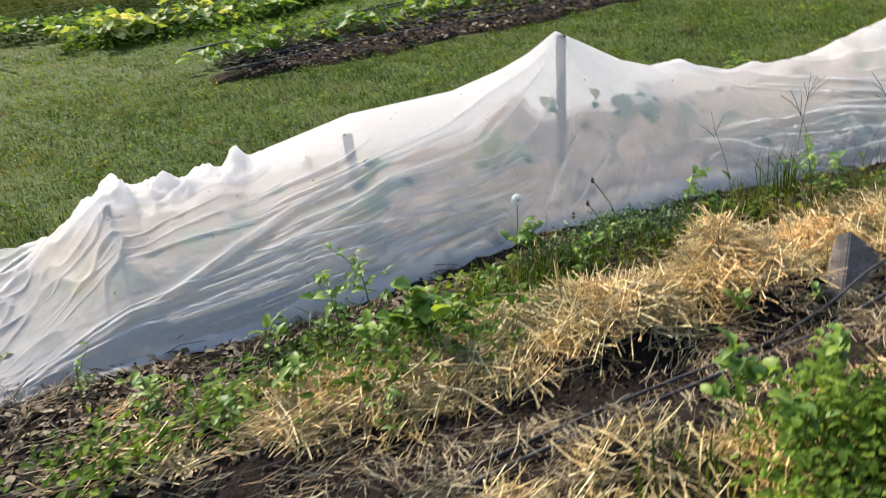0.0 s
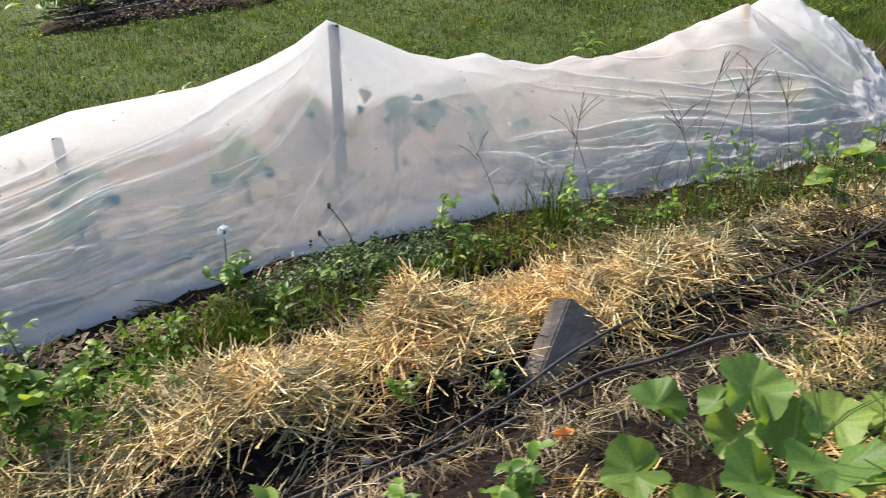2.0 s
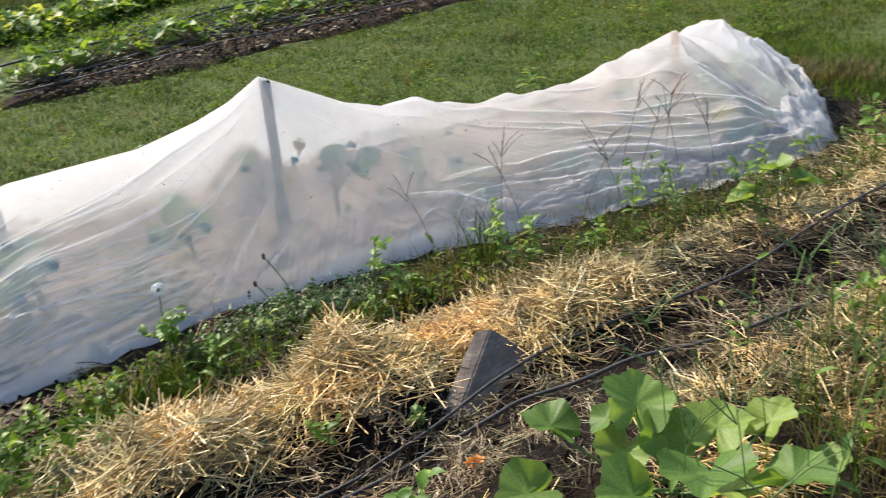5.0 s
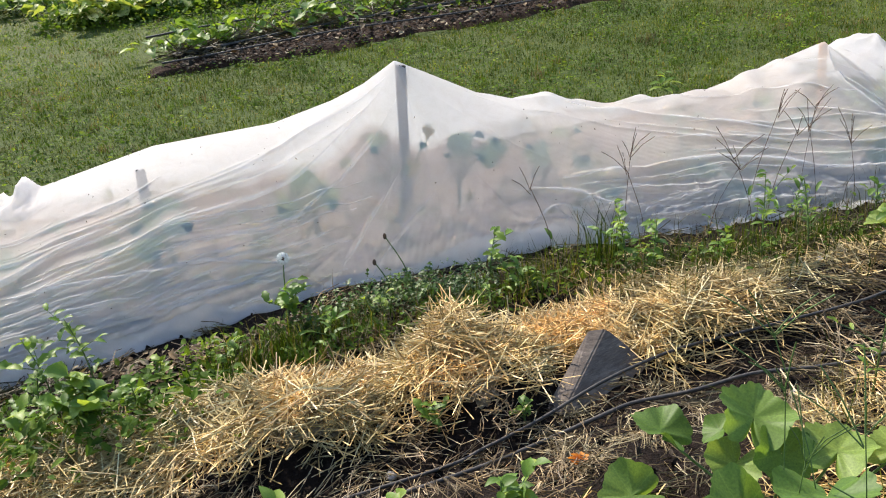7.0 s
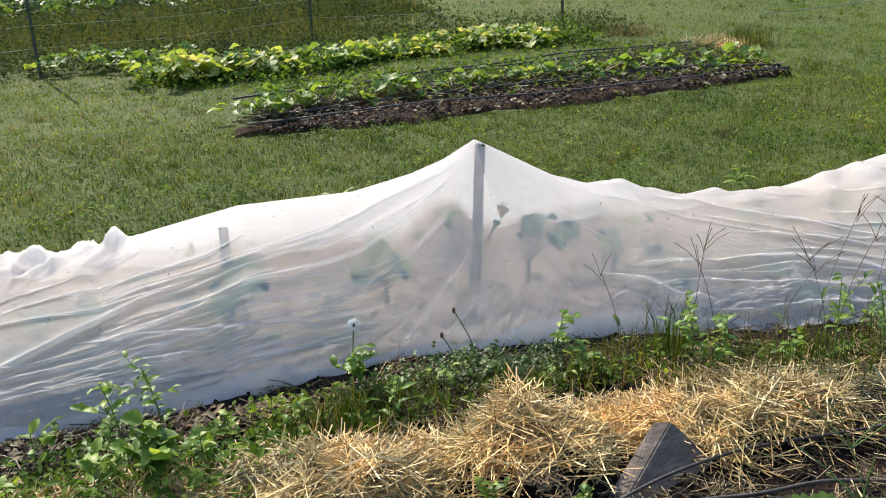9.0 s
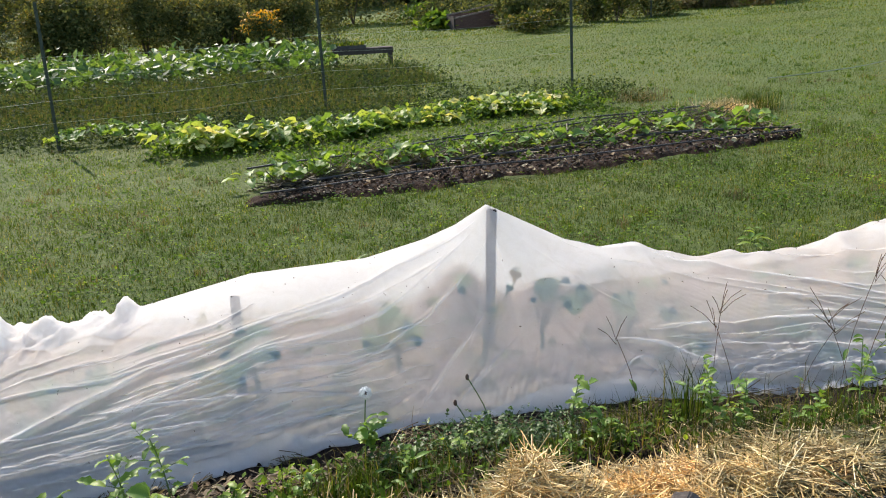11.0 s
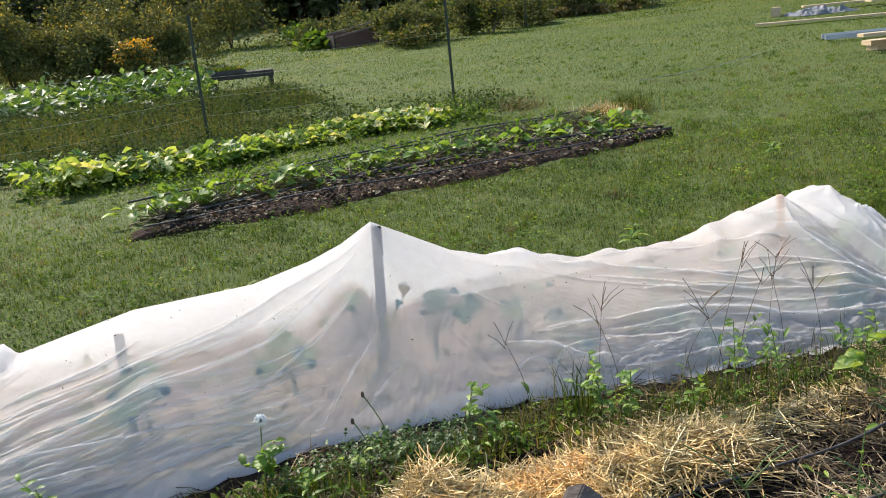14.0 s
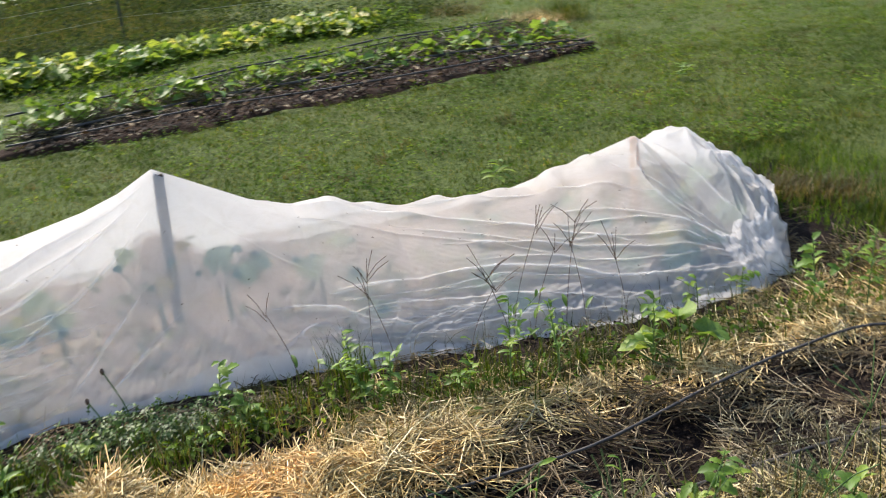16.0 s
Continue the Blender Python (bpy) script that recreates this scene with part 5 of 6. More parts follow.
def leafy_weed(u, v, h, leaf, size, label, count=16, spread=0.5, branches=4, mat=None, seed=0, name="weed", on_bed=True):
    """An upright weed: a stem with side shoots, and leaves along them."""
    rg = random.Random(seed * 77 + 13)
    x, y = xy(u, v)
    z = float(bed_z(u, v)) if on_bed else float(land(x, y))
    ob = thing(name, label, "weed", pose(x, y, z - 0.01), group="weeds in the garden bed")
    lean = Vector((rg.uniform(-0.15, 0.15), rg.uniform(-0.15, 0.15), 0))

    def on_stem(t):
        return Vector((lean.x * h * t * t, lean.y * h * t * t, h * t))

    part("stem", tube_mesh("stem", [on_stem(i / 6) for i in range(7)], 0.0035, mat or M_STEM, 5, 0.0015), ob)
    tips = [(on_stem, 0.35, 1.0, count // 2)]
    for b in range(branches):
        a, t0 = rg.uniform(0, TAU), rg.uniform(0.2, 0.75)
        p0, ln = on_stem(t0), h * rg.uniform(0.3, 0.6) * spread * 2
        d = Vector((math.cos(a) * 0.75, math.sin(a) * 0.75, 0.6)) * ln
        pts = [p0 + d * q - Vector((0, 0, 0.12 * ln * q * q)) for q in (0, 0.33, 0.66, 1)]
        part("shoot", tube_mesh("shoot", pts, 0.002, mat or M_STEM, 4, 0.001), ob)
        tips.append((lambda t, p0=p0, d=d, ln=ln: p0 + d * t - Vector((0, 0, 0.12 * ln * t * t)), 0.3, 1.0, max(2, count // (2 * branches))))
    for fn, a0, a1, n in tips:
        for i in range(n):
            t = a0 + (a1 - a0) * (i + 1) / n
            part("leaf", LEAVES[leaf], ob, m=aim(fn(t), rg.uniform(0, 360), rg.uniform(-15, 45), rg.uniform(-30, 30), size * rg.uniform(0.6, 1.15)))
    return ob


for i, (u, v) in enumerate([(-0.62, 1.25), (-0.45, 1.3), (-0.75, 1.15), (2.0, 1.0), (4.4, 2.6)]):
    leafy_weed(u, v, 0.15, "weed_lance", 0.1, "narrow-leaved dock-like weed standing in the lawn", 12, 0.4, 2, seed=60 + i, on_bed=False)
WEEDS = [
    (-1.53, -1.06, 0.27, "weed_tooth", 0.07, 18, "light green weed with toothed leaves before the fleece"),
    (-1.40, -1.02, 0.28, "weed_tooth", 0.06, 18, "slender light green weed beside the fleece hem"),
    (-1.55, -1.20, 0.18, "weed_oval", 0.055, 12, "small green weed on leaf litter"),
    (-0.70, -0.93, 0.19, "weed_tooth", 0.065, 30, "bright green toothed weed under a dandelion clock"),
    (-0.62, -1.18, 0.20, "weed_lance", 0.07, 16, "green weed with narrow leaves beside straw"),
    (0.06, -0.92, 0.27, "weed_tooth", 0.065, 14, "spindly tomato-like weed in front of the fleece"),
    (0.15, -1.04, 0.13, "weed_tooth", 0.075, 14, "low bright green weed with lobed leaves"),
    (0.52, -1.16, 0.34, "weed_tooth", 0.055, 34, "tall bushy green weed growing by the straw"),
    (0.60, -1.22, 0.24, "weed_tooth", 0.065, 24, "bright yellow-green weed growing by the straw"),
    (1.02, -1.28, 0.36, "weed_lance", 0.055, 32, "tall narrow-leaved green weed before the fleece"),
    (1.18, -1.34, 0.32, "weed_lance", 0.05, 26, "slim green weed standing in thin straw"),
    (0.88, -1.25, 0.18, "weed_oval", 0.05, 14, "small round-leaved green weed in straw"),
    (1.50, -1.42, 0.24, "weed_tooth", 0.07, 14, "light green weed with toothed leaves near the hose"),
    (2.28, -1.33, 0.30, "weed_tooth", 0.08, 18, "leafy green weed beside the curved hose"),
    (2.45, -1.42, 0.34, "weed_lance", 0.07, 22, "tall green weed beside the curved hose"),
    (2.75, -1.25, 0.22, "weed_tooth", 0.07, 18, "green weed by the fleece end"),
    (-1.38, -1.46, 0.25, "weed_broad", 0.075, 60, "broad-leaved green plant growing through straw"),
    (-1.24, -1.42, 0.18, "weed_broad", 0.055, 20, "small broad-leaved green plant in the straw"),
    (-1.54, -1.44, 0.19, "weed_tooth", 0.07, 28, "leafy green plant with rounded leaves on leaf litter"),
    (-1.62, -1.85, 0.16, "weed_lance", 0.05, 12, "thin green weed on the straw edge"),
    (-0.45, -1.87, 0.10, "weed_oval", 0.045, 12, "small dark green seedling at the straw edge"),
    (-0.22, -1.93, 0.08, "weed_oval", 0.04, 10, "small green seedling on the soil"),
    (-0.92, -2.40, 0.20, "weed_oval", 0.065, 40, "bushy green plant with broad leaves in straw"),
    (-0.72, -2.46, 0.20, "weed_oval", 0.06, 40, "bushy green plant with oval leaves by the hose"),
    (-0.52, -2.55, 0.22, "weed_oval", 0.06, 36, "tall leafy green plant by the straw"),
    (-1.0, -2.62, 0.18, "weed_tooth", 0.07, 20, "low leafy green weed by the straw"),
    (0.62, -2.28, 0.34, "weed_lance", 0.05, 10, "tall weed with drooping narrow leaves"),
    (0.80, -2.40, 0.30, "weed_lance", 0.045, 10, "thin upright green weed in straw"),
    (1.05, -2.36, 0.26, "weed_tooth", 0.06, 20, "leafy green weed in straw mulch"),
    (1.25, -2.55, 0.24, "weed_tooth", 0.06, 20, "yellow-green weed in straw mulch"),
    (1.60, -2.60, 0.26, "weed_lance", 0.055, 20, "narrow-leaved weed among dry grass"),
    (2.1, -2.5, 0.28, "weed_tooth", 0.06, 20, "green weed among dry grass"),
    (-2.2, -1.25, 0.16, "weed_oval", 0.06, 14, "small green weed on leaf litter"),
    (-2.0, -1.62, 0.14, "weed_tooth", 0.06, 12, "small green weed in the straw"),
    (-1.8, -1.5, 0.14, "weed_oval", 0.06, 12, "small bright weed beside the straw"),
]
wr = random.Random(17)
for i in range(19):
    u = -2.4 + 5.2 * i / 18 + wr.uniform(-0.08, 0.08)
    leafy_weed(u, wr.uniform(-1.32, -0.98), wr.uniform(0.06, 0.16), wr.choice(("weed_tooth", "weed_tooth", "weed_lance", "weed_tooth")), wr.uniform(0.035, 0.055),
               "small yellow-green weed between fleece and straw", wr.randint(9, 16), 0.7, 4, seed=200 + i)
for i, (u, v, h, lf, sz, cnt, lab) in enumerate(WEEDS):
    leafy_weed(u, v, h, lf, sz * 0.8, lab, int(cnt * 1.4), seed=i + 1)


def big_leaf(ob, base, at, yaw, pitch, roll, size, mesh, stalk_r=0.004):
    """A stalk from base to the leaf at the point 'at'."""
    b, a = Vector(base), Vector(at)
    mid = b + (a - b) * 0.55 + Vector((0, 0, -0.02))
    a = a - Vector((0, 0, 0.003))
    part("stalk", tube_mesh("stalk", spline([b, mid, a], 7), stalk_r, M_STEM, 5, stalk_r * 0.7), ob)
    part("leaf", LEAVES[mesh], ob, m=aim(Vector(at), yaw, pitch, roll, size))


def squash_plant(u, v, leaves, label, name="squash_plant"):
    x, y = xy(u, v)
    z = float(bed_z(u, v))
    ob = thing(name, label, "squash plant", pose(x, y, z))
    for i, (lu, lv, lz, size, yaw, pitch) in enumerate(leaves):
        lx, ly = xy(lu, lv)
        big_leaf(ob, (PL.uniform(-0.04, 0.04), PL.uniform(-0.04, 0.04), 0), (lx - x, ly - y, lz - z - 0.03), yaw, pitch, PL.uniform(-18, 18), size, "squash_a")
    return ob


squash_plant(0.05, -2.62, [(-0.111, -2.442, 0.44, 0.13, 150, 16), (0.042, -2.55, 0.50, 0.145, 70, 24), (-0.007, -2.506, 0.45, 0.08, 200, -30), (0.059, -2.622, 0.45, 0.12, 260, -42), (0.156, -2.667, 0.46, 0.135, 60, 10),
                          (0.27, -2.705, 0.45, 0.11, 30, 26), (0.013, -2.803, 0.50, 0.165, 250, 14), (0.174, -2.857, 0.45, 0.145, 320, 18), (-0.232, -2.538, 0.38, 0.13, 190, -6), (-0.128, -2.756, 0.48, 0.145, 200, 20),
                          (-0.018, -2.579, 0.42, 0.11, 230, -18), (0.308, -2.827, 0.40, 0.08, 340, 30), (-0.06, -2.90, 0.42, 0.15, 260, -10), (0.12, -2.75, 0.37, 0.12, 120, -22), (-0.20, -2.68, 0.36, 0.12, 170, -24), (0.1, -2.97, 0.4, 0.14, 290, -14)],
             "squash plant with large lobed green leaves over straw")
squash_plant(1.62, -1.50, [(1.60, -1.42, 0.30, 0.13, 120, -30), (1.66, -1.52, 0.26, 0.12, -10, -15), (1.42, -1.42, 0.22, 0.10, 180, -10), (1.38, -1.60, 0.18, 0.06, 200, -20), (1.5, -1.36, 0.2, 0.1, 150, -20)],
             "young vine plant with round green leaves by the hose")
bx, by = xy(-0.2, -2.24)
blos = thing("squash_blossom", "wilted orange squash blossom lying on straw", "flower", pose(bx, by, float(bed_z(-0.2, -2.24)) + 0.015))
for k in range(5):
    part("petal", LEAVES["blossom"], blos, m=aim((0, 0, 0), 60 + k * 24, 12 + 8 * (k % 2), k * 30, 0.036))


def dandelion(u, v, top, label, clock=True, lean=(0.0, 0.0)):
    x, y = xy(u, v)
    z = float(bed_z(u, v))
    h = top - z
    ob = thing("dandelion", label, "dandelion", pose(x, y, z), group="dandelions by the fleece")
    tip = Vector((lean[0], lean[1], h))
    part("stem", tube_mesh("stem", spline([(0, 0, 0), (lean[0] * 0.2, lean[1] * 0.2, h * 0.5), tip], 8), 0.0025, M_STEM, 5), ob)
    if clock:
        rg = np.random.default_rng(3)
        n = 260
        d = rg.normal(0, 1, (n, 3))
        d /= np.linalg.norm(d, axis=1)[:, None]
        yaw, pit = np.arctan2(d[:, 1], d[:, 0]), np.arcsin(d[:, 2])
        tv = [(0.35, 0, 0), (0.9, -0.12, 0), (0.9, 0.12, 0), (1, 0, 0.13), (1, 0, -0.13)]
        tf = [(0, 1, 2), (1, 3, 2), (1, 2, 4)]
        part("seed_head", soup("seed_head", tv, tf, np.repeat(np.array(tip)[None], n, 0), frames_of(n, yaw, pit, rg.uniform(0, TAU, n)), np.full(n, 0.024), M_WHITE), ob, "round white fluffy seed head")
    bm = bmesh.new()
    bmesh.ops.create_icosphere(bm, subdivisions=2, radius=0.009)
    for q in bm.verts:
        q.co = Vector((q.co.x * 0.8, q.co.y * 0.8, q.co.z * (1.5 if not clock else 1.0))) + tip
    part("bud", bm_mesh("bud", bm, M_BUD, True), ob)
    return ob


dandelion(-0.72, -0.88, 0.283, "dandelion with a round white seed clock", True, (0.01, 0.02))
dandelion(-0.24, -0.86, 0.25, "closed brown dandelion bud on a bent stalk", False, (-0.09, 0.05))
dandelion(-0.32, -0.88, 0.18, "small drooping dandelion bud by the hem", False, (-0.06, 0.02))


def seed_grass(u, v, h, label, seed, mat=None):
    """Finger grass: a thin stalk with a few long spread spikes at the top."""
    rg = random.Random(seed)
    x, y = xy(u, v)
    z = float(bed_z(u, v))
    ob = thing("crabgrass", label, "grass", pose(x, y, z), group="seeding grasses before the fleece")
    lx, ly = rg.uniform(-0.12, 0.12), rg.uniform(-0.08, 0.05)
    top = Vector((lx, ly, h))
    part("stalk", tube_mesh("stalk", spline([(0, 0, 0), (lx * 0.3, ly * 0.3, h * 0.5), top], 8), 0.0015, mat or M_DARKSTEM, 4, 0.0012), ob)
    for k in range(rg.randint(3, 5)):
        a = rg.uniform(0, TAU)
        ln = rg.uniform(0.09, 0.15)
        d = Vector((math.cos(a) * 0.75, math.sin(a) * 0.3, 0.65)).normalized() * ln
        b = top - Vector((0, 0, rg.uniform(0, 0.03)))
        part("spike", tube_mesh("spike", [b, b + d * 0.5 + Vector((0, 0, 0.01)), b + d], 0.0013, mat or M_DARKSTEM, 4, 0.0012), ob)
    for k in range(2):
        part("leaf", LEAVES["weed_lance"], ob, m=aim((lx * 0.1, ly * 0.1, h * (0.12 + 0.2 * k)), rg.uniform(0, 360), 40, 0, 0.06))
    return ob


for i, (u, v, h) in enumerate([(0.36, -0.86, 0.34), (0.62, -0.95, 0.46), (0.70, -1.0, 0.38), (0.98, -0.98, 0.34), (1.16, -0.98, 0.50), (1.24, -1.0, 0.44), (1.36, -1.04, 0.5), (1.45, -1.05, 0.42), (1.12, -1.1, 0.36), (1.6, -1.1, 0.36),
                               (0.9, -2.7, 0.42), (1.1, -2.6, 0.46), (1.3, -2.8, 0.42), (0.7, -2.75, 0.44), (0.45, -2.65, 0.5), (0.3, -2.85, 0.46)]):
    seed_grass(u, v, h, "thin seeding grass with spread dark spikes", 100 + i, M_DARKSTEM if v > -2 else M_STEM)

for i in range(16):
    seed_grass(PL.uniform(-0.05, 0.75), PL.uniform(-3.0, -2.72), PL.uniform(0.34, 0.6), "thin green seeding grass among squash leaves", 160 + i, M_STEM)

# ---------------------------------------------------------------- crops under the fleece


def brassica(u, v, spots, label, seed=0):
    """A blue-green crop plant: dark outer leaves press against the cloth at the spots (u, v, size), paler haze-toned
    ones lie behind.
    """
    rg = random.Random(int(u * 100) + 900)
    x, y = xy(u, v)
    z = float(bed_z(u, v))
    ob = thing("brassica_plant", label, "brassica", pose(x, y, z), group="crops under the fleece")
    base = Vector((x, y, z))
    part("stem", tube_mesh("stem", [(0, 0, 0), (0.005, 0, 0.08), (0, 0.01, 0.16)], 0.012, M_STEM, 6, 0.009), ob)

    def lay(at, n, size, kind="cabbage"):
        """A leaf lying against the cloth, its face along the normal n."""
        side = Vector((at.x, at.y, at.z + 0.001)) - Vector((0, 0, 0.10))
        d = side - n * side.dot(n)
        d = (d.normalized() if d.length > 0.02 else n.orthogonal().normalized())
        d = Matrix.Rotation(rg.uniform(-1.0, 1.0), 3, n) @ d
        s = n.cross(d)
        root = at - d * size * 0.6
        m = Matrix(((d.x, s.x, n.x, root.x), (d.y, s.y, n.y, root.y), (d.z, s.z, n.z, root.z), (0, 0, 0, 1))) @ Matrix.Diagonal((size, size, size * 0.22, 1))
        part("stalk", tube_mesh("stalk", spline([(0, 0, 0.12), (root + Vector((0, 0, 0.14))) / 2 - n * 0.04, root], 6), 0.0022, M_STEM, 5, 0.0018), ob)
        part("leaf", LEAVES[kind], ob, m=m)

    for su2, sv2, size in spots:
        p, n = cloth(su2, sv2, -0.006 if -1.9 < su2 < 0.9 else -0.016 if su2 > 0 and su2 < 2 else -0.035, 6)
        lay(p - base, n, size * rg.uniform(0.17, 0.3), "pressed_leaf")
        for k in range(1 if su2 < 2 else 3):
            p, n = cloth(su2 + rg.uniform(-0.09, 0.09), sv2 + rg.uniform(0.0, 0.08), -rg.uniform(0.035, 0.10), 6)
            lay(p - base, n, size * rg.uniform(0.45, 0.8), "cabbage" if rg.random() < 0.8 else "dull_yellow")
    return ob


brassica(0.2, -0.15, [(0.26, -0.33, 0.2), (0.09, -0.39, 0.18), (0.23, -0.42, 0.2), (0.33, -0.35, 0.18)], "blue-green brassica seen dimly through white fleece")
brassica(-0.08, -0.16, [(-0.09, -0.40, 0.16), (-0.2, -0.3, 0.15), (0.0, -0.35, 0.14)], "small brassica plant under the white fleece")
brassica(-0.48, -0.18, [(-0.43, -0.45, 0.18), (-0.46, -0.40, 0.2), (-0.54, -0.45, 0.18), (-0.64, -0.44, 0.16)], "pale green brassica plant under the fleece")
brassica(-1.1, -0.25, [(-1.01, -0.50, 0.2), (-1.14, -0.56, 0.18), (-1.31, -0.51, 0.22), (-1.14, -0.37, 0.16), (-1.2, -0.45, 0.2)], "leafy brassica plant under the fleece")
brassica(-1.7, -0.2, [(-1.60, -0.30, 0.16), (-1.72, -0.38, 0.18), (-1.85, -0.45, 0.18), (-1.96, -0.57, 0.2)], "brassica plant dimly seen under the fleece")
brassica(-2.2, -0.25, [(-2.24, -0.51, 0.2), (-2.04, -0.47, 0.18), (-2.4, -0.40, 0.18), (-2.1, -0.6, 0.18)], "brassica plant under the fleece end")
brassica(0.6, -0.2, [(0.48, -0.36, 0.2), (0.70, -0.45, 0.2), (0.56, -0.34, 0.18), (0.74, -0.3, 0.2), (0.76, -0.62, 0.2)], "brassica plant with yellowing leaves under fleece")
brassica(1.4, -0.1, [(1.37, -0.18, 0.16), (1.28, -0.30, 0.15), (1.29, -0.72, 0.24), (1.2, -0.6, 0.2), (1.5, -0.2, 0.14)], "dark green brassica leaves pressed against fleece")
brassica(1.8, -0.2, [(1.73, -0.25, 0.16), (1.91, -0.72, 0.22), (1.85, -0.5, 0.18)], "brassica leaves pressed against the white fleece")
brassica(2.2, -0.35, [(2.13, -0.78, 0.26), (2.22, -0.45, 0.18), (2.42, -0.39, 0.18), (2.3, -0.7, 0.24), (2.05, -0.7, 0.2), (2.4, -0.6, 0.2)], "dark brassica plant under the bunched fleece")
def under_weeds():
    rg = np.random.default_rng(66)
    n = 1300
    k = rg.integers(0, 48, n)
    u, v = np.append(rg.uniform(-2.1, 2.2, 28), rg.uniform(-2.5, -1.1, 20))[k] + rg.normal(0, 0.1, n), rg.uniform(-0.58, -0.05, 48)[k] + rg.normal(0, 0.07, n)
    v = np.clip(v, -0.58, 0.2)
    x, y = xy(u, v)
    top = np.maximum(cover_z(u, v) - bed_z(u, v) - 0.05, 0.01)
    rots = frames_of(n, rg.uniform(0, TAU, n), rg.normal(0.2, 0.5, n), rg.normal(0, 0.4, n))
    thing("cover_weeds", "low green weeds growing under the white fleece", "weeds", kind="stuff",
          me=soup("cover_weeds", LEAF_V, LEAF_F, np.stack([x, y, bed_z(u, v) + top * rg.uniform(0, 0.85, n) ** 1.3], -1), rots, rg.uniform(0.03, 0.08, n), M_PALEWEED))


under_weeds()
def specks():
    rg = random.Random(12)
    tv, tf, at = [(1, 0, 0), (-1, 0.2, 0), (0, 0.5, 0.3), (0.1, -0.5, 0.2)], [(0, 2, 3), (2, 1, 3), (1, 0, 3), (0, 1, 2)], []
    for _ in range(150):
        u = rg.uniform(-2.3, 2.3)
        p, n = cloth(u, rg.uniform(0.02, 0.95) * float(table(FRONT, u)), 0.002)
        at.append(tuple(p))
    n = len(at)
    rn = np.random.default_rng(4)
    ob = part("specks", soup("specks", tv, tf, np.array(at), frames_of(n, rn.uniform(0, TAU, n), rn.uniform(0, 1, n), rn.uniform(0, TAU, n)), rn.uniform(0.002, 0.006, n) * np.where(rn.uniform(0, 1, n) > 0.9, 1.8, 1), M_BUD), row_cover, "small bits of dirt on the cloth")
    tagged(ob, "small bits of dirt on the cloth", kind="stuff")


specks()
strands("cover_heap", 1300, (-2.4, 2.6), lambda rg, u, n: rg.normal(0.36, 0.1, n), M_STRAW, (0.08, 0.22), (0.004, 0.008), "loose straw along the back of the bed", "straw", 0.08, 0.25, seed=10)
strands("cover_mulch", 2600, (-2.5, 2.5), lambda rg, u, n: rg.uniform(-0.6, 0.55, n), M_STRAW, (0.08, 0.22), (0.004, 0.008), "straw mulch around crops under the fleece", "straw", 0.03, 0.2, seed=9)

# ---------------------------------------------------------------- the far bed


def bed_sheet(name, u0, u1, front, back, mat, label, category, rise=0.05, seed=3):
    uu, ww = np.meshgrid(np.linspace(u0, u1, 190), np.linspace(0, 1, 26), indexing="ij")
    ragged = 0.05 * np.sin(uu * 4 + seed) + 0.035 * np.sin(uu * 11 + 2 * seed) + 0.02 * np.sin(uu * 27)
    vv = table(front, uu) + ragged * (1 - ww) + ww * (table(back, uu) - table(front, uu))
    e = np.minimum(np.minimum(smooth(0, 0.2, ww), smooth(0, 0.2, 1 - ww)), np.minimum(smooth(u0, u0 + 0.3, uu), 1 - smooth(u1 - 0.3, u1, uu)))
    x, y = xy(uu, vv)
    z = land(x, y) - 0.03 + (0.03 + rise) * e + 0.02 * e * wave(uu, vv, 14, seed)
    return thing(name, label, category, kind="structure", me=mesh_of(name, np.stack([x, y, z], -1).reshape(-1, 3), grid_faces(*uu.shape), mat, True))


bed_sheet("far_bed_soil", -1.25, 4.78, FAR_FRONT, FAR_MID, M_FARSOIL, "strip of dark bare soil beside crop plants", "soil")
bed_sheet("far_bed_straw", -0.6, 5.0, FAR_MID, FAR_STRAW, M_LITTER, "old straw mulch under a row of crops", "straw", 0.02, 7)


def far_z(u, v):
    x, y = xy(u, v)
    return float(land(x, y)) + 0.05


def far_clutter(name, n, w0, w1, mat, size, label, category, seed, rod=False):
    rg = np.random.default_rng(seed)
    u = -0.9 + 5.5 * rg.uniform(0, 1, n)
    k = rg.uniform(0, 1, n)
    v = table(w0, u) * (1 - k) + table(w1, u) * k
    x, y = xy(u, v)
    rots = frames_of(n, rg.uniform(0, TAU, n), rg.normal(0.1, 0.3, n), rg.normal(0, 0.5, n))
    s = rg.uniform(*size, n)
    tv, tf = (ROD_V, ROD_F) if rod else (LEAF_V, LEAF_F)
    sc = np.stack([s, np.full(n, 0.008), np.full(n, 0.008)], -1) if rod else s
    thing(name, label, category, kind="stuff", me=soup(name, tv, tf, np.stack([x, y, land(x, y) + 0.05 + rg.uniform(0, 0.03, n)], -1), rots, sc, mat))


far_clutter("bed_debris", 320, FAR_FRONT, FAR_MID, M_DEADLEAF, (0.03, 0.09), "pale dry leaves and chips on dark soil", "dead leaves", 441)
far_clutter("bed_clods", 3400, FAR_FRONT, FAR_MID, M_SOILBITS, (0.015, 0.055), "dark broken clods of soil", "soil", 442)
far_clutter("bed_straw", 2200, FAR_MID, FAR_STRAW, M_SHADEDSTRAW, (0.1, 0.3), "old straw strewn under crops", "straw", 443, True)


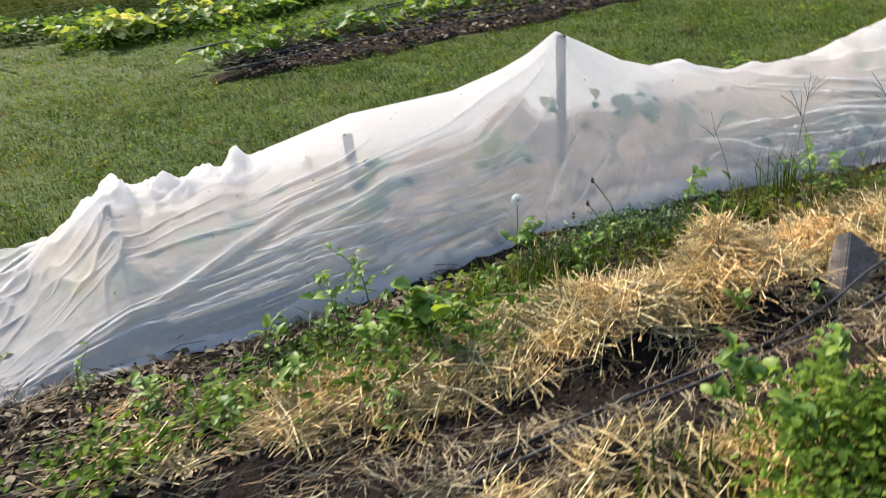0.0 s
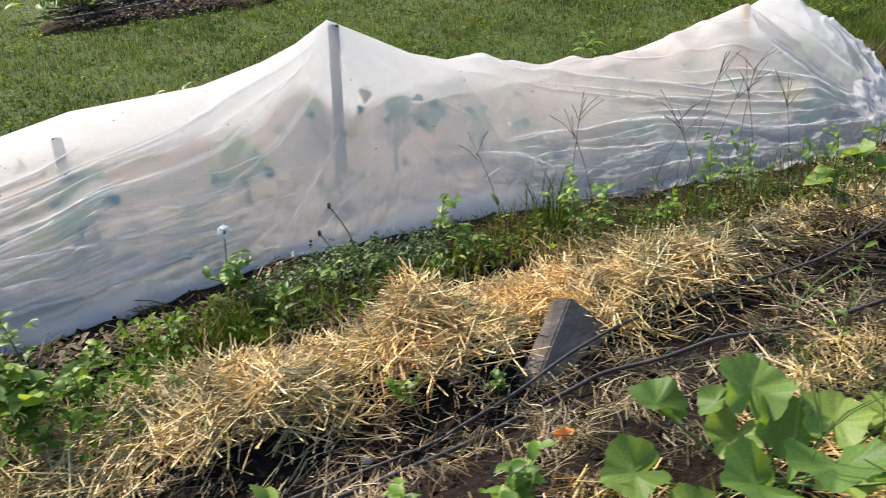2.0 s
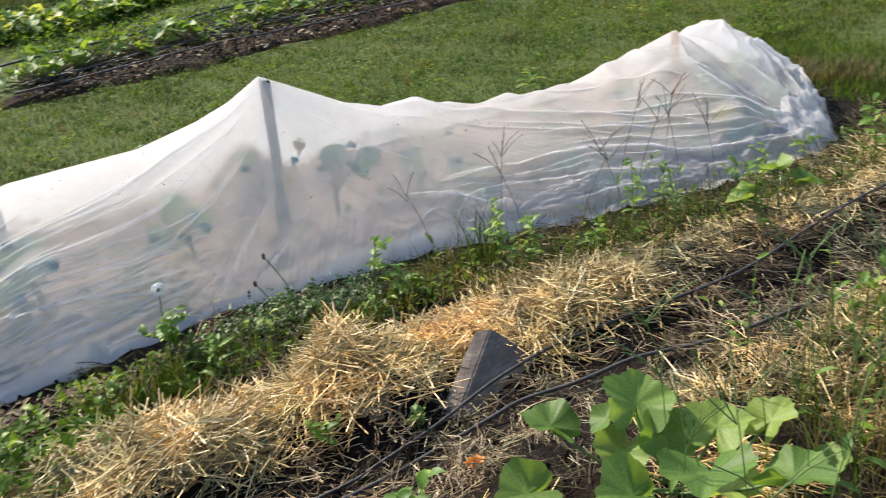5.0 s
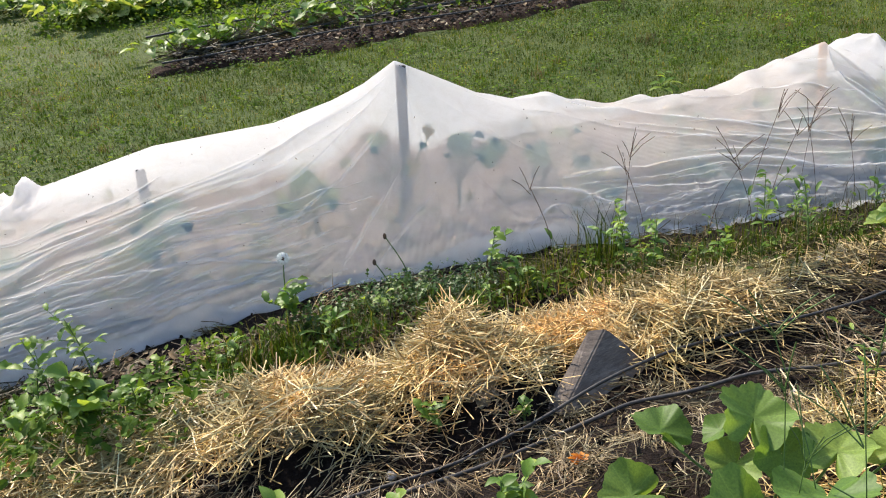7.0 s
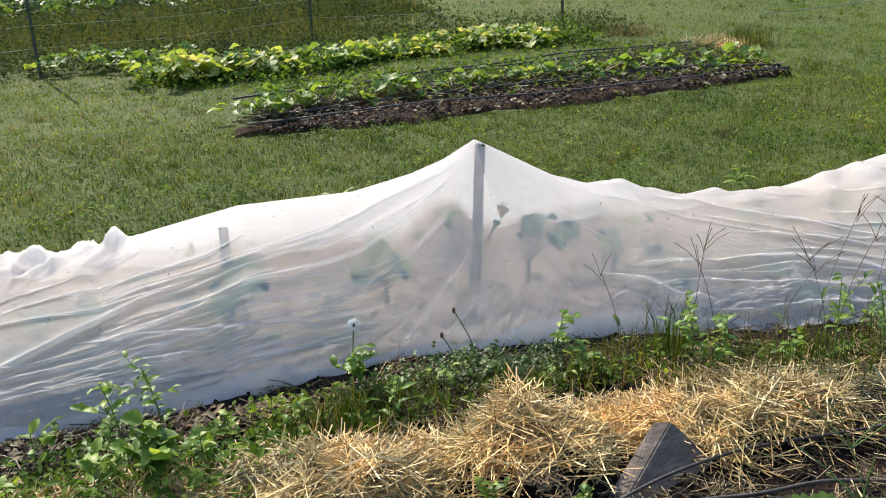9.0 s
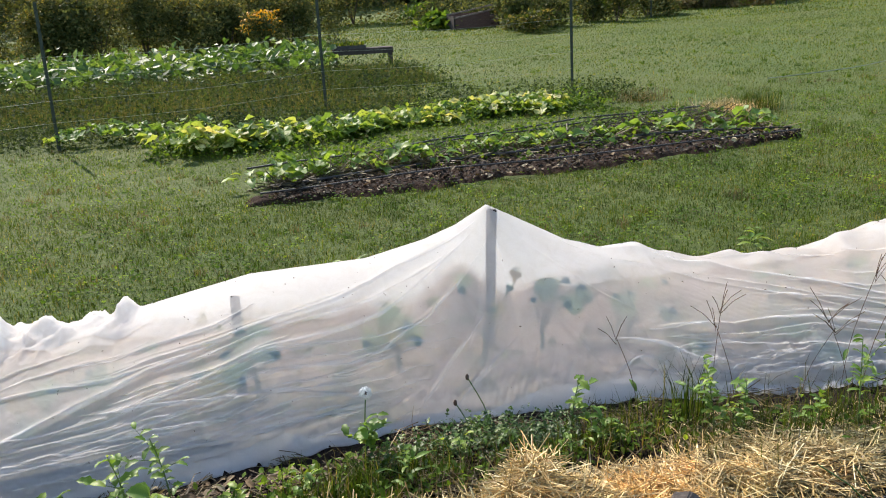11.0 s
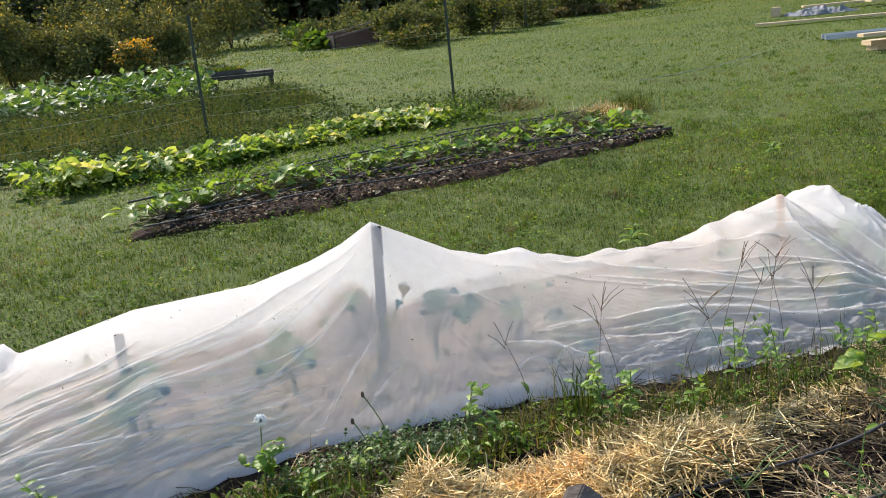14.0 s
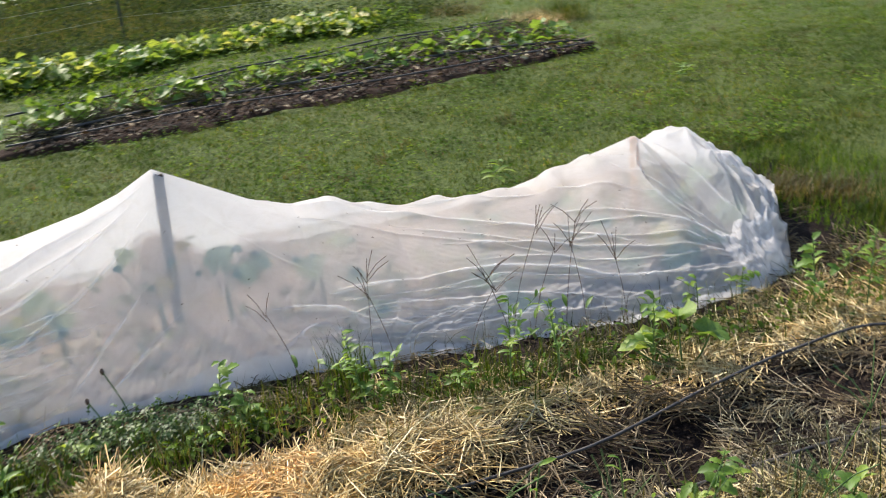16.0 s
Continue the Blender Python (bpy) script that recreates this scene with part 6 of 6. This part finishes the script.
def far_hose(line, shift, u0, u1, label, wob, r=0.009):
    pts = []
    for i in range(14):
        u = u0 + (u1 - u0) * i / 13
        v = float(table(line, u)) + shift + wob * math.sin(u * 2.7 + shift * 9)
        pts.append((*xy(u, v), far_z(u, v) + 0.03))
    ob = thing("drip_hose", label, "hose", group="drip hoses of the beds")
    part("tube", tube_mesh("tube", spline(pts, 60), r, M_TUBE, 6), ob)


far_hose(FAR_HOSE, 0.0, -1.0, 4.6, "black drip hose along bare dark soil", 0.03)
far_hose(FAR_MID, 0.02, -0.9, 4.6, "thick black drip hose beside young crop plants", 0.03, 0.014)
far_hose(FAR_BACK, 0.0, -1.1, 4.6, "black drip hose behind the crop row", 0.03, 0.011)
far_hose(FAR_BACK, -0.22, 0.2, 4.4, "black drip hose on the grass edge", 0.05)


def crop(u, v, h, spread, n, size, mesh, label, seed, category="crop plant", name="crop_plant", group="crops of the far bed", stalk=0.004):
    rg = random.Random(seed)
    x, y = xy(u, v)
    ob = thing(name, label, category, pose(x, y, float(land(x, y)) + 0.02), group=group)
    part("stem", tube_mesh("stem", [(0, 0, -0.02), (0.01, 0, h * 0.4), (rg.uniform(-0.03, 0.03), 0, h * 0.8)], stalk * 1.4, M_STEM, 5, stalk), ob)
    for i in range(n):
        a, r = rg.uniform(0, TAU), spread * math.sqrt(rg.uniform(0.02, 1))
        hh = h * rg.uniform(0.45, 1.0) * (1 - 0.45 * (r / spread) ** 2)
        kind = mesh if isinstance(mesh, str) else mesh[0 if rg.random() < mesh[2] else 1]
        part("leaf", LEAVES[kind], ob, m=aim((r * math.cos(a) * 1.2, r * math.sin(a) * 0.8, hh), math.degrees(a), rg.uniform(-35, 15), rg.uniform(-25, 25), size * rg.uniform(0.6, 1.2)))
    return ob


rg0 = random.Random(8)
for i in range(20):
    u = -1.0 + 5.4 * i / 19 + rg0.uniform(-0.12, 0.12)
    crop(u, float(table(FAR_MID, u)) + 0.22 + rg0.uniform(-0.12, 0.16), rg0.uniform(0.12, 0.27) * (1.3 if i < 3 else 1), 0.2, rg0.randint(7, 12), 0.15, "squash_far_a" if i % 3 else "weed_oval", "young green vine plant in a mulched row", 300 + i)
for i in range(26):
    u = -1.9 + 5.4 * i / 25 + rg0.uniform(-0.1, 0.1)
    yel = 0.64 if u < -0.2 or 0.4 < u < 2.4 else 0.42
    if -0.45 < u < 0.0 or 3.0 < u < 3.5:
        continue
    if 0.0 < u < 0.5:
        yel = 0.1
    if 2.6 < u:
        yel = 0.8
    crop(u, float(table([(-1.9, 6.95), (-0.8, 6.95), (0.0, 7.25), (0.7, 7.7), (1.4, 7.8), (3.0, 7.95), (4.5, 7.9)], u)) + rg0.uniform(-0.28, 0.32), rg0.uniform(0.14, 0.36) * (1.1 if u < 0 else 0.7), rg0.uniform(0.28, 0.46), rg0.randint(22, 32), 0.17, ("squash_far_y", "squash_far_a", yel),
         "sprawling squash plant with yellowing leaves" if yel > 0.5 else "sprawling squash plant with green leaves", 340 + i, "squash plant", "squash_vine", "squash row behind the far bed")
for i in range(8):
    u = -3.3 + 0.24 * i
    crop(u, 8.2 + rg0.uniform(-0.3, 0.3), 0.25, 0.3, 12, 0.15, "squash_far_a", "low green vine plant in rough grass", 380 + i, "vine plant", "vine_plant", "vines by the fence")


def far_leaves(name, n, fun, size, mat, label, category, seed, pitch=0.2):
    rg = np.random.default_rng(seed)
    u, v, up = fun(rg, n)
    x, y = xy(u, v)
    rots = frames_of(n, rg.uniform(0, TAU, n), rg.normal(pitch, 0.5, n), rg.normal(0, 0.5, n))
    thing(name, label, category, kind="stuff", me=soup(name, FLAT_V, FLAT_F, np.stack([x, y, land(x, y) + up], -1), rots, rg.uniform(*size, n), mat))


M_CROPROW = leafy("crop_row_leaves", [(0.0, (0.05, 0.11, 0.03)), (0.6, (0.1, 0.19, 0.05)), (1.0, (0.22, 0.32, 0.14))], 0.35, 0.5, True)
M_FARCROP = leafy("far_crop_leaves", [(0.0, (0.02376, 0.0432, 0.018)), (0.6, (0.04752, 0.0792, 0.0324)), (1.0, (0.08712, 0.1224, 0.0504))], 0.35, 0.8, True, 0.06)
far_leaves("fence_weeds", 14000, lambda rg, n: (rg.uniform(-5, 4.6, n), 8.9 + rg.normal(0, 0.6, n), np.abs(rg.normal(0, 0.13, n))), (0.025, 0.07), M_FARCROP, "rough green weeds along the wire fence", "weeds", 401)
far_leaves("row_weeds", 6000, lambda rg, n: (lambda u: (u, table([(-2.2, 6.95), (-0.8, 6.95), (0.0, 7.25), (0.7, 7.7), (1.4, 7.8), (3.0, 7.95), (4.0, 7.9)], u) + rg.normal(0, 0.3, n), np.abs(rg.normal(0, 0.1, n))))(rg.uniform(-2.2, 3.8, n)), (0.03, 0.09), M_WEEDI, "green weeds and low vines under the squash row", "weeds", 407)
far_leaves("bed_weeds", 5000, lambda rg, n: (rg.uniform(-0.9, 4.6, n), rg.uniform(4.5, 6.2, n) + rg.normal(0.0, 0.2, n), np.abs(rg.normal(0, 0.07, n))), (0.03, 0.08), M_WEEDI, "green weeds among the crop row", "weeds", 402)
far_leaves("far_crops", 8000, lambda rg, n: (rg.uniform(-9, 1.0, n), 19.4 + rg.normal(0, 1.3, n), np.abs(rg.normal(0.08, 0.2, n))), (0.14, 0.34), M_CROPROW, "distant leafy green crop rows", "crops", 403)
far_leaves("plot_weeds", 22000, lambda rg, n: (rg.uniform(-8, 2.6, n), 13.5 + rg.normal(0, 2.0, n), np.abs(rg.normal(0, 0.16, n))), (0.03, 0.1), M_FARCROP, "dull weedy plants in the fenced plot", "weeds", 404)
M_PLOTGRASS = leafy("plot_grass", [(0.0, (0.04368, 0.07098, 0.01856)), (0.6, (0.08736, 0.1092, 0.03249)), (1.0, (0.2075, 0.1747, 0.08354))], 0.35, 0.65, True, 0.12)
blades("plot_grass", lawn_patch(46, 60000, (-9, 2.6, 9.6, 17.0), lambda u, v: (u < 1.2 + 0.5 * np.sin(v * 2)) | (v > 12.5)), (0.08, 0.3), (0.006, 0.014), M_PLOTGRASS, "tall dull dry grass in the fenced plot", "grass", 56, 0.5, True)

for fx, fy, yaw in ((4.52, 6.08, 40),):
    thing("fallen_leaf", "bright yellow fallen leaf lying on the lawn", "leaf", pose(fx, fy, float(land(fx, fy)) + 0.05, 8, 12, yaw) @ Matrix.Diagonal((0.12, 0.12, 0.12, 1)), me=LEAVES["squash_far_y"])

# heap of straw at the end of the far bed
for i, (u, v, hh) in enumerate([(4.95, 6.6, 0.2), (5.4, 6.7, 0.25), (4.5, 8.2, 0.25)]):
    tuft(u, v, 420 if i else 900, hh * 1.1, M_STRAW if i == 0 else M_DRYGRASS if i != 1 else M_GRASS, "heap of dry straw and grass at the bed end" if i != 1 else "coarse grey-green grass clump at the bed end", 410 + i, 0.2, 1.15, "straw_heap" if i != 1 else "grass_tuft")

# ---------------------------------------------------------------- fence
POSTS = [(-9.3, 7.6), (-5.59, 10.41), (-3.02, 13.35), (0.59, 15.36)]
FAR_POSTS = [(2.86, 36.7), (8.55, 40.7), (-4.9, 39.0)]


def fence_post(x, y, h, label):
    ob = thing("fence_post", label, "fence post", pose(x, y, float(land(x, y)) - 0.05), group="steel posts of the wire fence")
    bm = bmesh.new()
    prof = [(-0.022, 0), (0.022, 0), (0.022, 0.006), (0.004, 0.006), (0.004, 0.032), (-0.004, 0.032), (-0.004, 0.006), (-0.022, 0.006)]
    lo, hi = [bm.verts.new((px, py, 0)) for px, py in prof], [bm.verts.new((px, py, h)) for px, py in prof]
    for i in range(8):
        bm.faces.new((lo[i], lo[(i + 1) % 8], hi[(i + 1) % 8], hi[i]))
    bm.faces.new(hi)
    bmesh.ops.recalc_face_normals(bm, faces=bm.faces)
    part("bar", bm_mesh("bar", bm, M_STEEL), ob)
    stud = box_mesh("stud", 0.02, 0.014, 0.02, M_STEEL, 0.002)
    for k in range(8):
        part("stud", stud, ob, m=pose(0, -0.006, 0.2 + k * (h - 0.3) / 7))
    return ob


for x, y in POSTS:
    fence_post(x, y, 1.85, "dark green steel fence post with wires")
for x, y in FAR_POSTS:
    fence_post(x, y, 1.8, "thin dark fence post far off in the field")
for (xa, ya), (xb, yb) in zip(POSTS, POSTS[1:] + [(3.2, 17.6)]):
    if (xa, ya) == POSTS[-1]:
        break
    for hgt in (0.35, 0.62, 0.9, 1.15):
        za, zb = float(land(xa, ya)) + hgt, float(land(xb, yb)) + hgt
        pts = spline([(xa, ya, za), ((xa + xb) / 2, (ya + yb) / 2, (za + zb) / 2 - 0.05), (xb, yb, zb)], 14)
        thing("fence_wire", "thin pale wire strung between steel posts", "wire", group="wires of the fence", me=tube_mesh("fence_wire", pts, 0.0022, M_WIRE, 4))

# pale rope on the lawn
rp = [(3.63, 15.17), (4.3, 15.6), (5.2, 16.4), (5.9, 17.3), (6.59, 18.29)]
rope = thing("rope", "pale thin rope lying across the lawn", "rope")
part("cord", tube_mesh("cord", spline([(x, y, float(land(x, y)) + 0.06) for x, y in rp], 24), 0.008, M_WIRE, 5), rope)

# ---------------------------------------------------------------- far things


def plank(x, y, z, yaw, length, wide, thick, label, mat=None, pitch=0.0, group="loose lumber on the lawn"):
    ob = thing("plank", label, "plank", pose(x, y, z, 0, pitch, yaw), group=group)
    part("board", box_mesh("board", length, wide, thick, mat or M_LUMBER, 0.004), ob)
    return ob


def lz(x, y, up):
    return float(land(x, y)) + up


for k, (dx, dy, ln, wd, th, up, yaw) in enumerate([(0, 0, 0.25, 0.14, 0.09, 0.045, 20), (0.0, 0.02, 0.3, 0.16, 0.09, 0.136, 8)]):
    plank(8.42 + dx, 17.3 + dy, lz(8.4, 17.3, up), yaw, ln * 2.2, wd * 2, th, "short tan timber offcut under a beam")
plank(10.2, 16.75, lz(10.2, 16.75, 0.25), 4, 3.8, 0.14, 0.17, "thick tan timber beam resting on offcuts")
plank(10.2, 17.05, lz(10.2, 17.05, 0.30), 5, 4.8, 0.24, 0.06, "tan board lying beside a beam")
plank(11.6, 16.9, lz(11.6, 16.9, 0.045), 10, 0.7, 0.24, 0.09, "short tan timber block on the grass")
plank(10.6, 25.2, lz(10.6, 25.2, 0.08), -14, 4.2, 0.3, 0.05, "long pale board lying on the lawn")
for k, (x, y, yaw, ln) in enumerate([(12.8, 30.5, -8, 2.6), (14.3, 29.6, 6, 2.4), (15.4, 30.6, -4, 2.6), (15.0, 28.0, 12, 2.2), (16.6, 29.5, -3, 2.4), (17.4, 27.9, 5, 2.2)]):
    plank(x, y, lz(x, y, 0.16 + 0.02 * (k % 2)), yaw, ln, 0.4, 0.06, "pale fresh board laid out on the grass")
for k in range(2):
    x, y = 9.2 + 0.05 * k, 19.4 + 0.34 * k
    lad = thing("ladder_rail", "grey metal ladder rail lying in grass", "ladder", pose(x + 0.7, y, lz(x, y, 0.12), 0, 0, 3))
    part("rail", box_mesh("rail", 3.6, 0.05, 0.10, M_ALU, 0.006), lad)
bm = bmesh.new()
bmesh.ops.create_grid(bm, x_segments=22, y_segments=12, size=1)
for q in bm.verts:
    q.co = Vector((q.co.x * 1.0, q.co.y * 0.7, max(0.0, 0.2 * noise.noise(q.co * 2.3) + 0.12 + 0.12 * noise.noise(q.co * 6)) * (1 - max(abs(q.co.x), abs(q.co.y)) ** 4)))
thing("grey_tarp", "crumpled grey tarpaulin heap among boards", "tarp", pose(11.6, 29.3, lz(11.6, 29.3, 0.0), 0, 0, 10), me=bm_mesh("grey_tarp", bm, M_GREYSTUFF))
plank(10.4, 29.8, lz(10.4, 29.8, 0.14), 70, 0.5, 0.26, 0.28, "short pale timber block on end")


def low_table():
    x, y = -4.8, 22.2
    ob = thing("low_table", "low dark wooden plant bench with trays", "bench", pose(x, y, float(land(x, y)), 0, 0, 16))
    for k in range(4):
        part("slat", box_mesh("slat", 1.5, 0.14, 0.04, M_DARKWOOD, 0.004, (0, -0.24 + 0.16 * k, 0.38)), ob)
    part("apron", box_mesh("apron", 1.5, 0.03, 0.12, M_DARKWOOD, 0.004, (0, -0.33, 0.32)), ob)
    for sx_ in (-0.68, 0.68):
        for sy_ in (-0.27, 0.27):
            part("leg", box_mesh("leg", 0.09, 0.09, 0.38, M_DARKWOOD, 0.004, (sx_, sy_, 0.18)), ob)
    tray = thing("seed_tray", "black tray of yellow-green seedlings on a bench", "tray", pose(x - 0.3, y - 0.09, float(land(x, y)) + 0.401, 0, 0, 16))
    part("tray", box_mesh("tray", 0.8, 0.45, 0.07, M_TUBE, 0.006, (0, 0, 0.036)), tray)
    rg = np.random.default_rng(5)
    n = 500
    rots = frames_of(n, rg.uniform(0, TAU, n), rg.uniform(0.4, 1.5, n), rg.uniform(0, 1, n))
    part("sprout", soup("sprout", LEAF_V, LEAF_F, np.stack([rg.uniform(-0.36, 0.36, n), rg.uniform(-0.2, 0.2, n), np.full(n, 0.07)], -1), rots, rg.uniform(0.04, 0.11, n), M_GRASSFAR), tray)


low_table()


M_REDWOOD = surface("brown_board", [(0.3, (0.06, 0.035, 0.025)), (0.7, (0.17, 0.1, 0.075))], 5, 0.85, 30, 0.004, 0.6, stretch=(1, 7, 7))


def cold_frame():
    x, y = -4.0, 36.0
    ob = thing("cold_frame", "weathered brown wooden cold frame with raised lid", "cold frame", pose(x, y, float(land(x, y)), 0, 0, 30))
    for sx_ in (-1.15, 1.15):
        part("side_panel", box_mesh("side_panel", 0.06, 0.8, 0.5, M_DARKWOOD, 0.005, (sx_ * 0.8, 0, 0.25)), ob)
    for k in range(3):
        part("front_board", box_mesh("front_board", 1.78, 0.05, 0.12, M_REDWOOD, 0.005, (0, -0.4, 0.09 + 0.15 * k)), ob)
    part("back_board", box_mesh("back_board", 1.78, 0.05, 0.6, M_REDWOOD, 0.005, (0, 0.4, 0.3)), ob)
    lid = part("lid", box_mesh("lid", 2.0, 0.06, 0.06, M_GREYWOOD, 0.005), ob, m=pose(0.05, -0.42, 0.58, 0, -9, 0))
    part("lid_bar", box_mesh("lid_bar", 2.0, 0.06, 0.06, M_GREYWOOD, 0.005), lid, m=pose(0, 0.8, 0.12))


cold_frame()


def shrub(x, y, h, w, n, size, mat, label, seed, name="shrub", trunk=True, gold=0, rod=0):
    """A bush: several limbs and many leaves in uneven clumps."""
    rg = np.random.default_rng(seed)
    z = float(land(x, y))
    ob = thing(name, label, name, pose(x, y, z), group=name + "s")
    limbs = 5
    tips = []
    for k in range(limbs):
        a = TAU * k / limbs + rg.uniform(-0.5, 0.5)
        tip = np.array([math.cos(a) * w * rg.uniform(0.2, 0.6), math.sin(a) * w * rg.uniform(0.2, 0.6), h * rg.uniform(0.6, 0.95)])
        tips.append(tip)
        part("limb", tube_mesh("limb", [(0, 0, -0.05), tuple(tip * 0.5 + [0, 0, 0.05 * h]), tuple(tip)], 0.012 * h, M_BARK, 5, 0.003 * h), ob)
    cl = 16
    cen = np.stack([rg.normal(0, 0.5, cl) * w, rg.normal(0, 0.5, cl) * w, h * rg.uniform(0.12, 0.9, cl)], -1)
    cen[:limbs] = tips
    cen[:, 2] *= np.clip(1.15 - 0.45 * (np.hypot(cen[:, 0], cen[:, 1]) / w) ** 2, 0.3, 1)
    c = cen[rg.integers(0, cl, n)]
    p = c + rg.normal(0, 1, (n, 3)) * np.array([0.2 * w, 0.2 * w, 0.13 * h])
    p[:, 2] = np.abs(p[:, 2])
    rots = frames_of(n, rg.uniform(0, TAU, n), rg.normal(0.1, 0.6, n), rg.normal(0, 0.7, n))
    part("crown", soup("crown", FLAT_V, FLAT_F, p, rots, rg.uniform(*size, n), mat), ob)
    if rod:
        k = rg.integers(0, 3, rod)
        q = cen[np.argsort(-cen[:, 2])[:3]][k] + rg.normal(0, 1, (rod, 3)) * np.array([0.12 * w, 0.12 * w, 0.1 * h]) + [0, 0, 0.1 * h]
        part("blossom", soup("blossom", FLAT_V, FLAT_F, q, rots[:rod], rg.uniform(0.06, 0.14, rod), M_GOLDENROD), ob, "dull yellow flower plumes")["kind"] = "stuff"
    if gold:
        k = rg.integers(0, n, gold)
        q = p[k] + rg.normal(0, 0.05, (gold, 3))
        q[:, 2] = h * rg.uniform(0.55, 1.05, gold)
        part("blossom", soup("blossom", FLAT_V, FLAT_F, q, rots[k], rg.uniform(0.07, 0.15, gold), M_GOLD), ob, "orange-yellow flower heads")["kind"] = "stuff"
    return ob


rs = random.Random(44)
for i in range(17):
    t = i / 16
    x, y = -21 + 11.2 * t + rs.uniform(-0.7, 0.7), 22.5 + 9.5 * t + rs.uniform(-0.8, 0.8)
    shrub(x, y, rs.uniform(1.4, 2.4), rs.uniform(1.0, 1.5), 5000, (0.06, 0.16), M_BUSH, "dense olive-green wild shrub with yellow flower tips at the garden edge", 500 + i, rod=140)
shrub(-9.6, 28.0, 1.25, 0.7, 1200, (0.08, 0.2), M_BUSH, "bush of orange-yellow daisy-like flowers", 530, "flowering_bush", gold=420)
for i in range(14):
    x, y = -26 + 2.2 * i + rs.uniform(-0.8, 0.8), 33 + 1.5 * i + rs.uniform(-1, 1)
    if x < -9.5:
        shrub(x, y, rs.uniform(2.2, 3.6), rs.uniform(1.4, 2.0), 2600, (0.1, 0.24), M_BUSH, "tall dark wild shrub before the woods", 550 + i)
for i in range(18):
    x, y = -7.2 + 0.95 * i + rs.uniform(-0.6, 0.6), 40.0 + rs.uniform(-1.0, 2.5) + 0.28 * i
    shrub(x, y, rs.uniform(0.7, 1.5), rs.uniform(0.8, 1.2), 900, (0.1, 0.22), M_BUSH if i % 3 else M_WEEDI, "mixed overgrown plants in a far garden plot", 580 + i, "garden_plant")
shrub(-5.6, 36.5, 0.55, 0.7, 400, (0.2, 0.4), M_WEEDI, "large-leaved green plant beside the cold frame", 600, "garden_plant")
for i in range(24):
    t = rs.uniform(0, 1)
    x = -7.5 + 16 * t + rs.uniform(-0.5, 0.5)
    front = float(np.interp(x, [-8, -4, -1.3, 2.8, 9], [42.5, 37.2, 31.5, 37.5, 43.5]))
    shrub(x, front + rs.uniform(0, 4), rs.uniform(0.7, 1.5), rs.uniform(0.5, 0.9), 900, (0.09, 0.2), (M_BUSH, M_BUSH, M_PLOTGRASS)[i % 3], "overgrown flowering plants in a far garden plot", 640 + i, "garden_plant")
for i in range(5):
    x, y = 3.6 + 1.0 * i, 41.2 + 0.3 * i
    shrub(x, y, 0.4, 0.5, 300, (0.12, 0.25), M_DRYGRASS, "withering yellowed plants in a far bed", 610 + i, "withered_plant")


def tree(x, y, h, seed):
    rg = np.random.default_rng(seed)
    z = float(land(x, y))
    ob = thing("tree", "dark leafy tree at the wood's edge", "tree", pose(x, y, z), group="trees of the wood's edge")
    part("trunk", tube_mesh("trunk", [(0, 0, -0.1), (0.1, 0.05, h * 0.3), (-0.1, 0, h * 0.6), (0.05, 0.05, h * 0.9)], 0.022 * h, M_BARK, 7, 0.004 * h), ob)
    cl = 22
    cen = np.stack([rg.normal(0, 0.17, cl) * h, rg.normal(0, 0.17, cl) * h, h * rg.uniform(0.12, 0.95, cl)], -1)
    for k in range(6):
        b = np.array([0, 0, h * (0.25 + 0.1 * k)])
        part("limb", tube_mesh("limb", [tuple(b), tuple((b + cen[k]) / 2 + [0, 0, 0.03 * h]), tuple(cen[k])], 0.008 * h, M_BARK, 5, 0.002 * h), ob)
    n = 1800
    p = cen[rg.integers(0, cl, n)] + rg.normal(0, 1, (n, 3)) * 0.06 * h
    p[:, 2] = np.abs(p[:, 2])
    rots = frames_of(n, rg.uniform(0, TAU, n), rg.normal(0, 0.6, n), rg.normal(0, 0.7, n))
    part("crown", soup("crown", FLAT_V, FLAT_F, p, rots, rg.uniform(0.3, 0.7, n), M_WOODS), ob)


for i in range(34):
    x = -62 + 3.6 * i + rs.uniform(-1.4, 1.4)
    tree(x, 62 + 0.1 * abs(x) + rs.uniform(-4, 6), rs.uniform(8, 13), 700 + i)
for i in range(9):
    tree(-34 - rs.uniform(0, 5), 12 + 5.5 * i + rs.uniform(-1.5, 1.5), rs.uniform(8, 12), 760 + i)
far_leaves("woods", 42000, lambda rg, n: ((lambda x, y: (*to_uv(x, y), np.abs(rg.normal(2.5, 3.5, n))))(rg.uniform(-70, 70, n), 69 + rg.normal(0, 3, n))), (0.6, 1.3), M_WOODS, "dark distant woodland undergrowth", "woods", 405)
